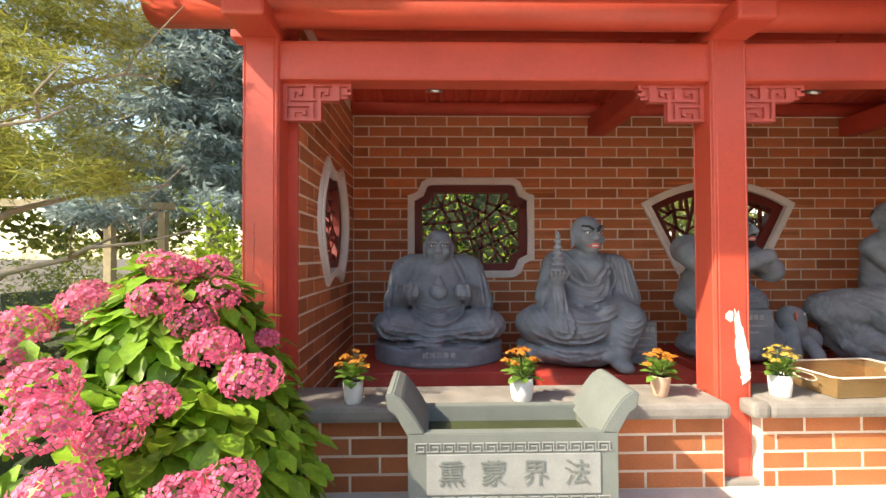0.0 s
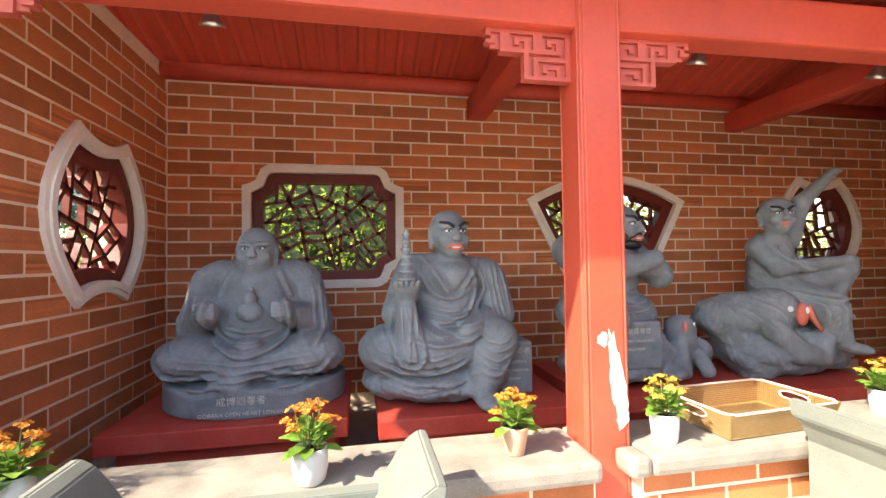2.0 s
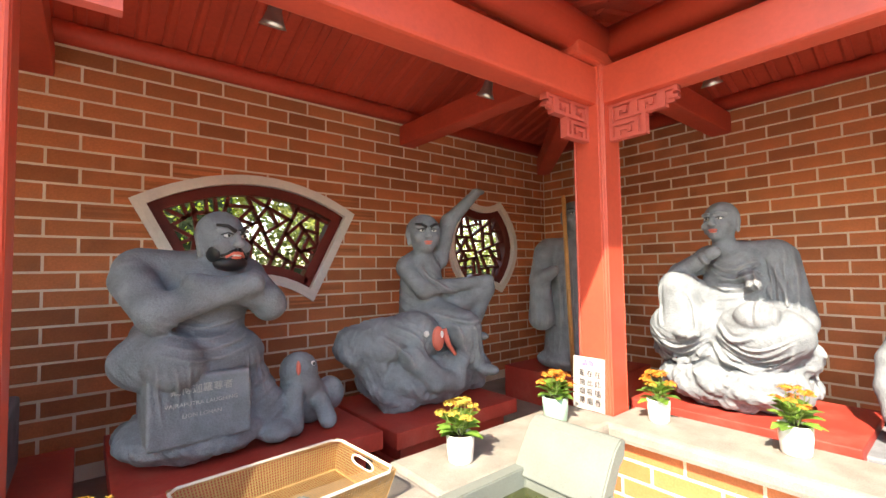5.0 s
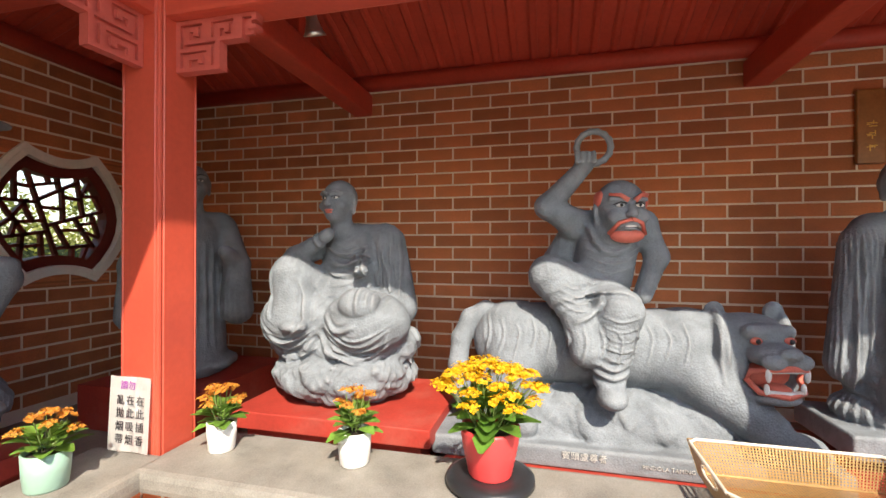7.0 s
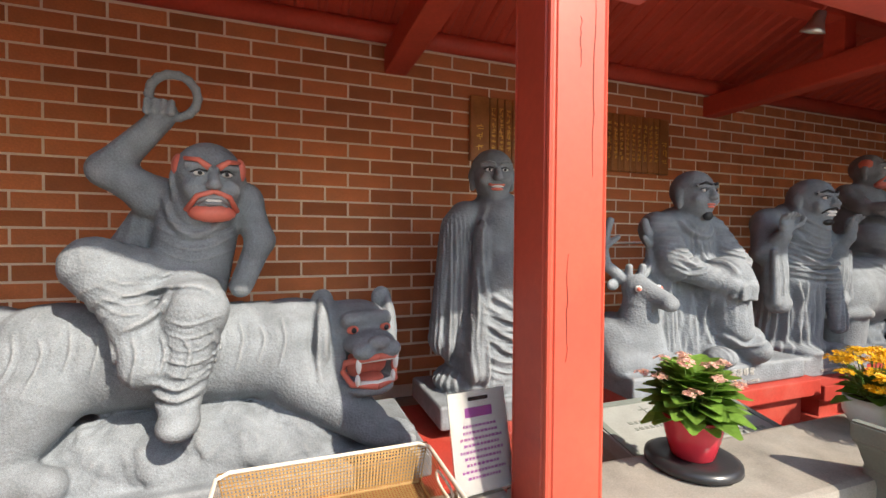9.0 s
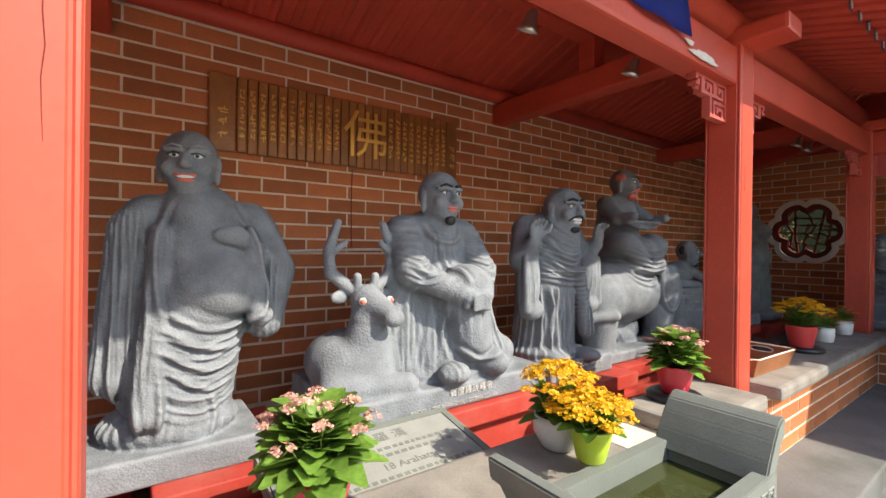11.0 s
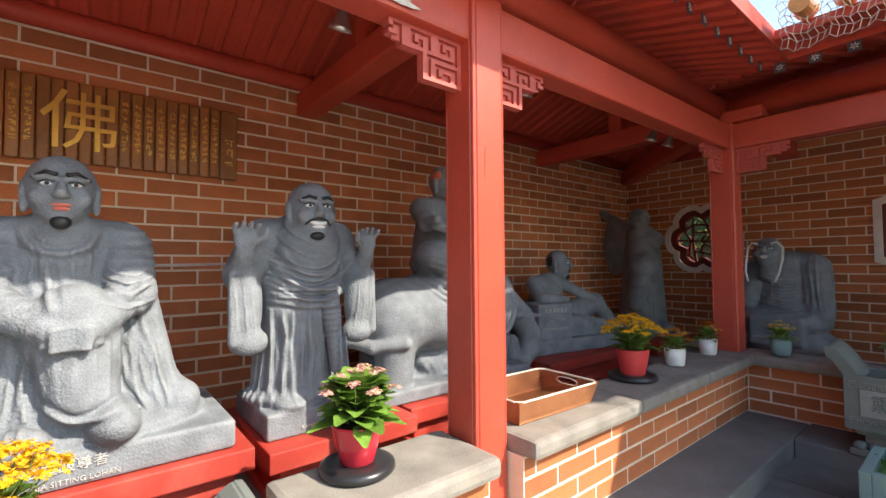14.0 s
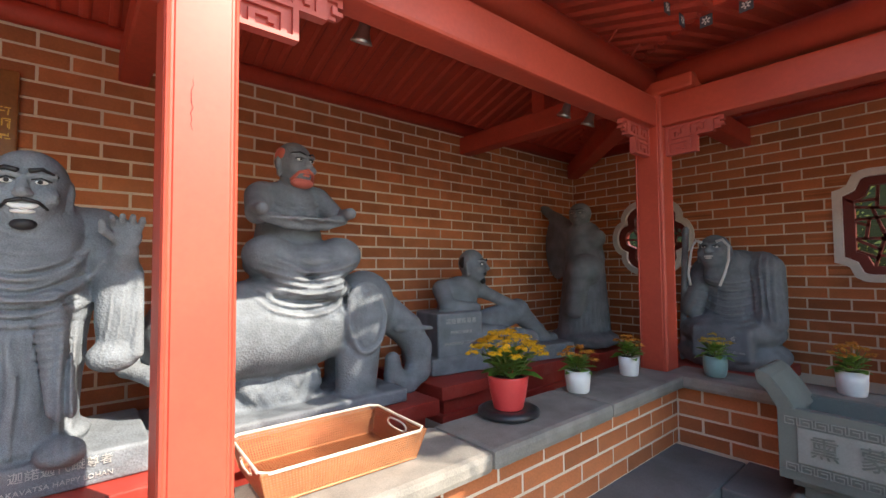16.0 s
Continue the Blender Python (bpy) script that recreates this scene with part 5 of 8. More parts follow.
c.swags(-0.29, -0.11, 1.24, 0.03, 5, 0.05, 0.005)
c.build("statue_taming_tiger", "granite monk statue with red brows riding a snarling tiger", facing(5.45, 0.25, TO_COURT_X))

# laughing standing arhat
c = Clay()
c.block((-0.13, 0.0, 0.585), (0.36, 0.28, 0.065), turn=0)
c.ball((-0.14, 0.0, 0.70), (0.29, 0.24, 0.10), fold=("fan", (-0.1, 0.1, 0), 0.06, 0.01))
c.limb((-0.12, 0.0, 0.75), (-0.06, 0.0, 1.25), 0.235, 0.255, fold=("ring", (0.1, -0.2, 1.75), 0.085, 0.010))
c.ball((0.03, -0.11, 1.35), (0.215, 0.20, 0.185), 0.02)
c.limb((-0.03, 0.0, 1.5), (-0.03, 0.0, 1.64), 0.235, 0.20)
c.limb((-0.23, 0.02, 1.66), (0.2, 0.02, 1.65), 0.115)
c.limb((-0.29, 0.0, 1.6), (-0.35, 0.0, 0.95), 0.105, 0.115, fold=("fan", (-0.3, 0.1, 0), 0.05, 0.010))
c.limb((-0.20, -0.15, 1.6), (-0.24, -0.2, 0.8), 0.045, 0.075, 0.02, fold=("fan", (-0.3, 0.2, 0), 0.04, 0.006))
c.limb((0.25, 0.0, 1.6), (0.33, -0.05, 1.42), 0.10, 0.085)
c.limb((0.33, -0.05, 1.43), (0.12, -0.2, 1.57), 0.065, 0.045)
c.ball((0.08, -0.23, 1.585), (0.08, 0.03, 0.045))
c.limb((0.32, -0.04, 1.4), (0.26, -0.06, 1.15), 0.10, 0.095, fold=("fan", (0.3, 0.1, 0), 0.05, 0.008))
c.limb((0.17, -0.17, 1.6), (0.21, -0.2, 1.2), 0.035, 0.06, 0.02)
c.head((-0.08, -0.03, 1.93), 0.155, -12, brow=0, lips=3, mouth="laugh")
c.ridges([[(-.16,1.75),(-.22,1.55),(-.22,1.35),(-.18,1.15)],
          [(.1,1.72),(.2,1.55),(.24,1.3),(.2,1.18)],
          [(-.2,1.25),(-.05,1.16),(.1,1.15),(.22,1.22)],
          [(-.22,1.18),(-.05,1.08),(.1,1.06),(.22,1.14)],
          [(-.22,1.08),(-.05,.98),(.12,.98)],
          [(-.18,.98),(-.02,.88),(.12,.9)],
          [(-.28,1.1),(-.3,.9),(-.28,.7)],
          [(-.2,1.0),(-.2,.8),(-.22,.68)],
          [(-.36,1.3),(-.38,1.0),(-.36,.72)],
          [(0,.86),(.02,.75),(0,.66)]])
c.falls((-0.37, -0.33, -0.29, -0.25), 1.6, 0.8, -0.03, 0.007)
c.falls((0.24, 0.28, 0.32), 1.5, 1.15, -0.02)
c.swags(-0.22, 0.16, 1.14, 0.06, 6, 0.06, 0.007)
c.build("statue_laughing", "granite standing monk statue with a bare round belly", facing(5.65, -1.15, TO_COURT_X))

# arhat with a deer
c = Clay()
c.block((-0.02, 0.02, 0.755), (0.68, 0.36, 0.062))
c.ball((0.13, 0.0, 0.84), (0.46, 0.31, 0.08))
c.limb((0.03, 0.02, 0.90), (0.03, 0.03, 1.32), 0.29, 0.22, fold=("fan", (0.03, 0.1, 0), 0.075, 0.010))
c.limb((0.03, 0.05, 1.36), (0.03, 0.05, 1.58), 0.21, 0.19)
c.limb((-0.16, 0.05, 1.62), (0.22, 0.05, 1.62), 0.11)
for e, x in ((-1, -0.19), (1, 0.26)):
    c.limb((x, 0.02, 1.60), (x * 1.05, -0.14, 1.40), 0.105, 0.095, fold=("ring", (x, 0, 1.75), 0.05, 0.006))
    c.limb((x * 1.05, -0.14, 1.40), (0.08 + 0.06 * e, -0.33, 1.28), 0.085, 0.055, fold=("ring", (x, 0, 1.5), 0.05, 0.004))
    c.limb((x * 1.1, -0.02, 1.40), (x * 1.35, -0.06, 0.90), 0.09, 0.13, fold=("fan", (x, 0.1, 0), 0.05, 0.009))
    for i in range(4):
        c.limb((0.08 + 0.08 * e, -0.36 + 0.004 * i, 1.305 - 0.026 * i), (0.08 - 0.05 * e, -0.385, 1.285 - 0.024 * i), 0.015, k=0.007)
c.ball((0.085, -0.24, 1.32), (0.145, 0.14, 0.13), 0.015)
c.limb((0.09, -0.2, 1.22), (0.12, -0.25, 1.0), 0.155, 0.12, fold=("fan", (0.1, 0, 0), 0.06, 0.007))
c.ball((0.22, -0.3, 0.90), (0.09, 0.12, 0.09))
c.ball((-0.06, -0.33, 0.875), (0.09, 0.08, 0.06))
c.limb((0.34, -0.06, 0.95), (0.46, -0.12, 0.90), 0.13, 0.09)
c.ball((-0.50, 0.02, 0.93), (0.23, 0.28, 0.17))
c.limb((-0.46, -0.1, 0.95), (-0.46, -0.12, 1.16), 0.165, 0.095)
c.limb((-0.46, -0.1, 1.26), (-0.41, -0.27, 1.20), 0.085, 0.05)
c.ball((-0.405, -0.29, 1.19), (0.055, 0.04, 0.045), 0.01)
for e in (-1, 1):
    c.ball((-0.46 + 0.12 * e, -0.04, 1.28), (0.07, 0.025, 0.035), 0.01, turn=-25 * e)
    c.limb((-0.46 + 0.045 * e, -0.08, 1.33), (-0.46 + 0.05 * e, -0.09, 1.385), 0.022, k=0.01)
    c.chain([(-0.46 + 0.07 * e, -0.05, 1.32), (-0.46 + 0.17 * e, -0.03, 1.40), (-0.46 + 0.18 * e, -0.02, 1.52), (-0.46 + 0.13 * e, -0.02, 1.66)], 0.036, 0.022, 0.01)
    c.limb((-0.46 + 0.18 * e, -0.02, 1.50), (-0.46 + 0.10 * e, -0.05, 1.56), 0.025, 0.016, 0.01)
    c.dab((-0.44 + 0.075 * e, -0.17, 1.265), (0.022, 0.018, 0.02), 1)
    c.dab((-0.44 + 0.08 * e, -0.18, 1.265), (0.015, 0.013, 0.014), 3)
c.limb((-0.66, -0.2, 0.86), (-0.32, -0.28, 0.85), 0.08, 0.06)
c.limb((-0.62, -0.1, 0.9), (-0.69, -0.2, 0.84), 0.1, 0.06)
c.head((0.03, -0.05, 1.835), 0.150, 2, lips=3, beard="goatee", wild="arch")
c.words("\u8cd3\u5ea6\u7f85\u8dcb\u5c0a\u8005", 0.05, (0.05, -0.345, 0.775))
c.words("PINDOLA THE BHARADVAJA SITTING LOHAN", 0.028, (-0.05, -0.345, 0.72))
c.ridges([[(-.1,1.68),(-.06,1.6),(.03,1.57),(.12,1.6),(.16,1.68)],
          [(-.02,1.57),(0,1.45),(.02,1.35)],
          [(-.24,1.45),(-.18,1.4),(-.12,1.43)],
          [(.2,1.42),(.27,1.4),(.33,1.45)],
          [(-.22,1.35),(-.26,1.1),(-.28,.9)],
          [(-.14,1.2),(-.16,1.0),(-.18,.88)],
          [(-.06,1.15),(-.06,1.0),(-.05,.9)],
          [(.3,1.35),(.36,1.1),(.4,.95)],
          [(.24,1.15),(.28,1.0),(.34,.9)],
          [(-.02,1.0),(.1,.93),(.24,.98)]])
c.swags(-0.29, -0.1, 1.52, 0.04, 5, 0.034, 0.005)
c.swags(0.17, 0.36, 1.52, 0.04, 5, 0.034, 0.005)
c.falls((-0.23, -0.17, -0.11, -0.05), 1.22, 0.86, -0.04, 0.008)
c.falls((0.26, 0.31, 0.36), 1.22, 0.9, 0.06, 0.008)
c.falls((-0.06, -0.02, 0.08, 0.12), 1.64, 1.44, 0.0, 0.005)
c.build("statue_with_deer", "granite seated monk statue clasping his knee beside a resting deer", facing(5.35, -2.30, TO_COURT_X))

# happy arhat with raised arms
c = Clay()
c.block((0.0, 0.02, 0.695), (0.35, 0.30, 0.066))
c.ball((-0.12, 0.0, 0.80), (0.27, 0.24, 0.07), fold=("fan", (-0.1, 0.1, 0), 0.06, 0.008))
c.limb((-0.12, 0.0, 0.84), (-0.09, 0.0, 1.35), 0.225, 0.225, fold=("fan", (-0.1, 0.1, 0), 0.07, 0.010))
c.limb((-0.08, 0.0, 1.42), (-0.07, -0.04, 1.64), 0.245, 0.20, fold=("ring", (-0.05, -0.2, 1.85), 0.06, 0.008))
c.limb((-0.27, 0.02, 1.67), (0.15, 0.02, 1.67), 0.115)
for e, x in ((-1, -0.44), (1, 0.25)):
    c.limb((-0.09 + 0.21 * e, 0.0, 1.66), (x - 0.02 * e, -0.08, 1.47), 0.11, 0.10)
    c.limb((x - 0.02 * e, -0.09, 1.46), (x, -0.19, 1.58), 0.075, 0.05)
    c.ball((x, -0.21, 1.645), (0.058, 0.032, 0.06), 0.012)
    for i in range(4):
        q = x - 0.045 + 0.03 * i
        c.chain([(q, -0.21, 1.68), (q + 0.006 * (i - 1.5), -0.228, 1.71), (q + 0.006 * (i - 1.5), -0.255, 1.722 + 0.01 * (i in (1, 2)))], 0.016, 0.012, 0.006)
    c.chain([(x - 0.05 * e, -0.22, 1.64), (x - 0.085 * e, -0.25, 1.665), (x - 0.09 * e, -0.265, 1.70)], 0.018, 0.013, 0.006)
    c.ball((x - 0.02 * e, -0.13, 1.31), (0.085, 0.075, 0.24), 0.03)
    c.ball((x - 0.035 * e, -0.15, 1.12), (0.10, 0.065, 0.07), 0.03)
    c.limb((x + 0.05 * e, -0.17, 1.47), (x + 0.045 * e, -0.18, 1.13), 0.022, 0.03, 0.012)
    for i in range(3):
        c.ridges([[(x - 0.045 + 0.04 * i, 1.42), (x - 0.045 + 0.04 * i - 0.01 * e, 1.27), (x - 0.05 + 0.042 * i - 0.03 * e, 1.13)]], 0.0045)
c.limb((0.0, -0.22, 1.38), (0.05, -0.25, 0.95), 0.055, 0.05, 0.01, fold=("ring", (0.0, -0.2, 1.6), 0.03, 0.005))
c.ball((0.05, -0.26, 0.785), (0.08, 0.11, 0.05))
c.ball((-0.2, -0.2, 0.785), (0.09, 0.1, 0.04))
c.head((-0.07, -0.14, 1.825), 0.160, -4, lips=1, beard="moustache", wild="arch", mouth="laugh")
c.words("\u8fe6\u8afe\u8fe6\u4ee3\u8e5d\u5c0a\u8005", 0.045, (0.06, -0.285, 0.725))
c.words("KANAKAVATSA HAPPY LOHAN", 0.028, (0.02, -0.285, 0.67))
c.ridges([[(-.25,1.62),(-.18,1.5),(-.06,1.46),(.06,1.5),(.14,1.62)],
          [(-.3,1.56),(-.2,1.42),(-.06,1.38),(.1,1.44),(.18,1.56)],
          [(-.3,1.36),(-.1,1.32),(.1,1.34)],
          [(-.3,1.33),(-.1,1.29),(.1,1.31)],
          [(-.25,1.25),(-.22,1.05),(-.25,.85)],
          [(-.12,1.25),(-.1,1.05),(-.12,.85)],
          [(.1,1.25),(.08,1.05),(.1,.85)]])
c.swags(-0.31, 0.14, 1.60, 0.10, 6, 0.036)
c.swags(-0.29, 0.12, 1.39, 0.01, 3, 0.022, 0.005)
c.falls((-0.29, -0.24, -0.19, -0.14, -0.09, 0.05, 0.09), 1.30, 0.80, -0.01, 0.008)
c.build("statue_happy", "granite standing monk statue raising both open palms", facing(5.40, -3.48, TO_COURT_X))

# elephant rider
c = Clay(0.0115)
c.block((-0.08, 0.0, 0.66), (0.74, 0.33, 0.045))
c.ball((-0.12, 0.0, 1.15), (0.60, 0.33, 0.29))
c.ball((-0.48, 0.0, 1.13), (0.31, 0.32, 0.29))
c.ball((0.50, -0.02, 1.24), (0.22, 0.21, 0.24))
c.ball((0.38, -0.27, 1.18), (0.145, 0.045, 0.23), 0.012, turn=-12)
c.chain([(0.66, -0.05, 1.18), (0.84, -0.05, 1.05), (0.94, -0.06, 0.90), (0.93, -0.08, 0.74), (0.80, -0.1, 0.66), (0.70, -0.1, 0.74), (0.69, -0.1, 0.85)], 0.13, 0.055)
c.limb((0.70, -0.15, 1.08), (1.0, -0.15, 1.05), 0.035, 0.014, 0.01)
for x, y in ((0.38, -0.17), (0.46, 0.16), (-0.55, -0.17), (-0.48, 0.17)):
    c.limb((x, y, 1.0), (x - 0.02, y, 0.72), 0.145, 0.13)
c.chain([(-0.78, 0.0, 1.12), (-0.84, -0.08, 1.02), (-0.74, -0.2, 0.98), (-0.56, -0.32, 1.0)], 0.045, 0.04)
c.ball((-0.1, 0.0, 0.78), (0.30, 0.16, 0.22), rough=0.014)
c.ball((0.02, 0.0, 1.37), (0.36, 0.34, 0.10), 0.012, fold=("ring", (0.05, 0, 1.5), 0.1, 0.005))
c.ball((0.05, -0.03, 1.53), (0.34, 0.28, 0.14), fold=("ring", (0.05, -0.1, 1.8), 0.06, 0.006))
for x in (-0.19, 0.25):
    c.ball((x, -0.14, 1.58), (0.14, 0.16, 0.115))
    c.limb((x, -0.2, 1.56), (x * 0.4, -0.27, 1.44), 0.10, 0.07)
c.ball((0.14, -0.30, 1.40), (0.07, 0.05, 0.085))
c.limb((0.0, 0.05, 1.60), (0.0, 0.05, 1.88), 0.22, 0.175)
c.limb((-0.15, 0.05, 1.95), (0.15, 0.05, 1.95), 0.09)
c.limb((-0.19, 0.03, 1.94), (-0.25, -0.13, 1.82), 0.085, 0.065)
c.limb((0.19, 0.03, 1.94), (0.24, -0.13, 1.83), 0.085, 0.06)
c.chain([(-0.25, -0.22, 1.80), (-0.12, -0.23, 1.765), (0.0, -0.23, 1.755), (0.12, -0.23, 1.765), (0.24, -0.22, 1.80)], 0.035, 0.035)
c.ball((0.0, -0.2, 1.785), (0.26, 0.12, 0.022), 0.01)
c.limb((0.26, -0.29, 1.835), (0.26, -0.11, 1.835), 0.036, k=0.008)
c.limb((-0.27, -0.29, 1.83), (-0.27, -0.11, 1.83), 0.036, k=0.008)
c.head((0.01, -0.02, 2.15), 0.142, 16, brow=2, lips=3, beard="red", hair="red")
c.ridges([[(-.3,1.36),(-.2,1.27),(0,1.23),(.2,1.27),(.3,1.36)],
          [(-.27,1.4),(-.18,1.31),(0,1.28),(.18,1.31),(.27,1.4)],
          [(.28,1.32),(.26,1.15),(.33,.98),(.46,1.02),(.5,1.2),(.45,1.34)],
          [(-.2,1.55),(0,1.48),(.2,1.52)]])
c.swags(-0.15, 0.15, 1.92, 0.06, 3, 0.05, 0.006)
c.swags(-0.30, 0.33, 1.55, 0.08, 4, 0.04, 0.007)
c.falls((-0.24, -0.12, 0.0, 0.12, 0.22), 1.27, 1.22, 0.0, 0.006)
c.build("statue_riding_elephant", "granite monk statue with a red beard riding an elephant", facing(5.55, -4.60, TO_COURT_X))

# reclining arhat with a block
c = Clay(0.0115)
c.block((0.32, 0.0, 0.69), (0.80, 0.30, 0.07), rough=0.004)
c.block((-0.20, -0.1, 0.94), (0.22, 0.2, 0.18))
c.limb((-0.02, 0.08, 0.98), (0.0, 0.06, 1.24), 0.2, 0.175)
c.limb((-0.16, 0.05, 1.30), (0.2, 0.05, 1.30), 0.09)
c.limb((-0.2, 0.03, 1.3), (-0.23, -0.12, 1.17), 0.08, 0.07)
c.limb((-0.23, -0.12, 1.17), (0.02, -0.2, 1.14), 0.06, 0.045)
c.limb((0.15, 0.05, 0.92), (0.60, -0.06, 1.08), 0.14, 0.11)
c.limb((0.60, -0.06, 1.07), (0.92, -0.06, 0.80), 0.10, 0.07)
c.ball((1.0, -0.07, 0.785), (0.1, 0.06, 0.05))
c.limb((0.22, 0.03, 1.28), (0.52, -0.1, 1.13), 0.065, 0.045)
c.limb((0.1, -0.1, 0.86), (0.62, -0.2, 0.82), 0.13, 0.09, fold=("ring", (0, 0, 1), 0.08, 0.006))
c.head((0.12, 0.0, 1.51), 0.15, 36, lips=2, beard="goatee", hair="side")
c.words("\u8afe\u77e9\u7f85\u8de6\u5c0a\u8005", 0.05, (-0.2, -0.305, 1.05))
c.words("PANTHAKA", 0.04, (-0.2, -0.305, 0.96))
c.words("PANTHAKA LOHAN", 0.036, (-0.2, -0.305, 0.87))
c.build("statue_reclining", "grey granite monk statue leaning on an inscribed block", facing(5.80, -6.28, -100))

# standing arhat with a flung sleeve, in the far corner
c = Clay(0.015)
c.ball((0.12, 0.0, 0.62), (0.38, 0.3, 0.12), rough=0.01)
c.limb((0.12, 0.0, 0.7), (0.13, 0.02, 1.5), 0.27, 0.2, fold=("fan", (0.1, 0, 0), 0.07, 0.010))
c.limb((-0.05, 0.03, 1.82), (0.28, 0.03, 1.72), 0.11)
c.limb((0.12, 0.03, 1.5), (0.12, 0.03, 1.75), 0.2, 0.18)
c.limb((-0.08, 0.0, 1.86), (-0.40, -0.05, 2.1), 0.09, 0.055)
c.ball((-0.44, -0.06, 2.14), (0.06, 0.05, 0.04))
c.ball((-0.24, -0.03, 1.66), (0.2, 0.06, 0.40), fold=("fan", (-0.2, 0.1, 0), 0.05, 0.010))
c.ball((0.32, -0.15, 1.38), (0.16, 0.2, 0.17))
c.limb((0.34, -0.22, 1.36), (0.26, -0.25, 0.95), 0.12, 0.09)
c.head((0.13, -0.03, 2.0), 0.13, 25, lips=0)
c.build("statue_flung_sleeve", "dark granite standing monk statue flinging out a long sleeve", facing(5.92, -8.28, 165) @ Matrix.Diagonal((1.12, 1.12, 1.06, 1)))

# long-browed arhat
c = Clay(0.0115)
c.ball((0.24, 0.0, 0.68), (0.46, 0.36, 0.18))
c.ball((0.24, -0.02, 0.88), (0.43, 0.36, 0.18), fold=("ring", (0.2, -0.1, 1.4), 0.09, 0.007))
c.limb((0.27, 0.1, 1.0), (0.28, 0.1, 1.42), 0.32, 0.22, fold=("fan", (0.2, 0.2, 0), 0.09, 0.008))
c.limb((0.07, 0.1, 1.5), (0.48, 0.1, 1.5), 0.12)
c.limb((0.02, 0.05, 1.45), (-0.04, -0.15, 1.1), 0.12, 0.10)
c.limb((0.52, 0.05, 1.45), (0.57, -0.08, 1.0), 0.14, 0.13, fold=("fan", (0.5, 0.2, 0), 0.07, 0.008))
c.limb((-0.14, -0.16, 0.6), (-0.08, -0.14, 1.85), 0.025, 0.03, 0.01)
c.block((0.26, -0.25, 0.80), (0.24, 0.12, 0.15), 0.04, 0.03)
hm = c.head((0.16, -0.12, 1.62), 0.165, 0, tilt=-14, brow=None, lips=1)
for e in (-1, 1):
    c.stroke([(0.06 * e, -0.155, 0.055), (0.11 * e, -0.15, 0.075), (0.155 * e, -0.12, 0.02), (0.16 * e, -0.13, -0.12), (0.15 * e, -0.17, -0.25), (0.12 * e, -0.18, -0.36)], 0.014, 0.011, 1, hm)
c.words("\u963f\u6c0f\u591a\u5c0a\u8005", 0.05, (0.26, -0.374, 0.86))
c.words("ASITA", 0.035, (0.26, -0.374, 0.79))
c.words("LONG EYEBROWED LOHAN", 0.03, (0.26, -0.374, 0.74))
c.swags(0.02, 0.55, 1.40, 0.07, 5, 0.07, 0.008)
c.falls((0.44, 0.50, 0.56), 1.45, 1.0, 0.05, 0.008)
c.build("statue_long_browed", "dark granite seated monk statue with long white painted eyebrows", facing(4.50, -8.30, TO_COURT_N))

# last seated figure along the end wall
c = Clay(0.016)
c.ball((0.0, 0.0, 0.72), (0.42, 0.35, 0.14))
c.ball((0.0, 0.0, 0.90), (0.40, 0.34, 0.16), fold=("ring", (0, -0.1, 1.4), 0.09, 0.007))
c.limb((0.0, 0.05, 1.0), (0.0, 0.05, 1.36), 0.28, 0.2)
c.limb((-0.2, 0.05, 1.4), (0.2, 0.05, 1.4), 0.11)
for e in (-1, 1):
    c.limb((0.25 * e, 0.04, 1.38), (0.32 * e, -0.08, 1.12), 0.11, 0.09)
    c.limb((0.32 * e, -0.08, 1.12), (0.08 * e, -0.25, 1.08), 0.08, 0.06)
c.head((0.0, -0.05, 1.6), 0.145, 0, lips=0)
c.build("statue_seated", "dark granite seated monk statue in deep shade", facing(2.55, -8.35, TO_COURT_N))

# wooden staff in the corner
bm = bmesh.new()
tube(bm, [(5.20, 3.24, 0.64), (5.175, 3.25, 1.4), (5.14, 3.25, 2.2)], 0.02, 0.018, 10)
STAFF_WOOD = mat("bamboo_staff", (0.55, 0.28, 0.09), 0.5, vary=0.2, scale=9)
tagged(part("wooden_staff", bm, STAFF_WOOD, smooth=True), "yellow-brown wooden staff leaning by the corner statue", "staff")


# red plinths: overhanging top slab on a recessed foot
def plinth(x0, x1, y0, y1, top, low=None, slab=0.10, inset=0.07, label="red-painted two-step plinth under a statue"):
    low = FLOOR if low is None else low
    cx, cy = (x0 + x1) / 2, (y0 + y1) / 2
    p = thing("plinth", label, "plinth", "red statue plinths", Matrix.Translation((cx, cy, low)))
    hx, hy = (x1 - x0) / 2, (y1 - y0) / 2
    slab = min(slab, top - low)
    part("top_slab", boxes(((-hx, -hy, top - low - slab), (hx, hy, top - low)), bevel=0.008), RED_PLINTH, p)
    z = top - low - slab
    if z > 0.02:
        part("foot", boxes(((-hx + inset, -hy + inset, max(0.0, 0.0)), (hx - inset, hy - inset, z + 0.002)), bevel=0.004), RED_PLINTH, p)
    if z > 0.14:
        part("foot_moulding", boxes(((-hx + inset * 0.4, -hy + inset * 0.4, 0.0), (hx - inset * 0.4, hy - inset * 0.4, 0.06)), bevel=0.012), RED_PLINTH, p)
    return p


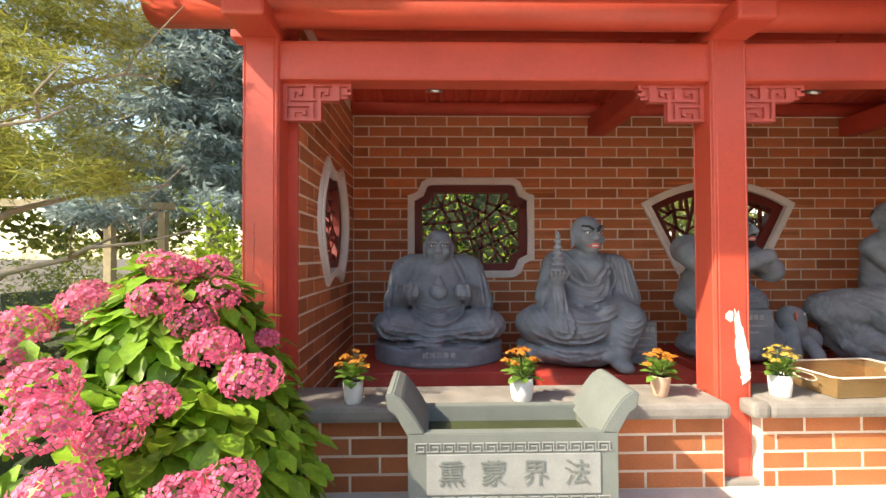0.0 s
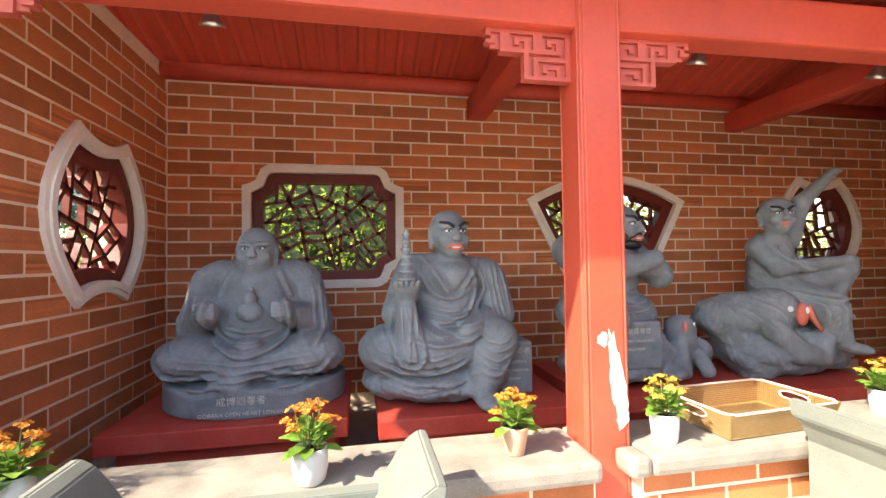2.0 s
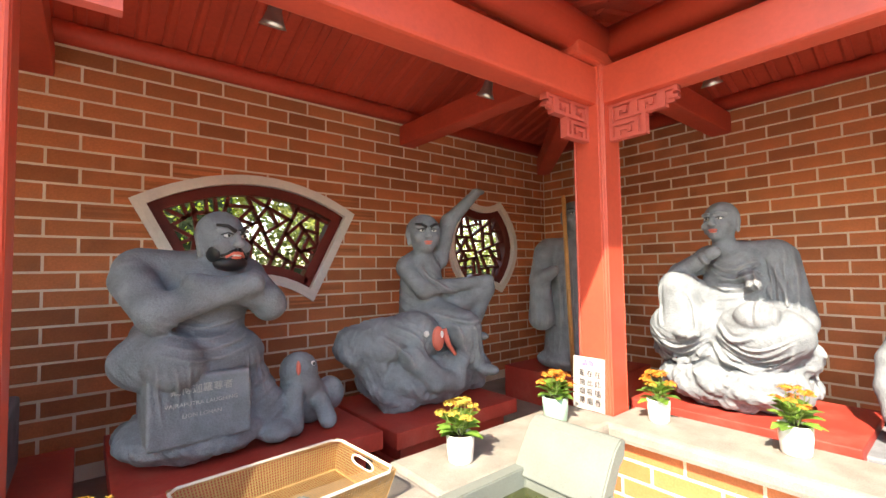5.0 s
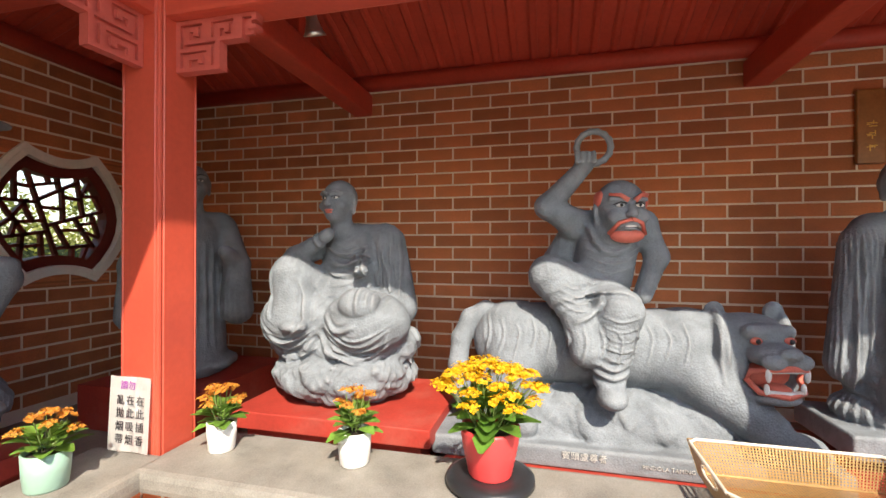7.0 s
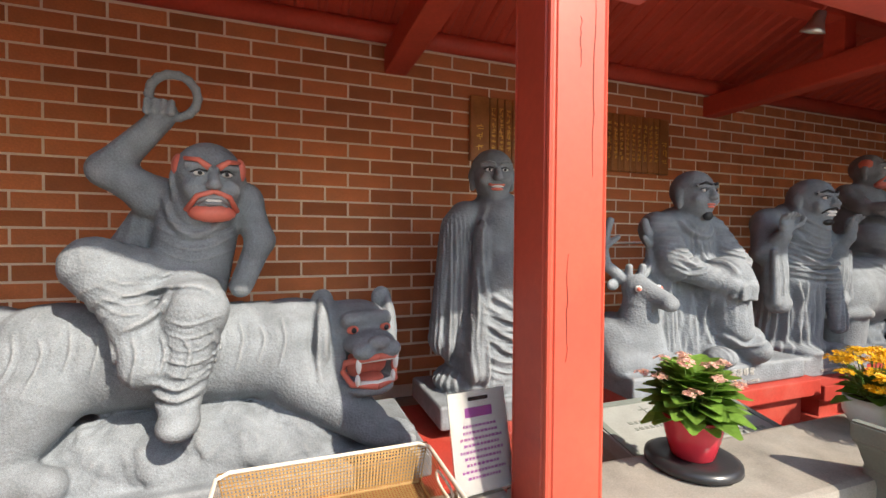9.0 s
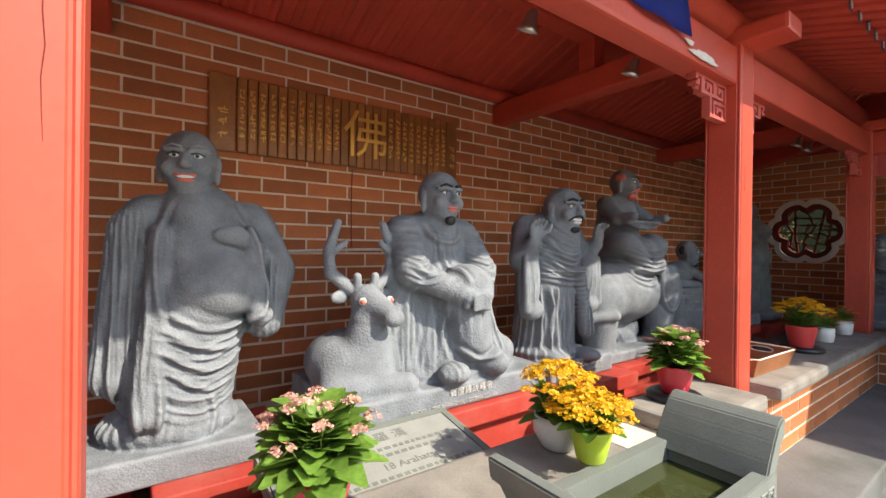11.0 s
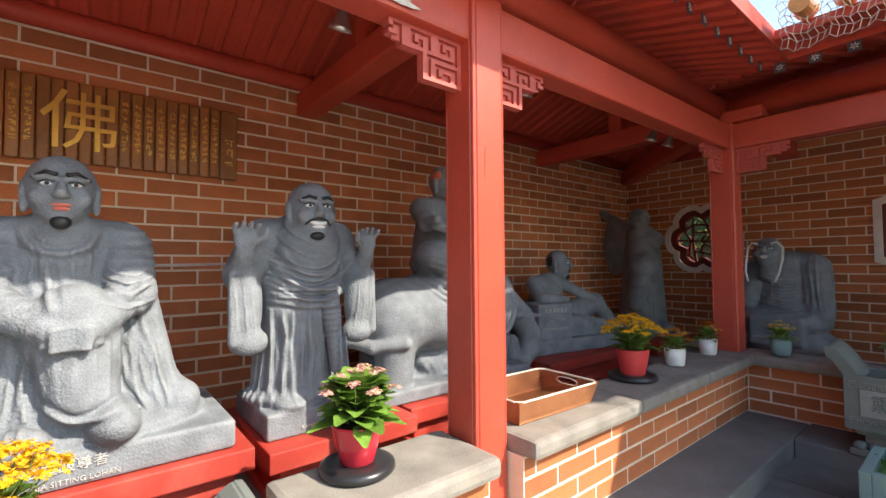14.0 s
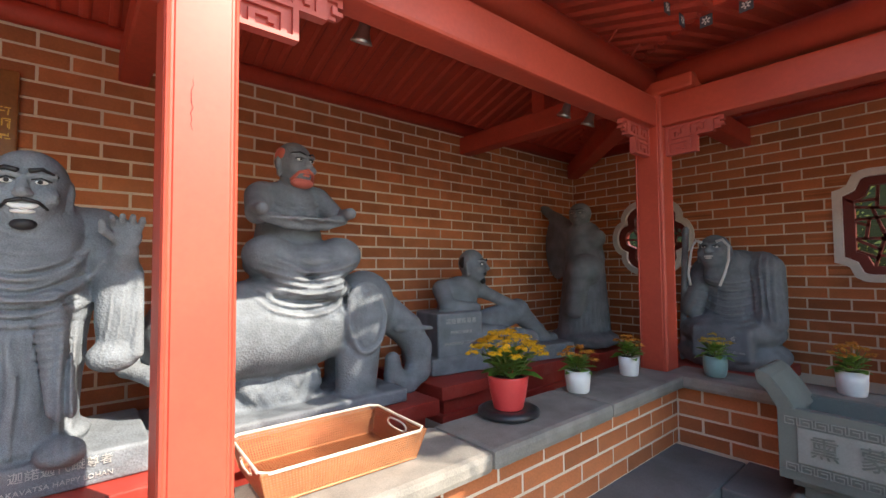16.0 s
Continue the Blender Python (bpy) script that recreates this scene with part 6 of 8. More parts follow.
plinth(-0.62, 0.58, 3.10, 4.10, 0.70)
plinth(0.74, 1.90, 3.05, 4.0, 0.685)
plinth(2.02, 3.22, 3.12, 4.1, 0.685)
plinth(3.36, 4.42, 3.20, 4.1, 0.61)
plinth(4.97, 5.85, 1.40, 2.62, 0.63)
plinth(4.98, 5.95, -0.85, 1.35, 0.458, slab=0.09)
plinth(5.25, 6.1, -1.55, -0.92, 0.522)
plinth(4.96, 5.85, -3.03, -1.62, 0.69)
plinth(4.98, 5.85, -3.95, -3.10, 0.628)
plinth(5.12, 6.0, -5.45, -4.0, 0.614)
plinth(5.30, 6.2, -7.3, -5.62, 0.62)

plinth(5.1, 6.1, 3.0, 3.95, 0.64, slab=0.3, inset=0.02, label="low stone block under the corner statue")
plinth(5.4, 6.3, -8.85, -7.9, 0.55)
plinth(3.85, 4.85, -8.8, -7.88, 0.56)
plinth(2.05, 3.05, -8.8, -7.9, 0.60)

# ---------------------------------------------------------------- fretwork brackets, lamps, plaque
FRET = ["##################", "#.....##.....##..#", "#.###.##.###.##.#.", "#.#.#.##.#.#.##.##", "#.#...##.#...##...", "#.#############...",
        "#........#........", "########.#........", "#......#.#........", "#.####.#.#........", "#.#..#.#.#........", "#.#....#.#........", "##########........"]
CELL, CELZ = 0.0215, 0.0165


def fret_mesh():
    bm = bmesh.new()
    for r, row in enumerate(FRET):
        k = 0
        while k < len(row):
            if row[k] == "#":
                e = k
                while e < len(row) and row[e] == "#":
                    e += 1
                box(bm, (k * CELL, -0.022, -(r + 1) * CELZ), (e * CELL + 0.0004, 0.022, -r * CELZ + 0.0004))
                k = e
            else:
                k += 1
    box(bm, (0.004, -0.007, -5 * CELZ), (17 * CELL, 0.007, -0.004))
    box(bm, (0.004, -0.007, -12.5 * CELZ), (9 * CELL, 0.007, -5 * CELZ))
    return mesh_from("fret_bracket", bm, RIDGE_PINK)


fret = fret_mesh()
for (x0, y0), (x1, y1) in zip(COLUMNS, COLUMNS[1:]):
    d = (Vector((x1, y1)) - Vector((x0, y0))).normalized()
    for (x, y), e in (((x0, y0), d), ((x1, y1), -d)):
        ob = new("fret_bracket", fret)
        ob.matrix_basis = Matrix.Translation((x + e.x * (POST / 2 + 0.001), y + e.y * (POST / 2 + 0.001), BEAM_LOW - 0.001)) @ Euler((0, 0, math.atan2(e.y, e.x))).to_matrix().to_4x4()
        tagged(ob, "red carved fretwork bracket under a beam", "bracket", "fretwork brackets")

GLASS_LAMP = mat("lamp_face", (0.8, 0.78, 0.72), 0.3, vary=0.05)


def spot_lamp():
    t = thing("spot_lamp", "small unlit metal bell spot lamp under the eave beam", "lamp", "spot lamps", Matrix.Translation((0, 0, -50)))
    shell = bmesh.new()
    lathe([(0.018, 0.0), (0.026, -0.01), (0.03, -0.04), (0.042, -0.075), (0.056, -0.10), (0.052, -0.10), (0.038, -0.072), (0.02, -0.03)], 20, shell, close=False)
    part("shade", shell, CHROME, t, smooth=True)
    part("bulb_face", lathe([(0.001, -0.088), (0.05, -0.092), (0.05, -0.096), (0.001, -0.1)], 18), GLASS_LAMP, t)
    stem = bmesh.new()
    tube(stem, [(0, 0, -0.005), (0, -0.02, 0.05), (0, -0.16, 0.42), (0, -0.20, 0.52)], 0.009, 0.009, 8)
    part("stem", stem, RED_DARK, t)
    return t


lamp0 = spot_lamp()
for x, y in ((0.0, 2.79), (2.52, 2.79), (3.78, 2.79), (4.66, 1.91), (4.66, -2.42), (4.66, -3.32), (4.66, -4.62), (4.66, -6.32), (4.66, -6.64)):
    copy_thing(lamp0, pose(x, y, 2.70, 24, 0, -90 if x > 4.4 else 0))
for ob in [lamp0, *lamp0.children_recursive]:
    bpy.data.objects.remove(ob)

SLIP = mat("varnished_bamboo", (0.40, 0.16, 0.045), 0.35, vary=0.3, scale=8, fine=50, stain=(0.22, 0.08, 0.025), stain_amount=0.5, per_piece=0.2)
GOLD = mat("gold_paint", (0.85, 0.52, 0.12), 0.35, 0.6, vary=0.15)
plaque = thing("wall_plaque", "brown bamboo-slip wall plaque with golden writing", "plaque", at=pose(RIGHT - 0.008, -1.25, 2.42, 0, 0, -90))
rng = random.Random(11)
s, W = 0.0, 2.035
k = 0
while s < W - 0.05:
    w = 0.17 if (s == 0.0 or s > W - 0.18) else 0.067
    w = min(w, W - s)
    bm = boxes(((s + 0.002, -0.038, -0.26 + rng.uniform(0, 0.006)), (s + w - 0.002, 0.0, 0.26 - rng.uniform(0, 0.006))), bevel=0.012)
    slip = part("slip", bm, SLIP, plaque)
    mid = s + w / 2
    if not (0.92 < mid < 1.32):
        marks = bmesh.new()
        z = 0.16 if w < 0.1 else 0.02
        size = 0.034 if w < 0.1 else 0.06
        while z > (-0.15 if w < 0.1 else -0.16):
            for q in range(5):
                a, b = rng.uniform(-0.45, 0.45) * size, rng.uniform(-0.4, 0.4) * size
                l, vertical = rng.uniform(0.3, 0.8) * size, rng.random() < 0.45
                dx, dz = (0.003, l / 2) if vertical else (l / 2, 0.003)
                a = max(-size * 0.5 + dx, min(size * 0.5 - dx, a))
                box(marks, (mid + a - dx, -0.0415, z + b - dz), (mid + a + dx, -0.036, z + b + dz))
            z -= size * 1.25
        tagged(part("inscription", marks, GOLD, slip), kind="stuff")
    s += w
    k += 1
V, F = letters("\u4f5b", 0.40, 0.006)
bm = bmesh.new()
m = Matrix.Translation((1.12, -0.043, -0.02)) @ Euler((radians(90), 0, 0)).to_matrix().to_4x4()
vs = [bm.verts.new(m @ Vector(v)) for v in V]
for f_ in F:
    try:
        bm.faces.new([vs[i] for i in f_])
    except ValueError:
        pass
part("character", bm, GOLD, plaque, "large golden brush-style character")

bm = bmesh.new()
tube(bm, [(RIGHT - 0.016, -1.45, 1.49), (RIGHT - 0.016, -2.3, 1.515), (RIGHT - 0.016, -3.32, 1.53)], 0.011, 0.011, 8)
tagged(part("cable_conduit", bm, WHITE, smooth=True), "thin white cable conduit along the brick wall", "conduit")

bm = bmesh.new()
tube(bm, [(RIGHT - 0.009, -2.27, 2.15), (RIGHT - 0.009, -2.265, 1.9), (RIGHT - 0.009, -2.27, 1.53)], 0.0035, 0.0035, 6)
tagged(part("hanging_cable", bm, RED_WOOD, smooth=True), "thin brown cable running down the brick wall", "cable")

# bare wood where the paint has peeled
PEEL = mat("peeled_primer", (0.72, 0.68, 0.62), 0.8, vary=0.2, scale=18, fine=90, bump=0.5)


def peel(name, to3, cx, cz, w, h, seed, lean=0.0):
    r_ = random.Random(seed)
    n = 34
    poly = []
    for i in range(n):
        a = 2 * math.pi * i / n
        q = 0.72 + 0.28 * r_.random() + 0.12 * math.sin(3 * a + seed)
        u, v = math.cos(a) * w / 2 * q, math.sin(a) * h / 2 * q
        poly.append((cx + u + lean * v, cz + v))
    bm = bmesh.new()
    prism(bm, poly, -0.0025, 0.002, to3)
    bmesh.ops.recalc_face_normals(bm, faces=bm.faces[:])
    return tagged(part(name, bm, PEEL), "whitish bare patch of peeled red paint", "peeling paint", "peeled patches", "structure")


on_col2 = lambda s, z, h: (s, COLUMNS[1][1] - POST / 2 + h, z)
peel("peeled_patch_1", on_col2, 1.72, 1.02, 0.075, 0.40, 3, -0.12)
peel("peeled_patch_2", on_col2, 1.655, 1.185, 0.05, 0.07, 5)
peel("peeled_patch_3", lambda s, z, h: (s, COLUMNS[1][1] - POST / 2 - 0.003 + h, z), 1.738, 0.86, 0.06, 0.12, 8)
on_beam_right = lambda s, z, h: (4.338 - 0.075 + h, s, z)
peel("peeled_patch_4", on_beam_right, -3.30, 2.565, 0.34, 0.05, 9)
peel("peeled_patch_5", on_beam_right, -3.14, 2.60, 0.10, 0.03, 13)

CRACK = mat("cracked_paint", (0.12, 0.015, 0.01), 0.8, vary=0.3, scale=30)
rng = random.Random(17)
for face, y0, z0, z1 in ((3, -0.045, 1.72, 2.24), (3, 0.0, 2.02, 2.16), (3, 0.035, 1.2, 1.5), (4, 0.03, 1.9, 2.05), (0, -0.03, 1.45, 1.72), (0, 0.02, 1.3, 1.42)):
    cx, cy = COLUMNS[face]
    bm = bmesh.new()
    left, right = [], []
    for i in range(10):
        z, w, q = z0 + (z1 - z0) * i / 9, 0.0009 * math.sin(math.pi * (i + 0.3) / 9.6) + 0.0003, y0 + rng.uniform(-0.004, 0.004)
        left.append((q - w, z))
        right.append((q + w, z))
    on_face = (lambda a, z, d: (cx + a, cy - POST / 2 + d, z)) if face == 0 else (lambda a, z, d: (cx - POST / 2 + d, cy + a, z))
    prism(bm, left + right[::-1], -0.0012, 0.002, on_face)
    bmesh.ops.recalc_face_normals(bm, faces=bm.faces[:])
    part("paint_crack", bm, CRACK, [o for o in bpy.data.objects if o.name.startswith("timber_post")][face], "dark split in the red paint").matrix_parent_inverse = Matrix.Translation((-cx, -cy, 0))

# blue cloth over the beam
BLUE = mat("blue_cloth", (0.02, 0.05, 0.38), 0.8, vary=0.2, scale=12)
bm = bmesh.new()
n = 14
for zi in range(5):
    for i in range(n + 1):
        bm.verts.new((4.338 - 0.085 - 0.012 * math.sin(i * 1.3 + zi * 0.4) - 0.01 * zi / 4, -2.1 - 1.0 * i / n, 2.84 - (0.20 + 0.04 * (i / n) + 0.008 * math.sin(i * 0.9)) * zi / 4))
bm.verts.ensure_lookup_table()
for zi in range(4):
    for i in range(n):
        a = zi * (n + 1) + i
        bm.faces.new((bm.verts[a], bm.verts[a + 1], bm.verts[a + n + 2], bm.verts[a + n + 1]))
bmesh.ops.solidify(bm, geom=bm.faces[:], thickness=0.004)
cloth = thing("blue_banner", "blue cloth banner with a gold motif draped over the beam", "banner")
part("cloth", bm, BLUE, cloth, smooth=True)
bm = bmesh.new()
bmesh.ops.create_uvsphere(bm, u_segments=12, v_segments=6, radius=1, matrix=Matrix.Translation((4.338 - 0.105, -2.98, 2.80)) @ Matrix.Diagonal((0.004, 0.03, 0.04, 1)))
part("gold_motif", bm, GOLD, cloth)

# flower tiles at the rafter ends
TILE_GREY = mat("glazed_grey_tile", (0.10, 0.10, 0.12), 0.35, vary=0.2)
tile_me = mesh_from("eave_tile", boxes(((-0.036, -0.008, -0.036), (0.036, 0.0, 0.036)), bevel=0.003), TILE_GREY)
bm = bmesh.new()
for i in range(6):
    a = math.pi * i / 3 + 0.3
    bmesh.ops.create_uvsphere(bm, u_segments=6, v_segments=4, radius=1, matrix=Matrix.Translation((0.016 * math.cos(a), -0.009, 0.016 * math.sin(a))) @ Euler((0, -a, 0)).to_matrix().to_4x4() @ Matrix.Diagonal((0.012, 0.003, 0.005, 1)))
flower_me = mesh_from("flower", bm, PAINT_WHITE)
boards = [o for o in bpy.data.objects if o.name.startswith("eave_board")]
pts = run_corner(EAVE - 0.2)
for k in range(3):
    a, b = Vector(pts[k]), Vector(pts[k + 1])
    d = (b - a).normalized()
    L = (b - a).length
    s = 0.1
    while s < L:
        p = a + d * s
        nrm = Vector((d.y, -d.x))
        m = Matrix.Translation((p.x + nrm.x * 0.003, p.y + nrm.y * 0.003, EAVE_Z + 0.01)) @ Euler((0, 0, math.atan2(d.y, d.x))).to_matrix().to_4x4()
        ob = new("eave_tile", tile_me)
        ob.matrix_basis = m
        ob.parent = boards[k]
        f2 = new("flower", flower_me)
        f2.parent = ob
        s += 0.21

# wire netting and glazed ridge ornaments on the end roof
WIRE = mat("galvanised_wire", (0.62, 0.58, 0.50), 0.4, 0.7, vary=0.2)
GLAZE = mat("amber_glaze", (0.55, 0.27, 0.07), 0.3, vary=0.3, scale=14)
bm = bmesh.new()
def net_at(i, j):
    x = 1.70 + 0.034 * i
    swag = 0.03 * math.sin(i * 0.7) + 0.018 * math.sin(i * 1.9 + j)
    return (x + 0.009 * (-1) ** j, -5.94 + 0.012 * j + 0.8 * swag, 2.945 + 0.036 * j - 0.0007 * (j - 9) ** 2 + 0.02 * math.sin(i * 0.9 + j * 0.3) + 0.007 * (-1) ** i)


for i in range(58):
    tube(bm, [net_at(i, j) for j in range(20)], 0.0028, seg=4)
for j in range(20):
    tube(bm, [net_at(i, j) for i in range(58)], 0.0028, seg=4)
tagged(part("bird_netting", bm, WIRE), "crumpled wire bird netting over the roof edge", "netting")
for i in range(9):
    bm = bmesh.new()
    lathe([(0.0, -0.2), (0.055, -0.2), (0.06, -0.03), (0.066, -0.02), (0.066, 0.0), (0.045, 0.004), (0.04, 0.012), (0.001, 0.016)], 18, bm, close=False)
    ob = part("ridge_tile", bm, GLAZE)
    ob.matrix_basis = pose(1.92 + 0.2 * i, -5.99, 3.135, -82, 0, 180)
    tagged(ob, "amber glazed round roof tile end", "roof tile", "glazed roof tiles")

# ---------------------------------------------------------------- stone incense troughs
TROUGH = mat("green_grey_stone", (0.165, 0.185, 0.165), 0.75, vary=0.22, scale=6, fine=130, bump=0.4, stain=(0.20, 0.22, 0.19), stain_amount=0.5)
CARVED = mat("pale_carved_panel", (0.29, 0.30, 0.28), 0.8, vary=0.2, scale=9, fine=120, bump=0.5)
WATER = mat("dark_pond_water", (0.05, 0.06, 0.02), 0.08, vary=0.5, scale=5, bump=0.05)
L_, D_, H_ = 0.90, 0.40, 0.35


def trough():
    t = thing("incense_trough", "grey-green carved stone incense trough holding water, with scroll handles", "trough", "incense troughs", Matrix.Translation((0, 0, -50)))
    bm = bmesh.new()
    x_, y_ = L_ / 2, D_ / 2
    ring(bm, [(-x_, -y_), (x_, -y_), (x_, y_), (-x_, y_)], [(-x_ + 0.07, -y_ + 0.055), (x_ - 0.07, -y_ + 0.055), (x_ - 0.07, y_ - 0.055), (-x_ + 0.07, y_ - 0.055)], -H_ + 0.05, 0.0, lambda a, b, z: (a, b, z))
    bmesh.ops.recalc_face_normals(bm, faces=bm.faces[:])
    bmesh.ops.bevel(bm, geom=bm.edges[:], offset=0.004, segments=2, affect="EDGES")
    part("basin", bm, TROUGH, t)
    part("basin_floor", boxes(((-x_, -y_, -H_), (x_, y_, -H_ + 0.052)), bevel=0.004), TROUGH, t)
    part("water", boxes(((-L_ / 2 + 0.06, -D_ / 2 + 0.05, -0.14), (L_ / 2 - 0.06, D_ / 2 - 0.05, -0.075))), WATER, t, "murky green water")
    for e in (-1, 1):
        bm = bmesh.new()
        path = [(0.36, -0.03), (0.40, 0.04), (0.44, 0.10), (0.475, 0.145), (0.515, 0.17), (0.545, 0.165)]
        low = [(0.535, 0.10), (0.50, 0.075), (0.475, 0.03), (0.445, -0.02)]
        prism(bm, [(e * a, b) for a, b in (path + low)], -D_ / 2 + 0.004, D_ / 2 - 0.004, lambda s, z, h: (s, h, z))
        bmesh.ops.recalc_face_normals(bm, faces=bm.faces[:])
        bmesh.ops.bevel(bm, geom=bm.edges[:], offset=0.006, segments=2, affect="EDGES")
        part("scroll_handle", bm, TROUGH, t)
    bm = boxes(((-0.37, -D_ / 2 - 0.006, -0.255), (0.37, -D_ / 2 + 0.002, -0.085)), bevel=0.003)
    panel = part("panel", bm, CARVED, t, "paler carved inscription panel")
    for i, ch in enumerate("\u718f\u8499\u754c\u6cd5"):
        V, F = letters(ch, 0.115, 0.003)
        bm = bmesh.new()
        vs = [bm.verts.new((x - 0.267 + 0.178 * i, -D_ / 2 - 0.008 - z, y - 0.17)) for x, y, z in V]
        for f_ in F:
            try:
                bm.faces.new([vs[k] for k in f_])
            except ValueError:
                pass
        part("character", bm, TROUGH, panel)
    for zc in (-0.058, -0.285):
        bm = bmesh.new()
        x = -0.42
        while x < 0.40:
            for lo, hi in (((0, 0.016), (0.052, 0.02)), ((0, -0.018), (0.004, 0.02)), ((0, -0.018), (0.04, -0.014)), ((0.036, -0.018), (0.04, 0.006)), ((0.014, 0.002), (0.04, 0.006)), ((0.048, -0.018), (0.052, 0.02)), ((0.048, -0.018), (0.06, -0.014))):
                box(bm, (x + lo[0], -D_ / 2 - 0.005, zc + lo[1]), (x + hi[0], -D_ / 2 + 0.002, zc + hi[1]))
            x += 0.06
        part("fret_band", bm, CARVED, t)
    bm = boxes(((-0.40, -D_ / 2 + 0.02, -H_ - 0.03), (0.40, D_ / 2 - 0.02, -H_ + 0.002)), ((-0.36, -D_ / 2 + 0.05, -H_ - 0.09), (0.36, D_ / 2 - 0.05, -H_ - 0.025)), ((-0.43, -D_ / 2 + 0.0, -H_ - 0.162), (0.43, D_ / 2 - 0.0, -H_ - 0.12)), bevel=0.008)
    part("pedestal", bm, TROUGH, t)
    for i in range(12):
        bm = bmesh.new()
        bmesh.ops.create_uvsphere(bm, u_segments=10, v_segments=6, radius=1, matrix=Matrix.Translation((-0.38 + 0.069 * i, -D_ / 2 + 0.045, -H_ - 0.105)) @ Matrix.Diagonal((0.036, 0.05, 0.03, 1)))
        part("lotus_petal", bm, TROUGH, t, smooth=True)
    return t


urn0 = trough()
TOP = 0.775
for x, y, rz in ((0.33, 2.035, 0), (2.92, 2.03, 0), (3.93, -2.22, -90), (3.02, -6.52, 180)):
    copy_thing(urn0, pose(x, y, TOP, 0, 0, rz))
for ob in [urn0, *urn0.children_recursive]:
    bpy.data.objects.remove(ob)

# small teal planter on the court floor
TEAL = mat("teal_ceramic", (0.22, 0.36, 0.34), 0.35, vary=0.12)
LEAF = mat("kalanchoe_leaf", (0.20, 0.36, 0.06), 0.4, vary=0.4, scale=30, fine=90, per_piece=0.35, bump=0.2)
LEAF_DEEP = mat("deep_leaf", (0.13, 0.27, 0.04), 0.45, vary=0.4, scale=20, fine=90, per_piece=0.35, bump=0.2)


def leaf_shape(verts, faces, base, way, up, length, width, bend=0.25):
    """One cupped leaf: eight corners along a bent midrib."""
    way, up = way.normalized(), up
    side = way.cross(up)
    if side.length < 1e-3:
        side = way.cross(Vector((1, 0, 0.2)))
    side.normalize()
    nrm = side.cross(way).normalized()
    n = len(verts)
    for t, w in ((0, 0.14), (0.3, 0.8), (0.68, 1.0), (1.0, 0.22)):
        p = base + way * (length * t) - nrm * (bend * length * t * t)
        for e in (-1, 0, 1):
            verts.append(tuple(p + side * (e * w * width / 2) + nrm * (abs(e) * w * width * 0.16)))
    for r in range(3):
        for c_ in range(2):
            a = n + r * 3 + c_
            faces.append((a, a + 1, a + 4, a + 3))


def raw(name, verts, faces, material, parent=None, label="", smooth=True):
    me = bpy.data.meshes.new(name)
    me.from_pydata(verts, [], faces)
    me.materials.append(material)
    if smooth:
        me.shade_smooth()
    ob = new(name, me)
    if parent:
        ob.parent = parent
    if label:
        tagged(ob, label)
    return ob


def floret(verts, faces, c, r, rng, up):
    """A four-petalled floret."""
    a0 = rng.random() * 6.28
    x = up.orthogonal().normalized()
    y = up.cross(x)
    for k in range(4):
        a = a0 + k * math.pi / 2
        n = len(verts)
        d, e = x * math.cos(a) + y * math.sin(a), -x * math.sin(a) + y * math.cos(a)
        for u, w, h in ((0.05, 0.0, 0), (0.6, -0.42, 0.15), (1.0, 0.0, 0.3), (0.6, 0.42, 0.15)):
            verts.append(tuple(c + d * (u * r) + e * (w * r) + up * (h * r)))
        faces.append((n, n + 1, n + 2, n + 3))


POT_LOOKS = {"white": mat("white_glazed_pot", (0.80, 0.78, 0.75), 0.4, vary=0.06, scale=20, fine=160, bump=0.5),
             "clay": mat("pale_clay_pot", (0.62, 0.40, 0.28), 0.75, vary=0.12, scale=20, fine=140, bump=0.4),
             "mint": mat("mint_glazed_pot", (0.34, 0.52, 0.42), 0.4, vary=0.08),
             "teal": TEAL,
             "red": mat("red_plastic_pot", (0.62, 0.06, 0.06), 0.35, vary=0.08),
             "crimson": mat("crimson_glazed_pot", (0.50, 0.03, 0.05), 0.18, vary=0.08),
             "lime": mat("lime_pot", (0.46, 0.60, 0.05), 0.4, vary=0.06),
             "bowl": mat("silver_white_bowl", (0.70, 0.70, 0.68), 0.25, vary=0.1)}
SOIL = mat("potting_soil", (0.05, 0.035, 0.025), 0.95, vary=0.4, scale=60)
SAUCER = mat("black_saucer", (0.025, 0.025, 0.028), 0.3, vary=0.2)
BLOOM = {"orange": mat("orange_petal", (0.75, 0.22, 0.03), 0.6, vary=0.25, scale=40, per_piece=0.35, hue2=(0.80, 0.42, 0.06)),
         "yellow": mat("yellow_petal", (0.85, 0.50, 0.015), 0.6, vary=0.2, scale=40, per_piece=0.25),
         "pink": mat("pink_petal", (0.78, 0.30, 0.34), 0.6, vary=0.25, scale=40, per_piece=0.35, hue2=(0.85, 0.62, 0.42)),
         "mixed": mat("apricot_petal", (0.75, 0.40, 0.06), 0.6, vary=0.25, scale=40, per_piece=0.4, hue2=(0.62, 0.58, 0.12))}
STEM = mat("green_stem", (0.16, 0.22, 0.06), 0.6, vary=0.2)


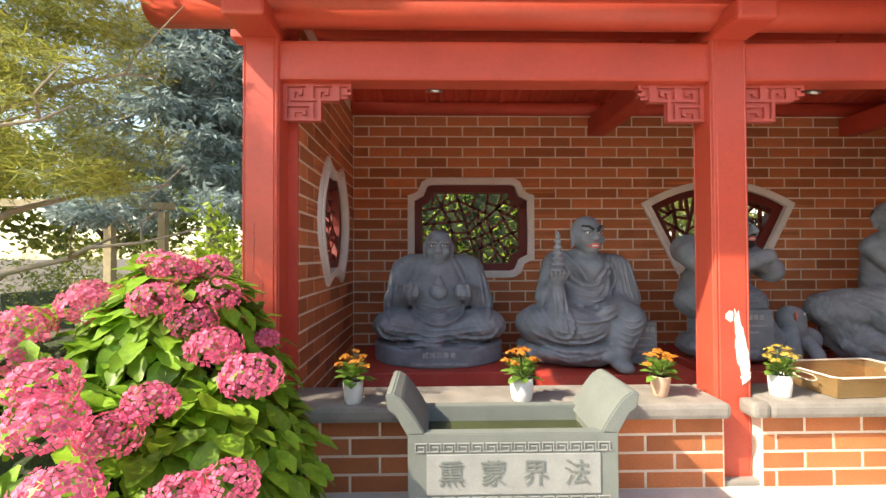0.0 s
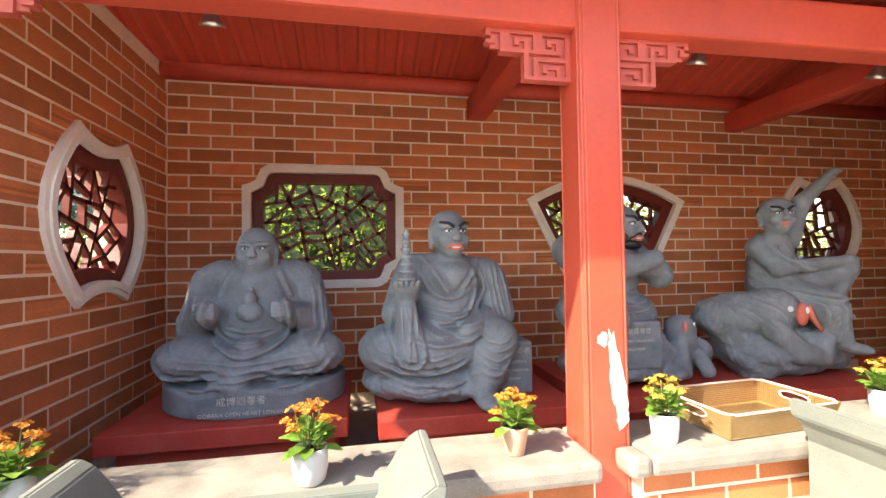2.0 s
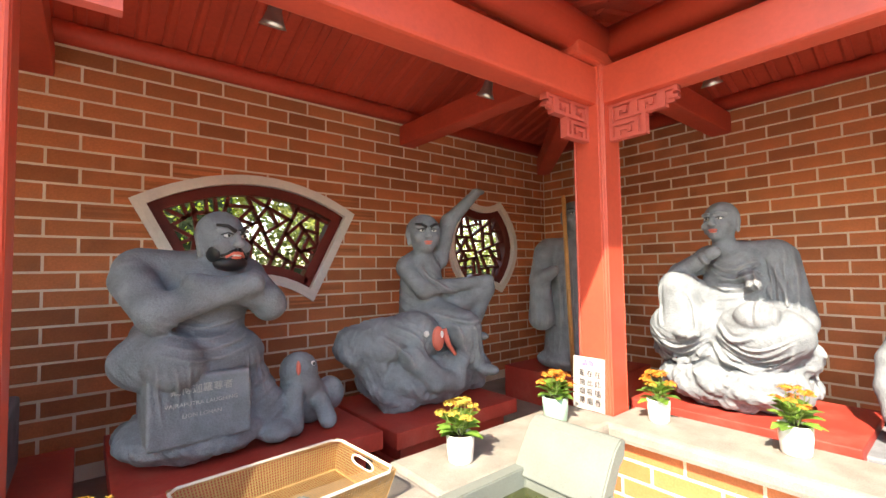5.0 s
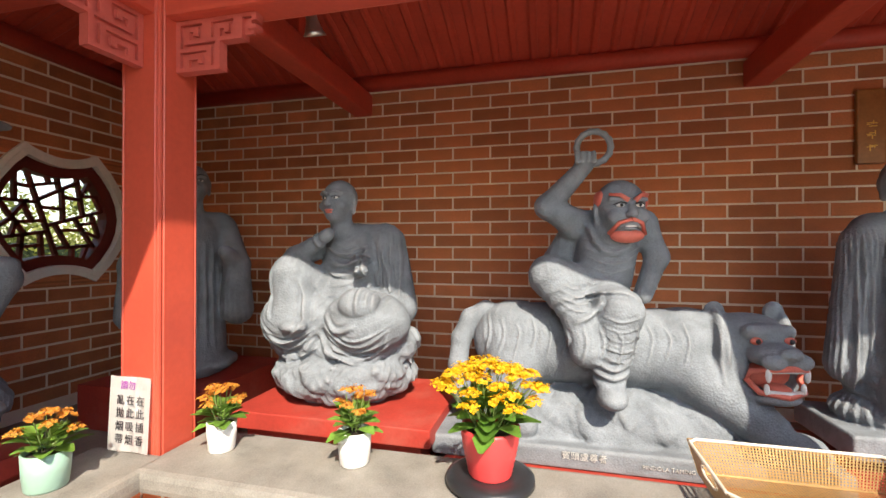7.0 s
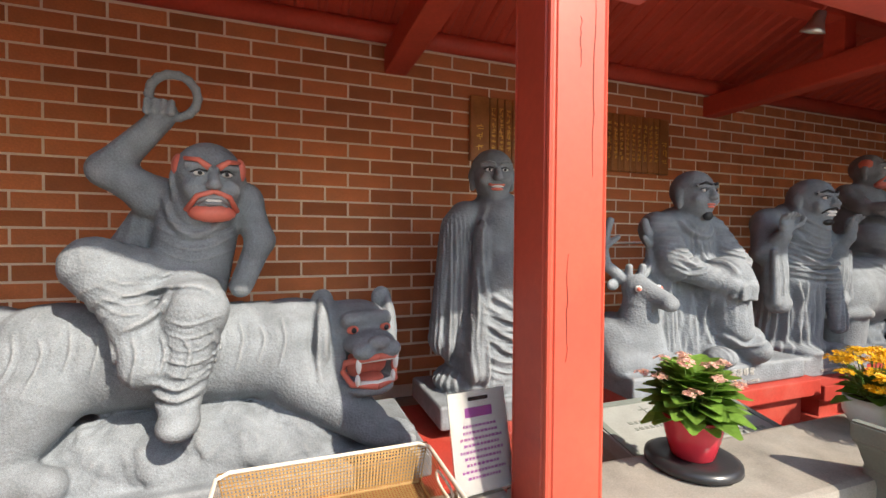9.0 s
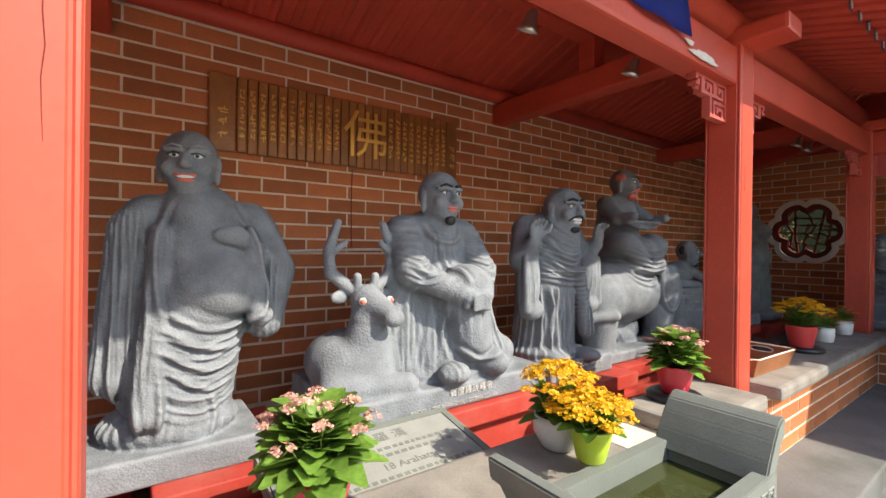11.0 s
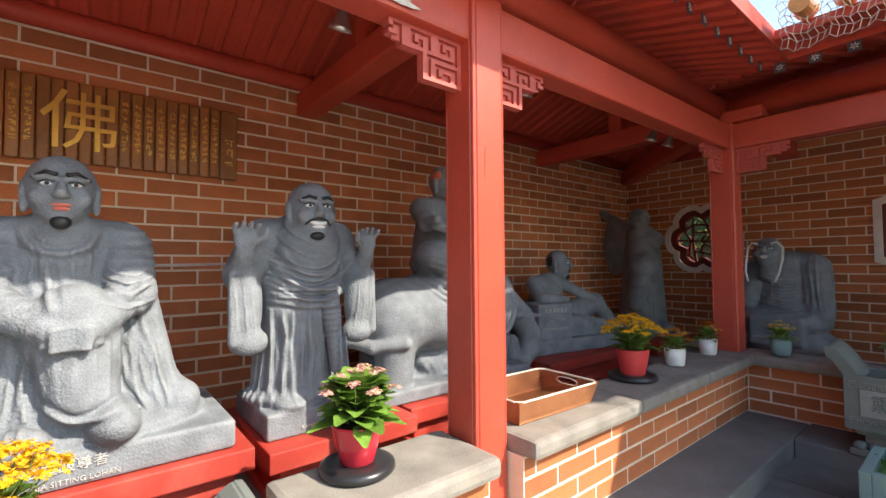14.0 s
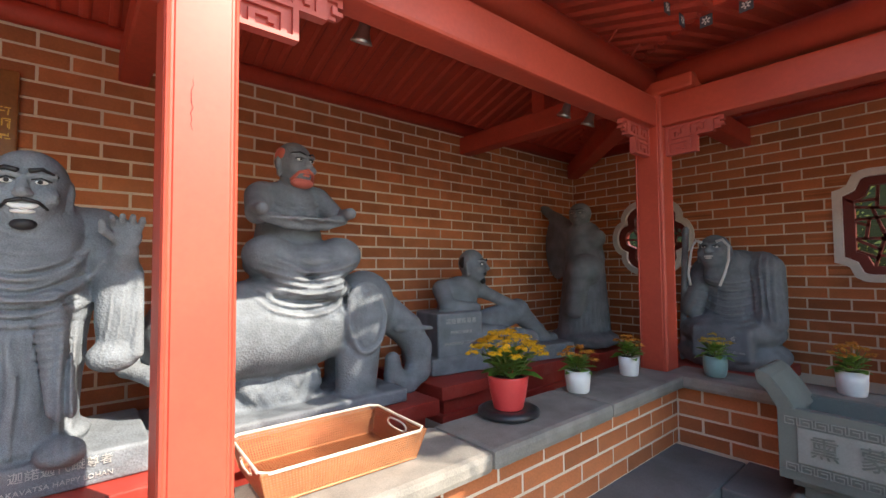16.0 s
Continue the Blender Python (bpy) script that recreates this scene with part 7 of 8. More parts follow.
def potted(x, y, pot, bloom, r=0.055, h=0.12, plant=0.14, spread=0.09, heads=9, leaves=26, saucer=False, shape="straight", seed=1, base=SLAB, leaf_len=0.075, label=None):
    """A flowering kalanchoe in its pot."""
    rng = random.Random(seed)
    t = thing("potted_plant", label or "%s kalanchoe in a %s pot on the parapet" % ({"mixed": "apricot"}.get(bloom, bloom), pot), "potted plant", "flower pots", pose(x, y, base, 0, 0, seed * 37 % 360))
    z0 = 0.0
    if saucer:
        bm = bmesh.new()
        lathe([(0.001, 0.0), (r * 1.32, 0.0), (r * 1.5, 0.012), (r * 1.48, 0.03), (r * 1.25, 0.042), (r * 0.9, 0.036), (0.001, 0.034)], 32, bm, close=False)
        part("saucer", bm, SAUCER, t, "shiny black saucer", True)
        z0 = 0.034
    seg = 36
    prof = {"straight": [(0.80, 0), (0.86, 0.06), (0.95, 0.5), (1.0, 1.0)], "taper": [(0.62, 0), (0.68, 0.05), (0.86, 0.5), (1.0, 0.93), (1.03, 1.0)],
            "bowl": [(0.45, 0), (0.70, 0.12), (0.98, 0.5), (1.02, 0.8), (0.98, 1.0)], "round": [(0.72, 0), (0.86, 0.1), (0.98, 0.45), (0.98, 0.8), (0.94, 1.0)], "ribbed": [(0.80, 0), (0.88, 0.06), (0.96, 0.5), (1.0, 1.0)], "ringed": [(0.66, 0), (0.72, 0.05), (0.80, 0.28), (0.88, 0.5), (0.95, 0.75), (1.0, 1.0)]}[shape]
    bm = bmesh.new()
    rows_ = []
    for q, hh in prof:
        rows_.append((q * r, z0 + hh * h))
    rows_ += [(prof[-1][0] * r * 0.9, z0 + h), (prof[-2][0] * r * 0.86, z0 + h * 0.86)]
    if shape == "ringed":
        fine = []
        for i in range(len(rows_) - 3):
            (a, b), (c_, d_) = rows_[i], rows_[i + 1]
            for k in range(4):
                fine.append((a + (c_ - a) * k / 4 + 0.0022 * (k % 2), b + (d_ - b) * k / 4))
        rows_ = fine + rows_[-3:]
    rows_ = [(0.001, z0)] + rows_ + [(0.001, z0 + h * 0.85)]
    lathe(rows_, seg, bm, close=False)
    if shape == "ribbed":
        for v in bm.verts:
            rr = math.hypot(v.co.x, v.co.y)
            if rr > r * 0.6:
                q = 1 + 0.035 * math.sin(math.atan2(v.co.y, v.co.x) * 18)
                v.co.x *= q
                v.co.y *= q
    bmesh.ops.recalc_face_normals(bm, faces=bm.faces[:])
    part("pot", bm, POT_LOOKS[pot], t, smooth=True)
    part("soil", lathe([(0.001, z0 + h * 0.86), (r * 0.84, z0 + h * 0.87), (r * 0.84, z0 + h * 0.9), (0.001, z0 + h * 0.92)], 18), SOIL, t)
    top = z0 + h
    V, F = [], []
    for i in range(leaves):
        a = i * 2.4 + rng.random()
        k = (i + 0.5) / leaves
        lift = 0.15 + 1.1 * (1 - k) + rng.uniform(-0.15, 0.25)
        way = Vector((math.cos(a), math.sin(a), lift))
        b = Vector((math.cos(a) * r * 0.35, math.sin(a) * r * 0.35, top - 0.01 + (1 - k) * plant * (0.75 if bloom == "pink" else 0.5)))
        leaf_shape(V, F, b, way, Vector((0, 0, 1)), leaf_len * rng.uniform(0.75, 1.2) * (0.75 + 0.5 * k), leaf_len * rng.uniform(0.62, 0.82), 0.3)
    tagged(raw("foliage", V, F, LEAF if bloom != "yellow" else LEAF_DEEP, t), kind="stuff")
    bmS, PV, PF = bmesh.new(), [], []
    for i in range(heads):
        a = i * 2.4 + rng.random() * 0.5
        q = math.sqrt((i + 0.4) / heads) * spread
        c0 = Vector((math.cos(a) * q, math.sin(a) * q, top + plant * (1.0 - 0.48 * (q / spread) ** 2) + rng.uniform(-0.012, 0.012)))
        tube(bmS, [(c0.x * 0.3, c0.y * 0.3, top), (c0.x * 0.8, c0.y * 0.8, top + plant * 0.55), tuple(c0 - Vector((0, 0, 0.012)))], 0.0024, 0.002, 5)
        for j in range(18 if heads < 16 else 30):
            g = Vector((rng.gauss(0, 1), rng.gauss(0, 1), abs(rng.gauss(0, 0.7)))).normalized()
            cc = c0 + Vector((g.x, g.y, g.z * 0.6)) * ((0.026 if heads < 16 else 0.034) * rng.uniform(0.5, 1.1))
            floret(PV, PF, cc, rng.uniform(0.009, 0.013), rng, (g + Vector((0, 0, 1.2))).normalized())
    tagged(part("stem_cluster", bmS, STEM, t), kind="stuff")
    tagged(raw("blossom", PV, PF, BLOOM[bloom], t, smooth=False), kind="stuff")
    return t


potted(-0.445, 2.36, "white", "orange", seed=2, heads=8)
potted(0.47, 2.36, "white", "orange", r=0.064, seed=3, shape="round", h=0.125, plant=0.15)
potted(1.265, 2.42, "clay", "orange", r=0.056, seed=4, shape="taper", h=0.115, plant=0.14)
potted(1.935, 2.40, "white", "mixed", r=0.06, seed=5, plant=0.15)
potted(3.20, 2.45, "white", "mixed", r=0.062, seed=6, plant=0.14)
potted(3.93, 2.49, "mint", "orange", r=0.07, h=0.13, seed=7, plant=0.14, shape="ribbed")
potted(4.32, 2.11, "white", "orange", r=0.058, seed=8, shape="ribbed")
potted(4.35, 1.53, "white", "orange", r=0.065, h=0.13, seed=9, plant=0.16, shape="ribbed")
potted(4.33, 1.00, "red", "yellow", r=0.105, h=0.17, seed=10, plant=0.22, spread=0.20, heads=40, leaves=44, saucer=True, shape="ringed", leaf_len=0.10, label="yellow kalanchoe in a ringed red pot on a black saucer")
potted(4.37, -1.26, "crimson", "pink", r=0.105, h=0.15, seed=11, plant=0.20, spread=0.17, heads=14, leaves=130, saucer=True, shape="taper", leaf_len=0.11, label="pink kalanchoe in a glossy crimson pot on a black saucer")
potted(4.33, -2.24, "bowl", "yellow", r=0.10, h=0.14, seed=12, plant=0.20, spread=0.16, heads=30, leaves=40, shape="bowl", leaf_len=0.09, label="tall yellow kalanchoe in a silvery white bowl pot")
potted(4.15, -2.20, "lime", "yellow", base=0.777, r=0.075, h=0.12, seed=13, plant=0.10, spread=0.15, heads=30, leaves=36, shape="taper", leaf_len=0.09, label="yellow kalanchoe in a lime green pot on the parapet")
potted(4.36, -3.23, "crimson", "pink", r=0.095, h=0.15, seed=14, plant=0.20, spread=0.15, heads=13, leaves=120, saucer=True, shape="taper", leaf_len=0.105, label="pink kalanchoe in a crimson pot on a black saucer")
potted(4.36, -5.28, "red", "yellow", r=0.105, h=0.17, seed=15, plant=0.21, spread=0.19, heads=36, leaves=44, saucer=True, shape="ringed", leaf_len=0.10, label="yellow kalanchoe in a ringed red pot on a black saucer")
potted(4.36, -5.91, "white", "orange", r=0.075, h=0.13, seed=16, plant=0.13, spread=0.11, heads=12, shape="ribbed")
potted(4.355, -6.53, "white", "orange", r=0.07, h=0.13, seed=17, plant=0.14, heads=9)
potted(3.945, -6.92, "teal", "mixed", r=0.075, h=0.14, seed=18, plant=0.13, spread=0.1, shape="round")
potted(3.27, -7.02, "white", "orange", r=0.075, h=0.14, seed=19, plant=0.15, spread=0.11, heads=12, shape="ribbed")

planter = thing("square_planter", "low teal square planter with green ground cover", "planter", at=pose(3.05, -5.80, GROUND + 0.004))
part("box", boxes(((-0.25, -0.25, 0), (0.25, 0.25, 0.05)), ((-0.25, -0.25, 0.045), (-0.20, 0.25, 0.30)), ((0.20, -0.25, 0.045), (0.25, 0.25, 0.30)), ((-0.20, -0.25, 0.045), (0.20, -0.20, 0.30)), ((-0.20, 0.20, 0.045), (0.20, 0.25, 0.30)), bevel=0.006), TEAL, planter)
V, F = [], []
rng = random.Random(21)
for i in range(420):
    b = Vector((rng.uniform(-0.19, 0.19), rng.uniform(-0.19, 0.19), 0.22))
    leaf_shape(V, F, b, Vector((rng.gauss(0, 0.6), rng.gauss(0, 0.6), 1)), Vector((rng.gauss(0, 1), rng.gauss(0, 1), 0.2)), rng.uniform(0.05, 0.11), 0.022)
raw("ground_cover", V, F, LEAF_DEEP, planter)
part("soil", boxes(((-0.205, -0.205, 0.05), (0.205, 0.205, 0.225))), SOIL, planter)

for m_ in (LEAF, LEAF_DEEP, *BLOOM.values()):
    leafy(m_, 0.3)

# ---------------------------------------------------------------- wire trays
TRAY_GOLD = mat("brass_mesh", (0.50, 0.32, 0.14), 0.4, 0.5, vary=0.25, scale=7)
TRAY_COPPER = mat("copper_mesh", (0.50, 0.21, 0.095), 0.42, 0.5, vary=0.25, scale=7)
RIM_WHITE = mat("cream_enamel_rim", (0.78, 0.70, 0.58), 0.4, vary=0.08)


def tray(material, label, at):
    t = thing("wire_tray", label, "tray", "offering trays", at)
    lx, ly, bx, by, hz = 0.315, 0.205, 0.285, 0.175, 0.115
    bm = bmesh.new()
    def strip(p, q, n, w=0.0026):
        d = (Vector(q) - Vector(p)).normalized()
        s_ = d.cross(Vector(n)).normalized() * w
        vs = [bm.verts.new(Vector(a) + e) for a, e in ((p, -s_), (q, -s_), (q, s_), (p, s_))]
        bm.faces.new(vs)
    g = 0.0095
    n = int(2 * bx / g)
    for i in range(n + 1):
        x = -bx + 2 * bx * i / n
        strip((x, -by, 0.002), (x, by, 0.002), (0, 0, 1))
        for e in (-1, 1):
            strip((x, e * by, 0.002), (x * lx / bx, e * ly, hz), (0, e, 0.2))
    n = int(2 * by / g)
    for i in range(n + 1):
        y = -by + 2 * by * i / n
        strip((-bx, y, 0.002), (bx, y, 0.002), (0, 0, 1))
        for e in (-1, 1):
            if abs(y) > 0.055:
                strip((e * bx, y, 0.002), (e * lx, y * ly / by, hz), (e, 0, 0.2))
            else:
                strip((e * bx, y, 0.002), (e * (bx + (lx - bx) * 0.5), y * (1 + (ly / by - 1) * 0.5), hz * 0.5), (e, 0, 0.2))
    k = int(hz / g)
    for i in range(k + 1):
        q = i / k
        X, Y, Z = bx + (lx - bx) * q, by + (ly - by) * q, 0.002 + (hz - 0.002) * q
        for e in (-1, 1):
            strip((-X, e * Y, Z), (X, e * Y, Z), (0, e, 0.2))
            if q <= 0.5 or q > 0.86:
                strip((e * X, -Y, Z), (e * X, Y, Z), (e, 0, 0.2))
            else:
                strip((e * X, -Y, Z), (e * X, -0.06, Z), (e, 0, 0.2))
                strip((e * X, 0.06, Z), (e * X, Y, Z), (e, 0, 0.2))
    part("wire_mesh", bm, material, t)
    bm = bmesh.new()
    def loop(pts, r):
        tube(bm, pts + [pts[0]], r, seg=8)
    c_ = 0.03
    loop([(-lx + c_, -ly, hz), (lx - c_, -ly, hz), (lx, -ly + c_, hz), (lx, ly - c_, hz), (lx - c_, ly, hz), (-lx + c_, ly, hz), (-lx, ly - c_, hz), (-lx, -ly + c_, hz)], 0.0055)
    part("rim", bm, RIM_WHITE, t, "cream enamelled rim")
    bm = bmesh.new()
    loop([(-bx, -by, 0.004), (bx, -by, 0.004), (bx, by, 0.004), (-bx, by, 0.004)], 0.004)
    part("base_ring", bm, material, t)
    for e in (-1, 1):
        bm = bmesh.new()
        xx = e * (bx + (lx - bx) * 0.68)
        loop([(xx, 0.055 * math.cos(a) + (0.02 if math.cos(a) > 0 else -0.02), hz * 0.68 + 0.02 * math.sin(a)) for a in [i * math.pi / 6 for i in range(12)]], 0.004)
        part("grip", bm, RIM_WHITE, t)
    return t


tray(TRAY_GOLD, "golden wire-mesh offering tray with a cream rim on the parapet", pose(2.47, 2.525, SLAB + 0.004, 0, 0, 4))
tray(TRAY_GOLD, "golden wire-mesh offering tray with a paper sign on the parapet", pose(4.395, -0.02, SLAB + 0.004, 0, 0, 90))
tray(TRAY_COPPER, "copper wire-mesh offering tray with a cream rim on the parapet", pose(4.435, -4.33, SLAB + 0.004, 0, 0, 88))

PAPER = mat("white_paper", (0.82, 0.81, 0.78), 0.6, vary=0.05, scale=10)
INK = mat("black_ink", (0.03, 0.03, 0.035), 0.6, vary=0.1)
PURPLE = mat("purple_ink", (0.42, 0.10, 0.42), 0.6, vary=0.1)
CLEAR = bpy.data.materials.new("clear_acrylic")
CLEAR.use_nodes = True
_b = CLEAR.node_tree.nodes["Principled BSDF"]
_b.inputs["Transmission Weight"].default_value, _b.inputs["Roughness"].default_value, _b.inputs["IOR"].default_value = 1.0, 0.03, 1.45


def lettered(name, text, size, m, material, parent):
    V, F = letters(text, size, 0.0006)
    bm = bmesh.new()
    vs = [bm.verts.new(m @ Vector(v)) for v in V]
    for f_ in F:
        try:
            bm.faces.new([vs[i] for i in f_])
        except ValueError:
            pass
    return part(name, bm, material, parent)


FLAT = Euler((radians(90), 0, 0)).to_matrix().to_4x4()
note = thing("paper_sign", "white paper sign reading Fruit Offering in the tray", "sign", at=pose(4.34, -0.06, SLAB + 0.012, 0, 0, -84) @ pose(0, 0, 0, 12))
part("sheet", boxes(((-0.13, -0.08, 0), (0.13, 0.08, 0.002))), PAPER, note)
lettered("lettering", "Fruit", 0.075, Matrix.Translation((0.02, 0.035, 0.003)), INK, note)
lettered("lettering", "Offering", 0.075, Matrix.Translation((0.02, -0.035, 0.003)), INK, note)
bm = bmesh.new()
tube(bm, [(-0.1 + 0.02 * math.cos(a), 0.02 + 0.024 * math.sin(a), 0.003) for a in [i * 0.6 for i in range(11)]], 0.0012, seg=4)
part("fruit_drawing", bm, PAINT_RED, note)

sign = thing("no_smoking_sign", "creased white paper sign taped to the corner post", "sign", at=pose(4.205, 2.455, 0.745, 0, 0, -90) @ pose(0, 0, 0, -3))
bm = bmesh.new()
for i in range(9):
    for k in range(2):
        bm.verts.new((-0.105 + 0.026 * i, -0.006 - 0.004 * math.sin(i * 0.9), 0.30 * k))
bm.verts.ensure_lookup_table()
for i in range(8):
    bm.faces.new((bm.verts[2 * i], bm.verts[2 * i + 2], bm.verts[2 * i + 3], bm.verts[2 * i + 1]))
bmesh.ops.solidify(bm, geom=bm.faces[:], thickness=0.0015)
part("sheet", bm, PAPER, sign)
for col, text in ((0.06, "\u5728\u6b64\u63d2\u9999"), (0.01, "\u5728\u6b64\u5438\u70df"), (-0.04, "\u4e82\u62cb\u70df\u8482")):
    for i, ch in enumerate(text):
        lettered("character", ch, 0.042, Matrix.Translation((col, -0.0135, 0.205 - 0.052 * i)) @ FLAT, INK, sign)
lettered("character", "\u8acb\u52ff", 0.038, Matrix.Translation((-0.005, -0.0135, 0.265)) @ FLAT, PURPLE, sign)

stand = thing("acrylic_notice", "printed notice in a clear acrylic stand", "sign", at=pose(4.44, -0.485, SLAB, 0, 0, -84) @ pose(0, 0, 0, -14))
part("sheet", boxes(((-0.105, 0.0, 0.01), (0.105, 0.001, 0.315))), PAPER, stand)
part("front_cover", boxes(((-0.11, -0.004, 0.0), (0.11, -0.002, 0.322)), bevel=0.0006), CLEAR, stand)
part("foot", boxes(((-0.11, -0.002, 0.0), (0.11, 0.09, 0.003)), bevel=0.0006), CLEAR, stand)
part("title", boxes(((-0.05, -0.0012, 0.235), (0.05, 0.0, 0.265))), PURPLE, stand)
part("heading", boxes(((-0.035, -0.0012, 0.285), (0.04, 0.0, 0.297))), INK, stand)
rng = random.Random(4)
for i in range(9):
    w = rng.uniform(0.055, 0.085)
    bm = bmesh.new()
    x = -w
    while x < w:
        q = rng.uniform(0.006, 0.012)
        box(bm, (x, -0.0012, 0.205 - 0.019 * i), (min(w, x + q), 0.0, 0.213 - 0.019 * i))
        x += q + 0.004
    part("text_line", bm, PURPLE, stand)

# slanted stone tablet behind the coping
tablet = thing("stone_tablet", "slanted grey stone tablet with carved writing", "tablet", at=pose(4.76, -1.70, 0.63, 0, 0, -90) @ pose(0, 0, 0, 11))
part("slab", boxes(((-0.46, -0.24, -0.03), (0.46, 0.26, 0.04)), bevel=0.006), CARVED, tablet)
for lo, hi in (((-0.45, 0.215, 0.038), (0.45, 0.25, 0.046)), ((-0.45, -0.23, 0.038), (-0.415, 0.213, 0.046)), ((0.415, -0.23, 0.038), (0.45, 0.213, 0.046))):
    part("border", boxes((lo, hi), bevel=0.002), TROUGH, tablet)
lettered("lettering", "\u5341 \u516b \u7f85 \u6f22", 0.07, Matrix.Translation((0, 0.15, 0.0415)), TROUGH, tablet)
lettered("lettering", "18 Arahats", 0.055, Matrix.Translation((0.08, -0.04, 0.0415)), TROUGH, tablet)
for i, z in enumerate((0.075, 0.03, -0.10, -0.145, -0.19)):
    bm = bmesh.new()
    x = -0.3
    while x < 0.34:
        q = rng.uniform(0.014, 0.028)
        box(bm, (x, z - 0.009, 0.039), (x + q, z + 0.009, 0.0415))
        x += q + 0.012
    part("text_line", bm, TROUGH, tablet)
part("support", boxes(((-0.42, -0.2, -0.29), (0.42, 0.22, -0.03)), bevel=0.006), GRANITE, tablet)

# ---------------------------------------------------------------- garden
HYD_LEAF = mat("hydrangea_leaf", (0.26, 0.45, 0.04), 0.42, vary=0.4, scale=25, fine=80, per_piece=0.4, bump=0.3)
HYD_PINK = mat("hydrangea_petal", (0.86, 0.10, 0.25), 0.6, vary=0.25, scale=30, per_piece=0.3, hue2=(0.88, 0.25, 0.38))
HEDGE = mat("arborvitae_green", (0.17, 0.38, 0.03), 0.6, vary=0.4, scale=6, per_piece=0.5, hue2=(0.42, 0.48, 0.05))
PINE = mat("pine_needle", (0.36, 0.37, 0.06), 0.6, vary=0.4, scale=3, per_piece=0.5, hue2=(0.46, 0.48, 0.10))
SPRUCE = mat("blue_spruce_needle", (0.25, 0.32, 0.30), 0.6, vary=0.35, scale=3, per_piece=0.4)
SHRUB = mat("shrub_leaf", (0.20, 0.29, 0.08), 0.55, vary=0.4, scale=4, per_piece=0.5, hue2=(0.45, 0.45, 0.09))
AUTUMN = mat("autumn_leaf", (0.40, 0.14, 0.05), 0.6, vary=0.4, scale=4, per_piece=0.5)
BARK = mat("grey_bark", (0.22, 0.18, 0.14), 0.9, vary=0.35, scale=14, fine=60, bump=0.8, bump_dist=0.01)
PALE_BARK = mat("pale_bark", (0.36, 0.29, 0.21), 0.85, vary=0.3, scale=12, fine=60, bump=0.6)
POST_WOOD = mat("weathered_wood", (0.42, 0.34, 0.20), 0.8, vary=0.25, scale=9)
FENCE = mat("white_fence_paint", (0.72, 0.73, 0.74), 0.6, vary=0.1)

for m_ in (HYD_LEAF, HYD_PINK, HEDGE, PINE, SPRUCE, SHRUB, AUTUMN):
    leafy(m_, 0.4)

rng = random.Random(31)
bush = thing("hydrangea_bush", "leafy hydrangea bush with large pink flower heads", "shrub", at=pose(-1.95, 1.75, GROUND - 0.05))
LOBES = [((0.55, -0.05, 0.62), (0.75, 0.5, 0.66)), ((1.1, -0.28, 0.45), (0.36, 0.38, 0.55)), ((-0.3, -0.1, 0.5), (0.8, 0.55, 0.65)), ((0.75, -0.4, 0.45), (0.6, 0.36, 0.62)), ((0.90, 0.12, 0.8), (0.40, 0.34, 0.52)), ((-0.5, -0.6, 0.45), (0.8, 0.45, 0.5)), ((0.93, 0.02, 0.92), (0.30, 0.30, 0.53)), ((1.14, -0.12, 0.55), (0.34, 0.34, 0.50))]


def on_bush(rng, j=None):
    (c_, r_) = LOBES[rng.randrange(len(LOBES))]
    d = Vector((rng.gauss(0, 1), rng.gauss(0, 1), rng.gauss(0.3, 1))).normalized()
    return Vector([a + b * q for a, b, q in zip(c_, r_, d)]), d


def buried(p, skip=0.86):
    return any(sum(((p[i] - c_[i]) / r_[i]) ** 2 for i in range(3)) < skip * skip for c_, r_ in LOBES)


V, F = [], []
n = 0
while n < 4600:
    p, d = on_bush(rng)
    if p.z < 0.03 or buried(p) or (p.x > 0.86 and p.y > 0.5 and p.z > 0.5):
        continue
    fall = (Vector((0, 0, -1)) + d * d.z) * 0.6 + Vector((d.x, d.y, 0)) * 0.5
    way = (fall + Vector((rng.gauss(0, 0.35), rng.gauss(0, 0.35), rng.gauss(0.05, 0.25)))).normalized()
    leaf_shape(V, F, p * rng.uniform(0.93, 1.0), way, (d + Vector((0, 0, 0.5))), rng.uniform(0.08, 0.14), rng.uniform(0.05, 0.085), 0.25)
    n += 1
tagged(raw("foliage", V, F, HYD_LEAF, bush), kind="stuff")
# added near-black core: the shade between the leaves is put into its colour
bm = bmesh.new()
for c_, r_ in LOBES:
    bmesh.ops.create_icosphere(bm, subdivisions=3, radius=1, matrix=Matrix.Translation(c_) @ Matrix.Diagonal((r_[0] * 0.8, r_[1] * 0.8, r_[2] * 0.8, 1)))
part("inner_mass", bm, mat("leaf_shade_filler", (0.03, 0.045, 0.015), 0.9, vary=0.5, scale=20, bump=1.0, bump_dist=0.02), bush)
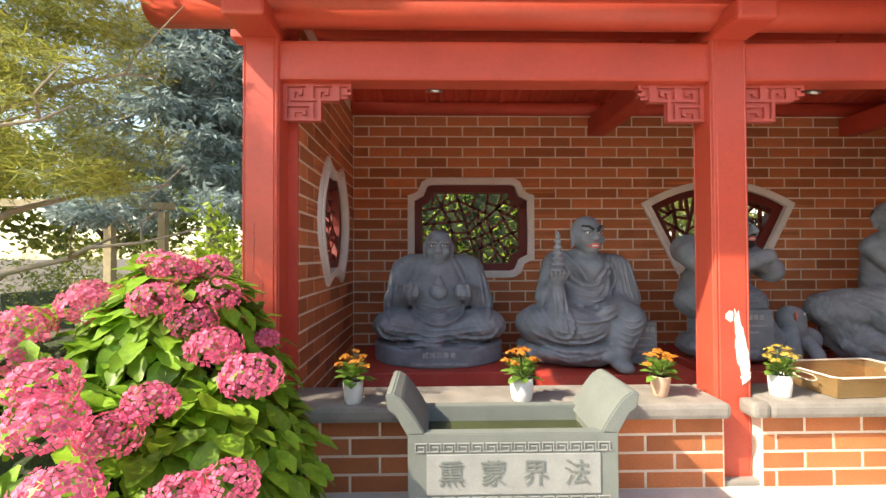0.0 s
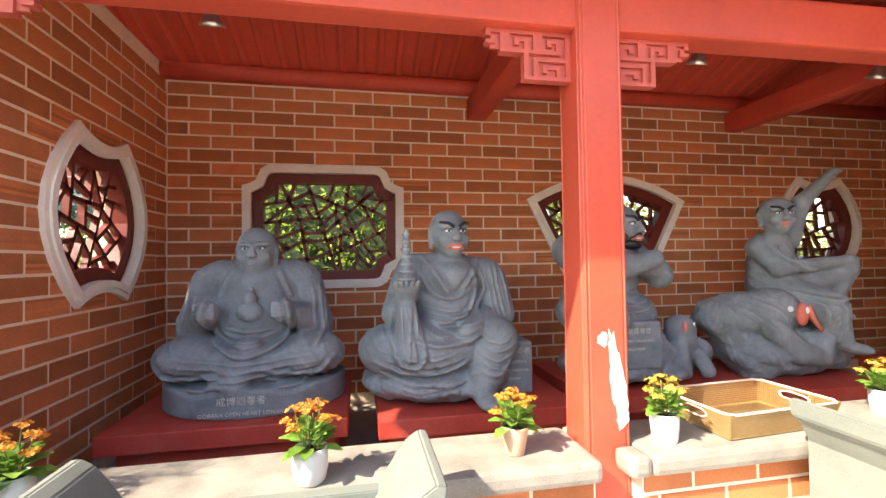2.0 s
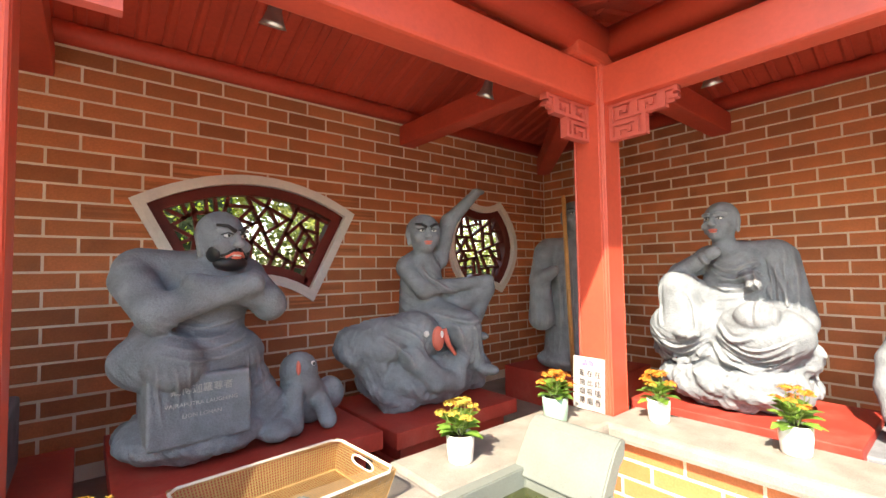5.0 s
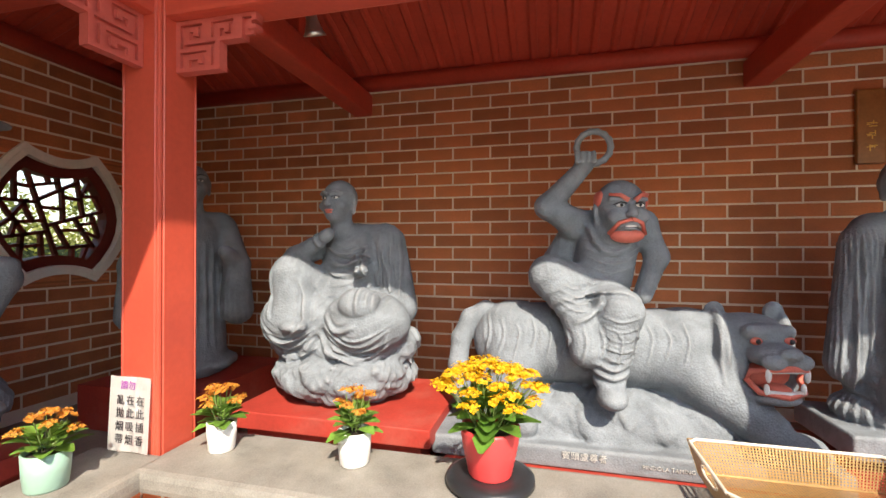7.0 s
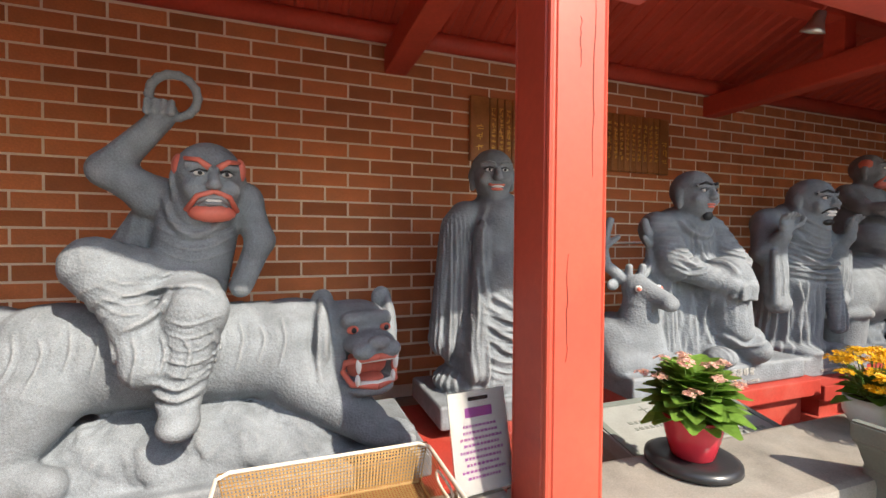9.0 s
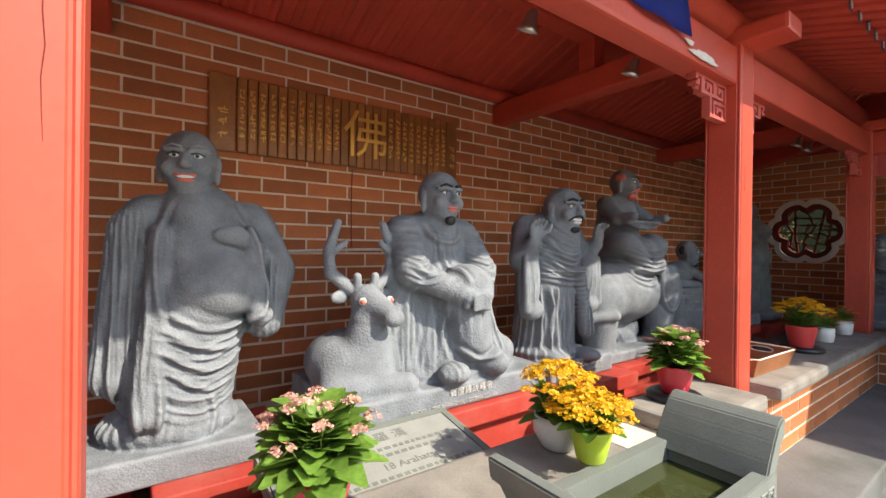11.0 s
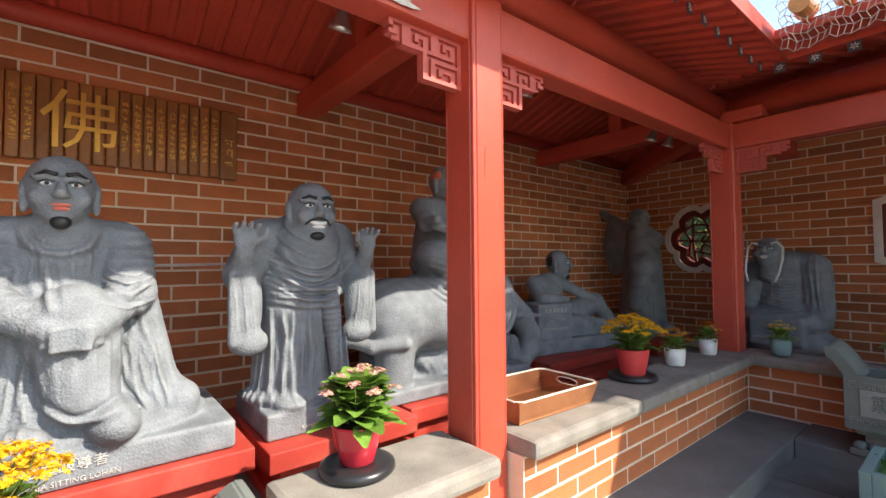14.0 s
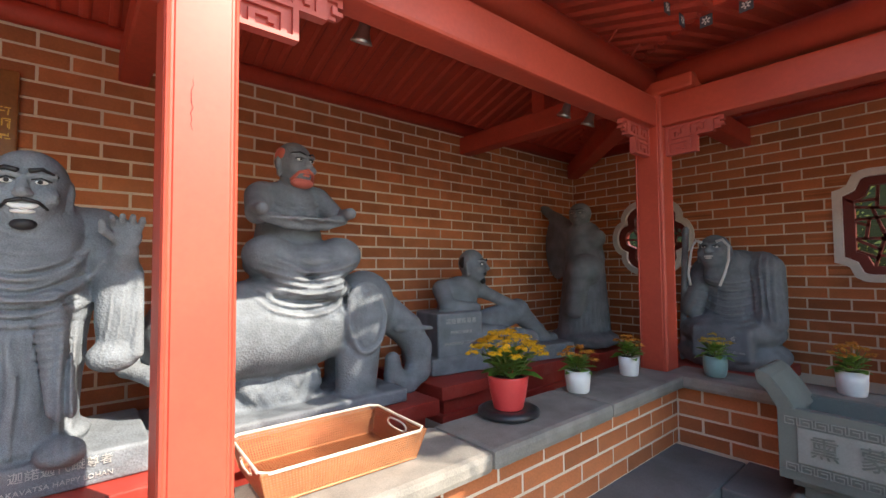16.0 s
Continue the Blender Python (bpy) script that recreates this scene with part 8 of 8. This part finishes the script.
heads = [(0.67, -0.15, 1.27, 0.10), (0.77, 0.0, 1.32, 0.09), (0.95, -0.10, 1.40, 0.09), (1.05, 0.0, 1.40, 0.08), (0.84, 0.0, 1.42, 0.08), (1.12, -0.10, 1.30, 0.09), (0.98, -0.24, 1.30, 0.09), (1.08, -0.20, 1.22, 0.09), (0.54, -0.25, 1.21, 0.10), (0.58, -0.38, 1.13, 0.10), (0.87, -0.55, 1.10, 0.095), (0.97, -0.66, 1.03, 0.10),
         (1.07, -0.58, 0.97, 0.085), (1.13, -0.50, 1.03, 0.08), (1.38, -0.42, 1.08, 0.10), (1.24, -0.36, 1.16, 0.09), (1.41, -0.63, 0.86, 0.085), (1.08, -0.75, 0.90, 0.10), (1.27, 0.0, 1.12, 0.05), (1.30, -0.65, 0.84, 0.08), (0.50, 0.10, 1.29, 0.09), (0.20, -0.45, 1.02, 0.11),
         (0.62, -0.75, 0.86, 0.10), (-0.1, -0.25, 1.14, 0.11), (-0.5, -0.5, 0.98, 0.12), (0.15, -0.85, 0.72, 0.11), (-0.4, -1.0, 0.66, 0.11)]
for hx, hy, hz, hr in heads:
    hr *= 0.82
    PV, PF = [], []
    m = max(60, int(190 * (hr / 0.12) ** 2))
    for i in range(m):
        zz = 1 - 1.75 * (i + 0.5) / m
        a = i * 2.39996
        d = Vector((math.sqrt(1 - zz * zz) * math.cos(a), math.sqrt(1 - zz * zz) * math.sin(a), zz))
        d = (d + Vector((rng.gauss(0, 0.07), rng.gauss(0, 0.07), rng.gauss(0, 0.07)))).normalized()
        q = hr * rng.uniform(0.88, 1.06)
        floret(PV, PF, Vector((hx + d.x * q * 1.12, hy + d.y * q, hz + d.z * q * 0.8)), rng.uniform(0.014, 0.021), rng, d)
    raw("flower_head", PV, PF, HYD_PINK, bush, smooth=False)


def scatter(name, verts, faces, material, parent, label=""):
    ob = raw(name, verts, faces, material, parent, label, smooth=False)
    return tagged(ob, kind="stuff")


def sprays(V, F, rng, c_, r_, count, size, drop=0.0, thin=0.35):
    """Small flat leaves in a loose clump."""
    for i in range(count):
        d = Vector((rng.gauss(0, 1), rng.gauss(0, 1), rng.gauss(0, 1))).normalized() * (rng.random() ** 0.45)
        p = Vector((c_[0] + d.x * r_[0], c_[1] + d.y * r_[1], c_[2] + d.z * r_[2]))
        w = Vector((rng.gauss(0, 1) + d.x, rng.gauss(0, 1) + d.y, rng.gauss(0, 0.7) - drop)).normalized()
        s_ = w.cross(Vector((rng.gauss(0, 1), rng.gauss(0, 1), rng.gauss(0, 1)))).normalized()
        l = size * rng.uniform(0.6, 1.4)
        n = len(V)
        V.extend([tuple(p), tuple(p + w * l * 0.5 + s_ * l * thin * 0.5), tuple(p + w * l), tuple(p + w * l * 0.5 - s_ * l * thin * 0.5)])
        F.append((n, n + 1, n + 2, n + 3))


# clipped evergreen hedges behind the walls
def hedge(name, lo, hi, count, seed, label, material=HEDGE, top_gap=0.0):
    rng = random.Random(seed)
    t = thing(name, label, "hedge", at=pose(0, 0, 0))
    V, F = [], []
    for i in range(count):
        p = Vector([rng.uniform(a, b) for a, b in zip(lo, hi)])
        bump = 0.22 * math.sin(p.x * 3.1 + seed) * math.sin(p.y * 3.7) + 0.15 * math.sin(p.x * 7.3 + 1)
        if p.z > hi[2] - 0.5 + bump * 2:
            continue
        sprays(V, F, rng, p, (0.10, 0.10, 0.14), 5, 0.085, -0.4, 0.42)
    scatter("foliage", V, F, material, t)
    # same dark filler solid, coloured as the shade deep in the hedge
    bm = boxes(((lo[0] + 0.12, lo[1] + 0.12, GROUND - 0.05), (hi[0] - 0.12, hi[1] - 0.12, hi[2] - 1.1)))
    part("inner_mass", bm, bpy.data.materials["leaf_shade_filler"], t)
    return t


hedge("hedge", (-1.0, 6.5, 0.3), (3.4, 7.4, 3.9), 6500, 1, "dense green evergreen hedge behind the pavilion")
hedge("hedge", (3.6, 7.0, 0.3), (9.5, 8.1, 2.75), 6500, 2, "yellow-green clipped hedge behind the pavilion", SHRUB)
hedge("hedge", (-1.0, -12.2, 0.3), (9.0, -11.2, 3.7), 7000, 3, "green hedge behind the end wall", SHRUB)
hedge("hedge", (-9.0, 9.0, 0.2), (-2.2, 10.5, 1.9), 3600, 4, "pale green shrubs at the garden edge", SHRUB)
hedge("hedge", (-2.6, 4.6, 0.2), (-1.9, 5.6, 2.1), 900, 6, "green shrub beside the pavilion")


def tree(name, base, trunk, limbs, material, bark, clumps, seed, label, size=0.11, count=70, thin=0.25, drop=0.0):
    """Tapered trunk, limbs and a crown of many small leaf sprays."""
    rng = random.Random(seed)
    t = thing(name, label, "tree", at=pose(*base))
    bm = bmesh.new()
    tube(bm, trunk[0], trunk[1], trunk[2], 12)
    part("trunk", bm, bark, t, smooth=True)
    for pts, r0, r1 in limbs:
        bm = bmesh.new()
        tube(bm, pts, r0, r1, 8)
        part("limb", bm, bark, t, smooth=True)
    V, F = [], []
    for c_, r_ in clumps(rng):
        sprays(V, F, rng, c_, r_, count, size, drop, thin)
    scatter("crown", V, F, material, t)
    return t


def garden_pine(rng):
    for i in range(250):
        a, q = rng.uniform(0, 6.28), rng.random() ** 0.6
        layer = rng.choice((1.85, 2.05, 2.3, 2.5, 2.75, 3.0))
        reach = 0.88 - 0.2 * abs(layer - 2.2)
        yield (math.cos(a) * q * reach, math.sin(a) * q * reach * 0.7, layer + rng.gauss(0, 0.05)), (0.16, 0.16, 0.06)


pine_limbs = []
rl = random.Random(77)
for i in range(14):
    a = i * 2.4
    z = 1.32 + 0.11 * i
    L = 1.1 - 0.03 * i
    p = [(0.0, 0.0, z - 0.1)]
    for k in range(1, 6):
        p.append((math.cos(a) * L * k / 5 + rl.gauss(0, 0.03), math.sin(a) * L * 0.7 * k / 5 + rl.gauss(0, 0.03), z + 0.25 * k / 5 + rl.gauss(0, 0.03)))
    pine_limbs.append((p, 0.02, 0.004))
    for b in range(3):
        q = p[2 + b]
        pine_limbs.append(([q, (q[0] + rl.gauss(0, 0.12), q[1] + rl.gauss(0, 0.12), q[2] + 0.1), (q[0] + rl.gauss(0, 0.2), q[1] + rl.gauss(0, 0.2), q[2] + 0.2)], 0.008, 0.002))
tree("garden_pine", (-2.35, 2.2, GROUND - 0.05), ([(-1.0, -0.1, 0.0), (-0.8, -0.08, 0.7), (-0.35, 0.0, 1.1), (0.0, 0.0, 1.4), (-0.03, 0.03, 2.0), (0.03, 0.0, 2.8)], 0.055, 0.015), pine_limbs, PINE, PALE_BARK, garden_pine, 8, "wind-shaped garden pine with yellow-green needles and pale bare limbs", 0.065, 190, 0.08)


def spruce_clumps(rng):
    for i in range(460):
        z = rng.uniform(2.9, 9.5)
        reach = 2.6 * (1 - (z - 2.0) / 9.0) + 0.2
        a, q = rng.uniform(0, 6.28), rng.random() ** 0.5
        yield (math.cos(a) * q * reach, math.sin(a) * q * reach, z - 0.35 * q * reach), (0.38, 0.38, 0.2)


sp_limbs = []
for i in range(30):
    a, z = i * 2.4, 2.6 + 0.22 * i
    L = 2.6 * (1 - (z - 2.0) / 9.0) + 0.1
    sp_limbs.append(([(0, 0, z), (math.cos(a) * L * 0.5, math.sin(a) * L * 0.5, z - 0.05), (math.cos(a) * L, math.sin(a) * L, z - 0.35 * L)], 0.04, 0.008))
tree("blue_spruce", (-4.3, 8.6, GROUND - 0.05), ([(0, 0, 0), (0.02, 0, 2.5), (0.0, 0.02, 6), (0, 0, 9.5)], 0.20, 0.03), sp_limbs, SPRUCE, BARK, spruce_clumps, 9, "tall blue-grey spruce with a bare grey lower trunk", 0.16, 240, 0.26, 0.5)


def round_clumps(h, r):
    def make(rng):
        for i in range(150):
            d = Vector((rng.gauss(0, 1), rng.gauss(0, 1), rng.gauss(0, 1))).normalized() * rng.random() ** 0.4
            yield (d.x * r, d.y * r, h + d.z * r * 0.8), (0.45, 0.45, 0.35)
    return make


def boughs(h, r, seed):
    rr = random.Random(seed)
    out = []
    for i in range(9):
        a = i * 2.4
        out.append(([(0, 0, h * 0.5 + 0.1 * i), (math.cos(a) * r * 0.4, math.sin(a) * r * 0.4, h * 0.75 + 0.08 * i), (math.cos(a) * r * 0.8, math.sin(a) * r * 0.8, h + rr.uniform(-0.3, 0.5))], 0.07, 0.015))
    return out


for i, (x, y, h, r, m_, sd) in enumerate(((-9.5, 13.0, 3.2, 2.6, SHRUB, 3), (-6.6, 15.5, 4.2, 3.2, HEDGE, 4), (-12.5, 9.5, 3.6, 2.8, PINE, 5), (3.0, 12.5, 3.6, 2.3, PINE, 6), (7.5, 13.5, 4.2, 2.8, SHRUB, 7), (4.2, -15.5, 3.6, 2.6, PINE, 10), (0.5, -16.0, 4.0, 3.0, SHRUB, 12))):
    tree("garden_tree", (x, y, GROUND - 0.05), ([(0, 0, 0), (0.05, 0.02, h * 0.5), (0, 0.05, h * 1.1)], 0.16, 0.05), boughs(h, r, sd), m_, BARK, round_clumps(h, r), sd, "leafy garden tree behind the shrubs", 0.22, 46, 0.5)
tree("garden_tree", (-3.2, 13.5, GROUND - 0.05), ([(0, 0, 0), (0.05, 0.02, 0.9), (0, 0.05, 1.8)], 0.08, 0.03), boughs(1.5, 0.9, 14), AUTUMN, BARK, round_clumps(1.5, 0.9), 14, "small tree in reddish autumn leaf", 0.12, 40, 0.5)

# timber trellis posts and a white fence far back
for x, y, h in ((-5.5, 7.5, 2.38), (-4.85, 7.9, 2.34), (-7.6, 7.4, 2.38)):
    tagged(part("timber_stake", boxes(((x - 0.065, y - 0.065, GROUND - 0.1), (x + 0.065, y + 0.065, h)), bevel=0.006), POST_WOOD), "weathered square timber stake in the garden", "post", "garden stakes")
for p, q in (((-8.2, 7.37), (-5.35, 7.51)), ((-5.36, 7.59), (-4.7, 8.0))):
    bm = bmesh.new()
    d = Vector((q[0] - p[0], q[1] - p[1], 0))
    box(bm, (0, -0.06, 2.385), (d.length, 0.06, 2.505), 0.006, Matrix.Translation((*p, 0)) @ d.to_track_quat("X", "Z").to_matrix().to_4x4())
    tagged(part("trellis_rail", bm, POST_WOOD), "weathered timber trellis rail on garden stakes", "rail", "trellis rails")
fence = thing("white_fence", "white picket fence at the far garden edge", "fence", at=pose(-4.2, 11.2, GROUND - 0.05))
for i in range(9):
    part("picket", boxes(((-0.6 + 0.15 * i - 0.045, -0.02, 0), (-0.6 + 0.15 * i + 0.045, 0.02, 1.35)), bevel=0.005), FENCE, fence)
part("rail", boxes(((-0.7, 0.022, 1.0), (0.7, 0.05, 1.1)), bevel=0.004), FENCE, fence)

# ---------------------------------------------------------------- bricks, last
COURSE, BRICK_L, GAPW = 0.106, 0.320, 0.0145


def brick_mesh(name, l, z=COURSE - GAPW, proud=0.0035):
    bm = bmesh.new()
    box(bm, (-l / 2, -proud, -z / 2), (l / 2, 0.012, z / 2))
    es = [e for e in bm.edges if all(v.co.y < 0 for v in e.verts)]
    bmesh.ops.bevel(bm, geom=es, offset=0.003, segments=1, affect="EDGES")
    return mesh_from(name, bm, BRICK)


def rows_at(poly, z):
    xs = []
    for i in range(len(poly)):
        (x0, z0), (x1, z1) = poly[i - 1], poly[i]
        if (z0 > z) != (z1 > z):
            xs.append(x0 + (x1 - x0) * (z - z0) / (z1 - z0))
    return sorted(xs)


def lay_bricks(owner, to3, s0, s1, z_top, z_low, holes, near, length=BRICK_L, proud=0.0035, phase=0.0, course=COURSE):
    """Courses of stretcher bond from the top down. Those within near are single bricks, the rest one joined part."""
    full = brick_mesh("brick", length - GAPW, course - GAPW, proud)
    d = (Vector(to3(1, 0, 0)) - Vector(to3(0, 0, 0)))
    out = (Vector(to3(0, 0, 1)) - Vector(to3(0, 0, 0)))
    basis = Matrix((d, out, Vector((0, 0, 1)))).transposed().to_4x4()
    verts, faces = [], []
    shapes = [offset_poly(p, FRAME_W * 0.3) for p in holes]
    made, row, z = 0, 0, z_top
    def slab(a, b, zl, zh, e=0.002):
        n = len(verts)
        for (s, zz, h) in ((a, zl, 0.01), (b, zl, 0.01), (b, zh, 0.01), (a, zh, 0.01), (a + e, zl + e, -proud), (b - e, zl + e, -proud), (b - e, zh - e, -proud), (a + e, zh - e, -proud)):
            verts.append(to3(s, zz, h))
        flip = d.cross(Vector((0, 0, 1))).dot(out) < 0
        for q in ((4, 5, 6, 7), (0, 1, 5, 4), (1, 2, 6, 5), (2, 3, 7, 6), (3, 0, 4, 7)):
            q = tuple(n + k for k in q)
            faces.append(q if not flip else q[::-1])
    while z - course > z_low - 0.5 * course:
        zl, zh = z - course + GAPW / 2, z - GAPW / 2
        s = s0 - (phase + (row % 2) * 0.5) % 1.0 * length
        while s < s1:
            a, b = max(s, s0) + GAPW / 2, min(s + length, s1) - GAPW / 2
            s += length
            if b - a < 0.02:
                continue
            hit = [p for p in shapes if min(q[0] for q in p) < b and max(q[0] for q in p) > a and min(q[1] for q in p) < zh and max(q[1] for q in p) > zl]
            if hit:
                probe = [x for k in range(9) for x in rows_at(hit[0], zl + (zh - zl) * k / 8) if a < x < b]
                if not probe and not inside(((a + b) / 2, (zl + zh) / 2), hit[0]):
                    slab(a, b, zl, zh)
                    continue
                for k in range(6):
                    z0, z1 = zl + (zh - zl) * k / 6, zl + (zh - zl) * (k + 1) / 6
                    xs = sorted(rows_at(hit[0], (z0 + z1) / 2))
                    spans, lo = [], a
                    for i in range(0, len(xs) - 1, 2):
                        spans.append((lo, min(b, xs[i])))
                        lo = max(lo, xs[i + 1])
                    spans.append((lo, b))
                    for u, v in spans:
                        if v - u > 0.012:
                            slab(u, v, z0, z1, 0.0)
            elif near and made < 300 and near[0] <= (a + b) / 2 <= near[1] and near[2] <= (zl + zh) / 2 <= near[3] and b - a > length - GAPW - 0.001:
                ob = new("brick", full)
                ob.parent = owner
                ob.matrix_basis = Matrix.Translation(to3((a + b) / 2, (zl + zh) / 2, 0)) @ basis
                made += 1
            else:
                slab(a, b, zl, zh)
        z -= course
        row += 1
    me = bpy.data.meshes.new("brickwork")
    me.from_pydata(verts, [], faces)
    me.materials.append(BRICK)
    ob = new("brickwork", me)
    ob.parent = owner
    tagged(ob, kind="stuff")


lay_bricks(wall_obs["wall_back"], to_back, LEFT, RIGHT, WALL_TOP, 0.4, OPEN_BACK, (-0.8, 4.6, 1.0, 2.95))
lay_bricks(wall_obs["wall_left"], to_left, 2.60, BACK, WALL_TOP, 0.4, OPEN_LEFT, (2.6, 4.45, 0.7, 2.95), phase=0.3)
lay_bricks(wall_obs["wall_right"], to_right, END, BACK, WALL_TOP, 0.4, [], (-3.4, 2.4, 1.25, 2.95), phase=0.2)
lay_bricks(wall_obs["wall_end"], to_end, -3.5, RIGHT, WALL_TOP, 0.4, OPEN_END, (2.4, 6.4, 1.0, 2.95), phase=0.6)
P_COURSE = 0.0985
for name, s0, s1, kind in (("parapet_back_1", -0.86, 1.574, 0), ("parapet_back_2", 1.782, 4.165, 0), ("parapet_right_1", C4 + 0.105, PF_Y, 1),
                           ("parapet_right_2", C5 + 0.105, C4 - 0.105, 1), ("parapet_right_3", PE_Y, C5 - 0.105, 1), ("parapet_end", -3.6, PF_X, 2)):
    to3 = [lambda s, z, h: (s, PF_Y + h, z), lambda s, z, h: (PF_X + h, s, z), lambda s, z, h: (s, PE_Y - h, z)][kind]
    lay_bricks(parapets[name], to3, s0, s1, SLAB - SLAB_T - 0.002, DECK, [], (-20, 20, 0, 2), phase=0.25, course=P_COURSE)
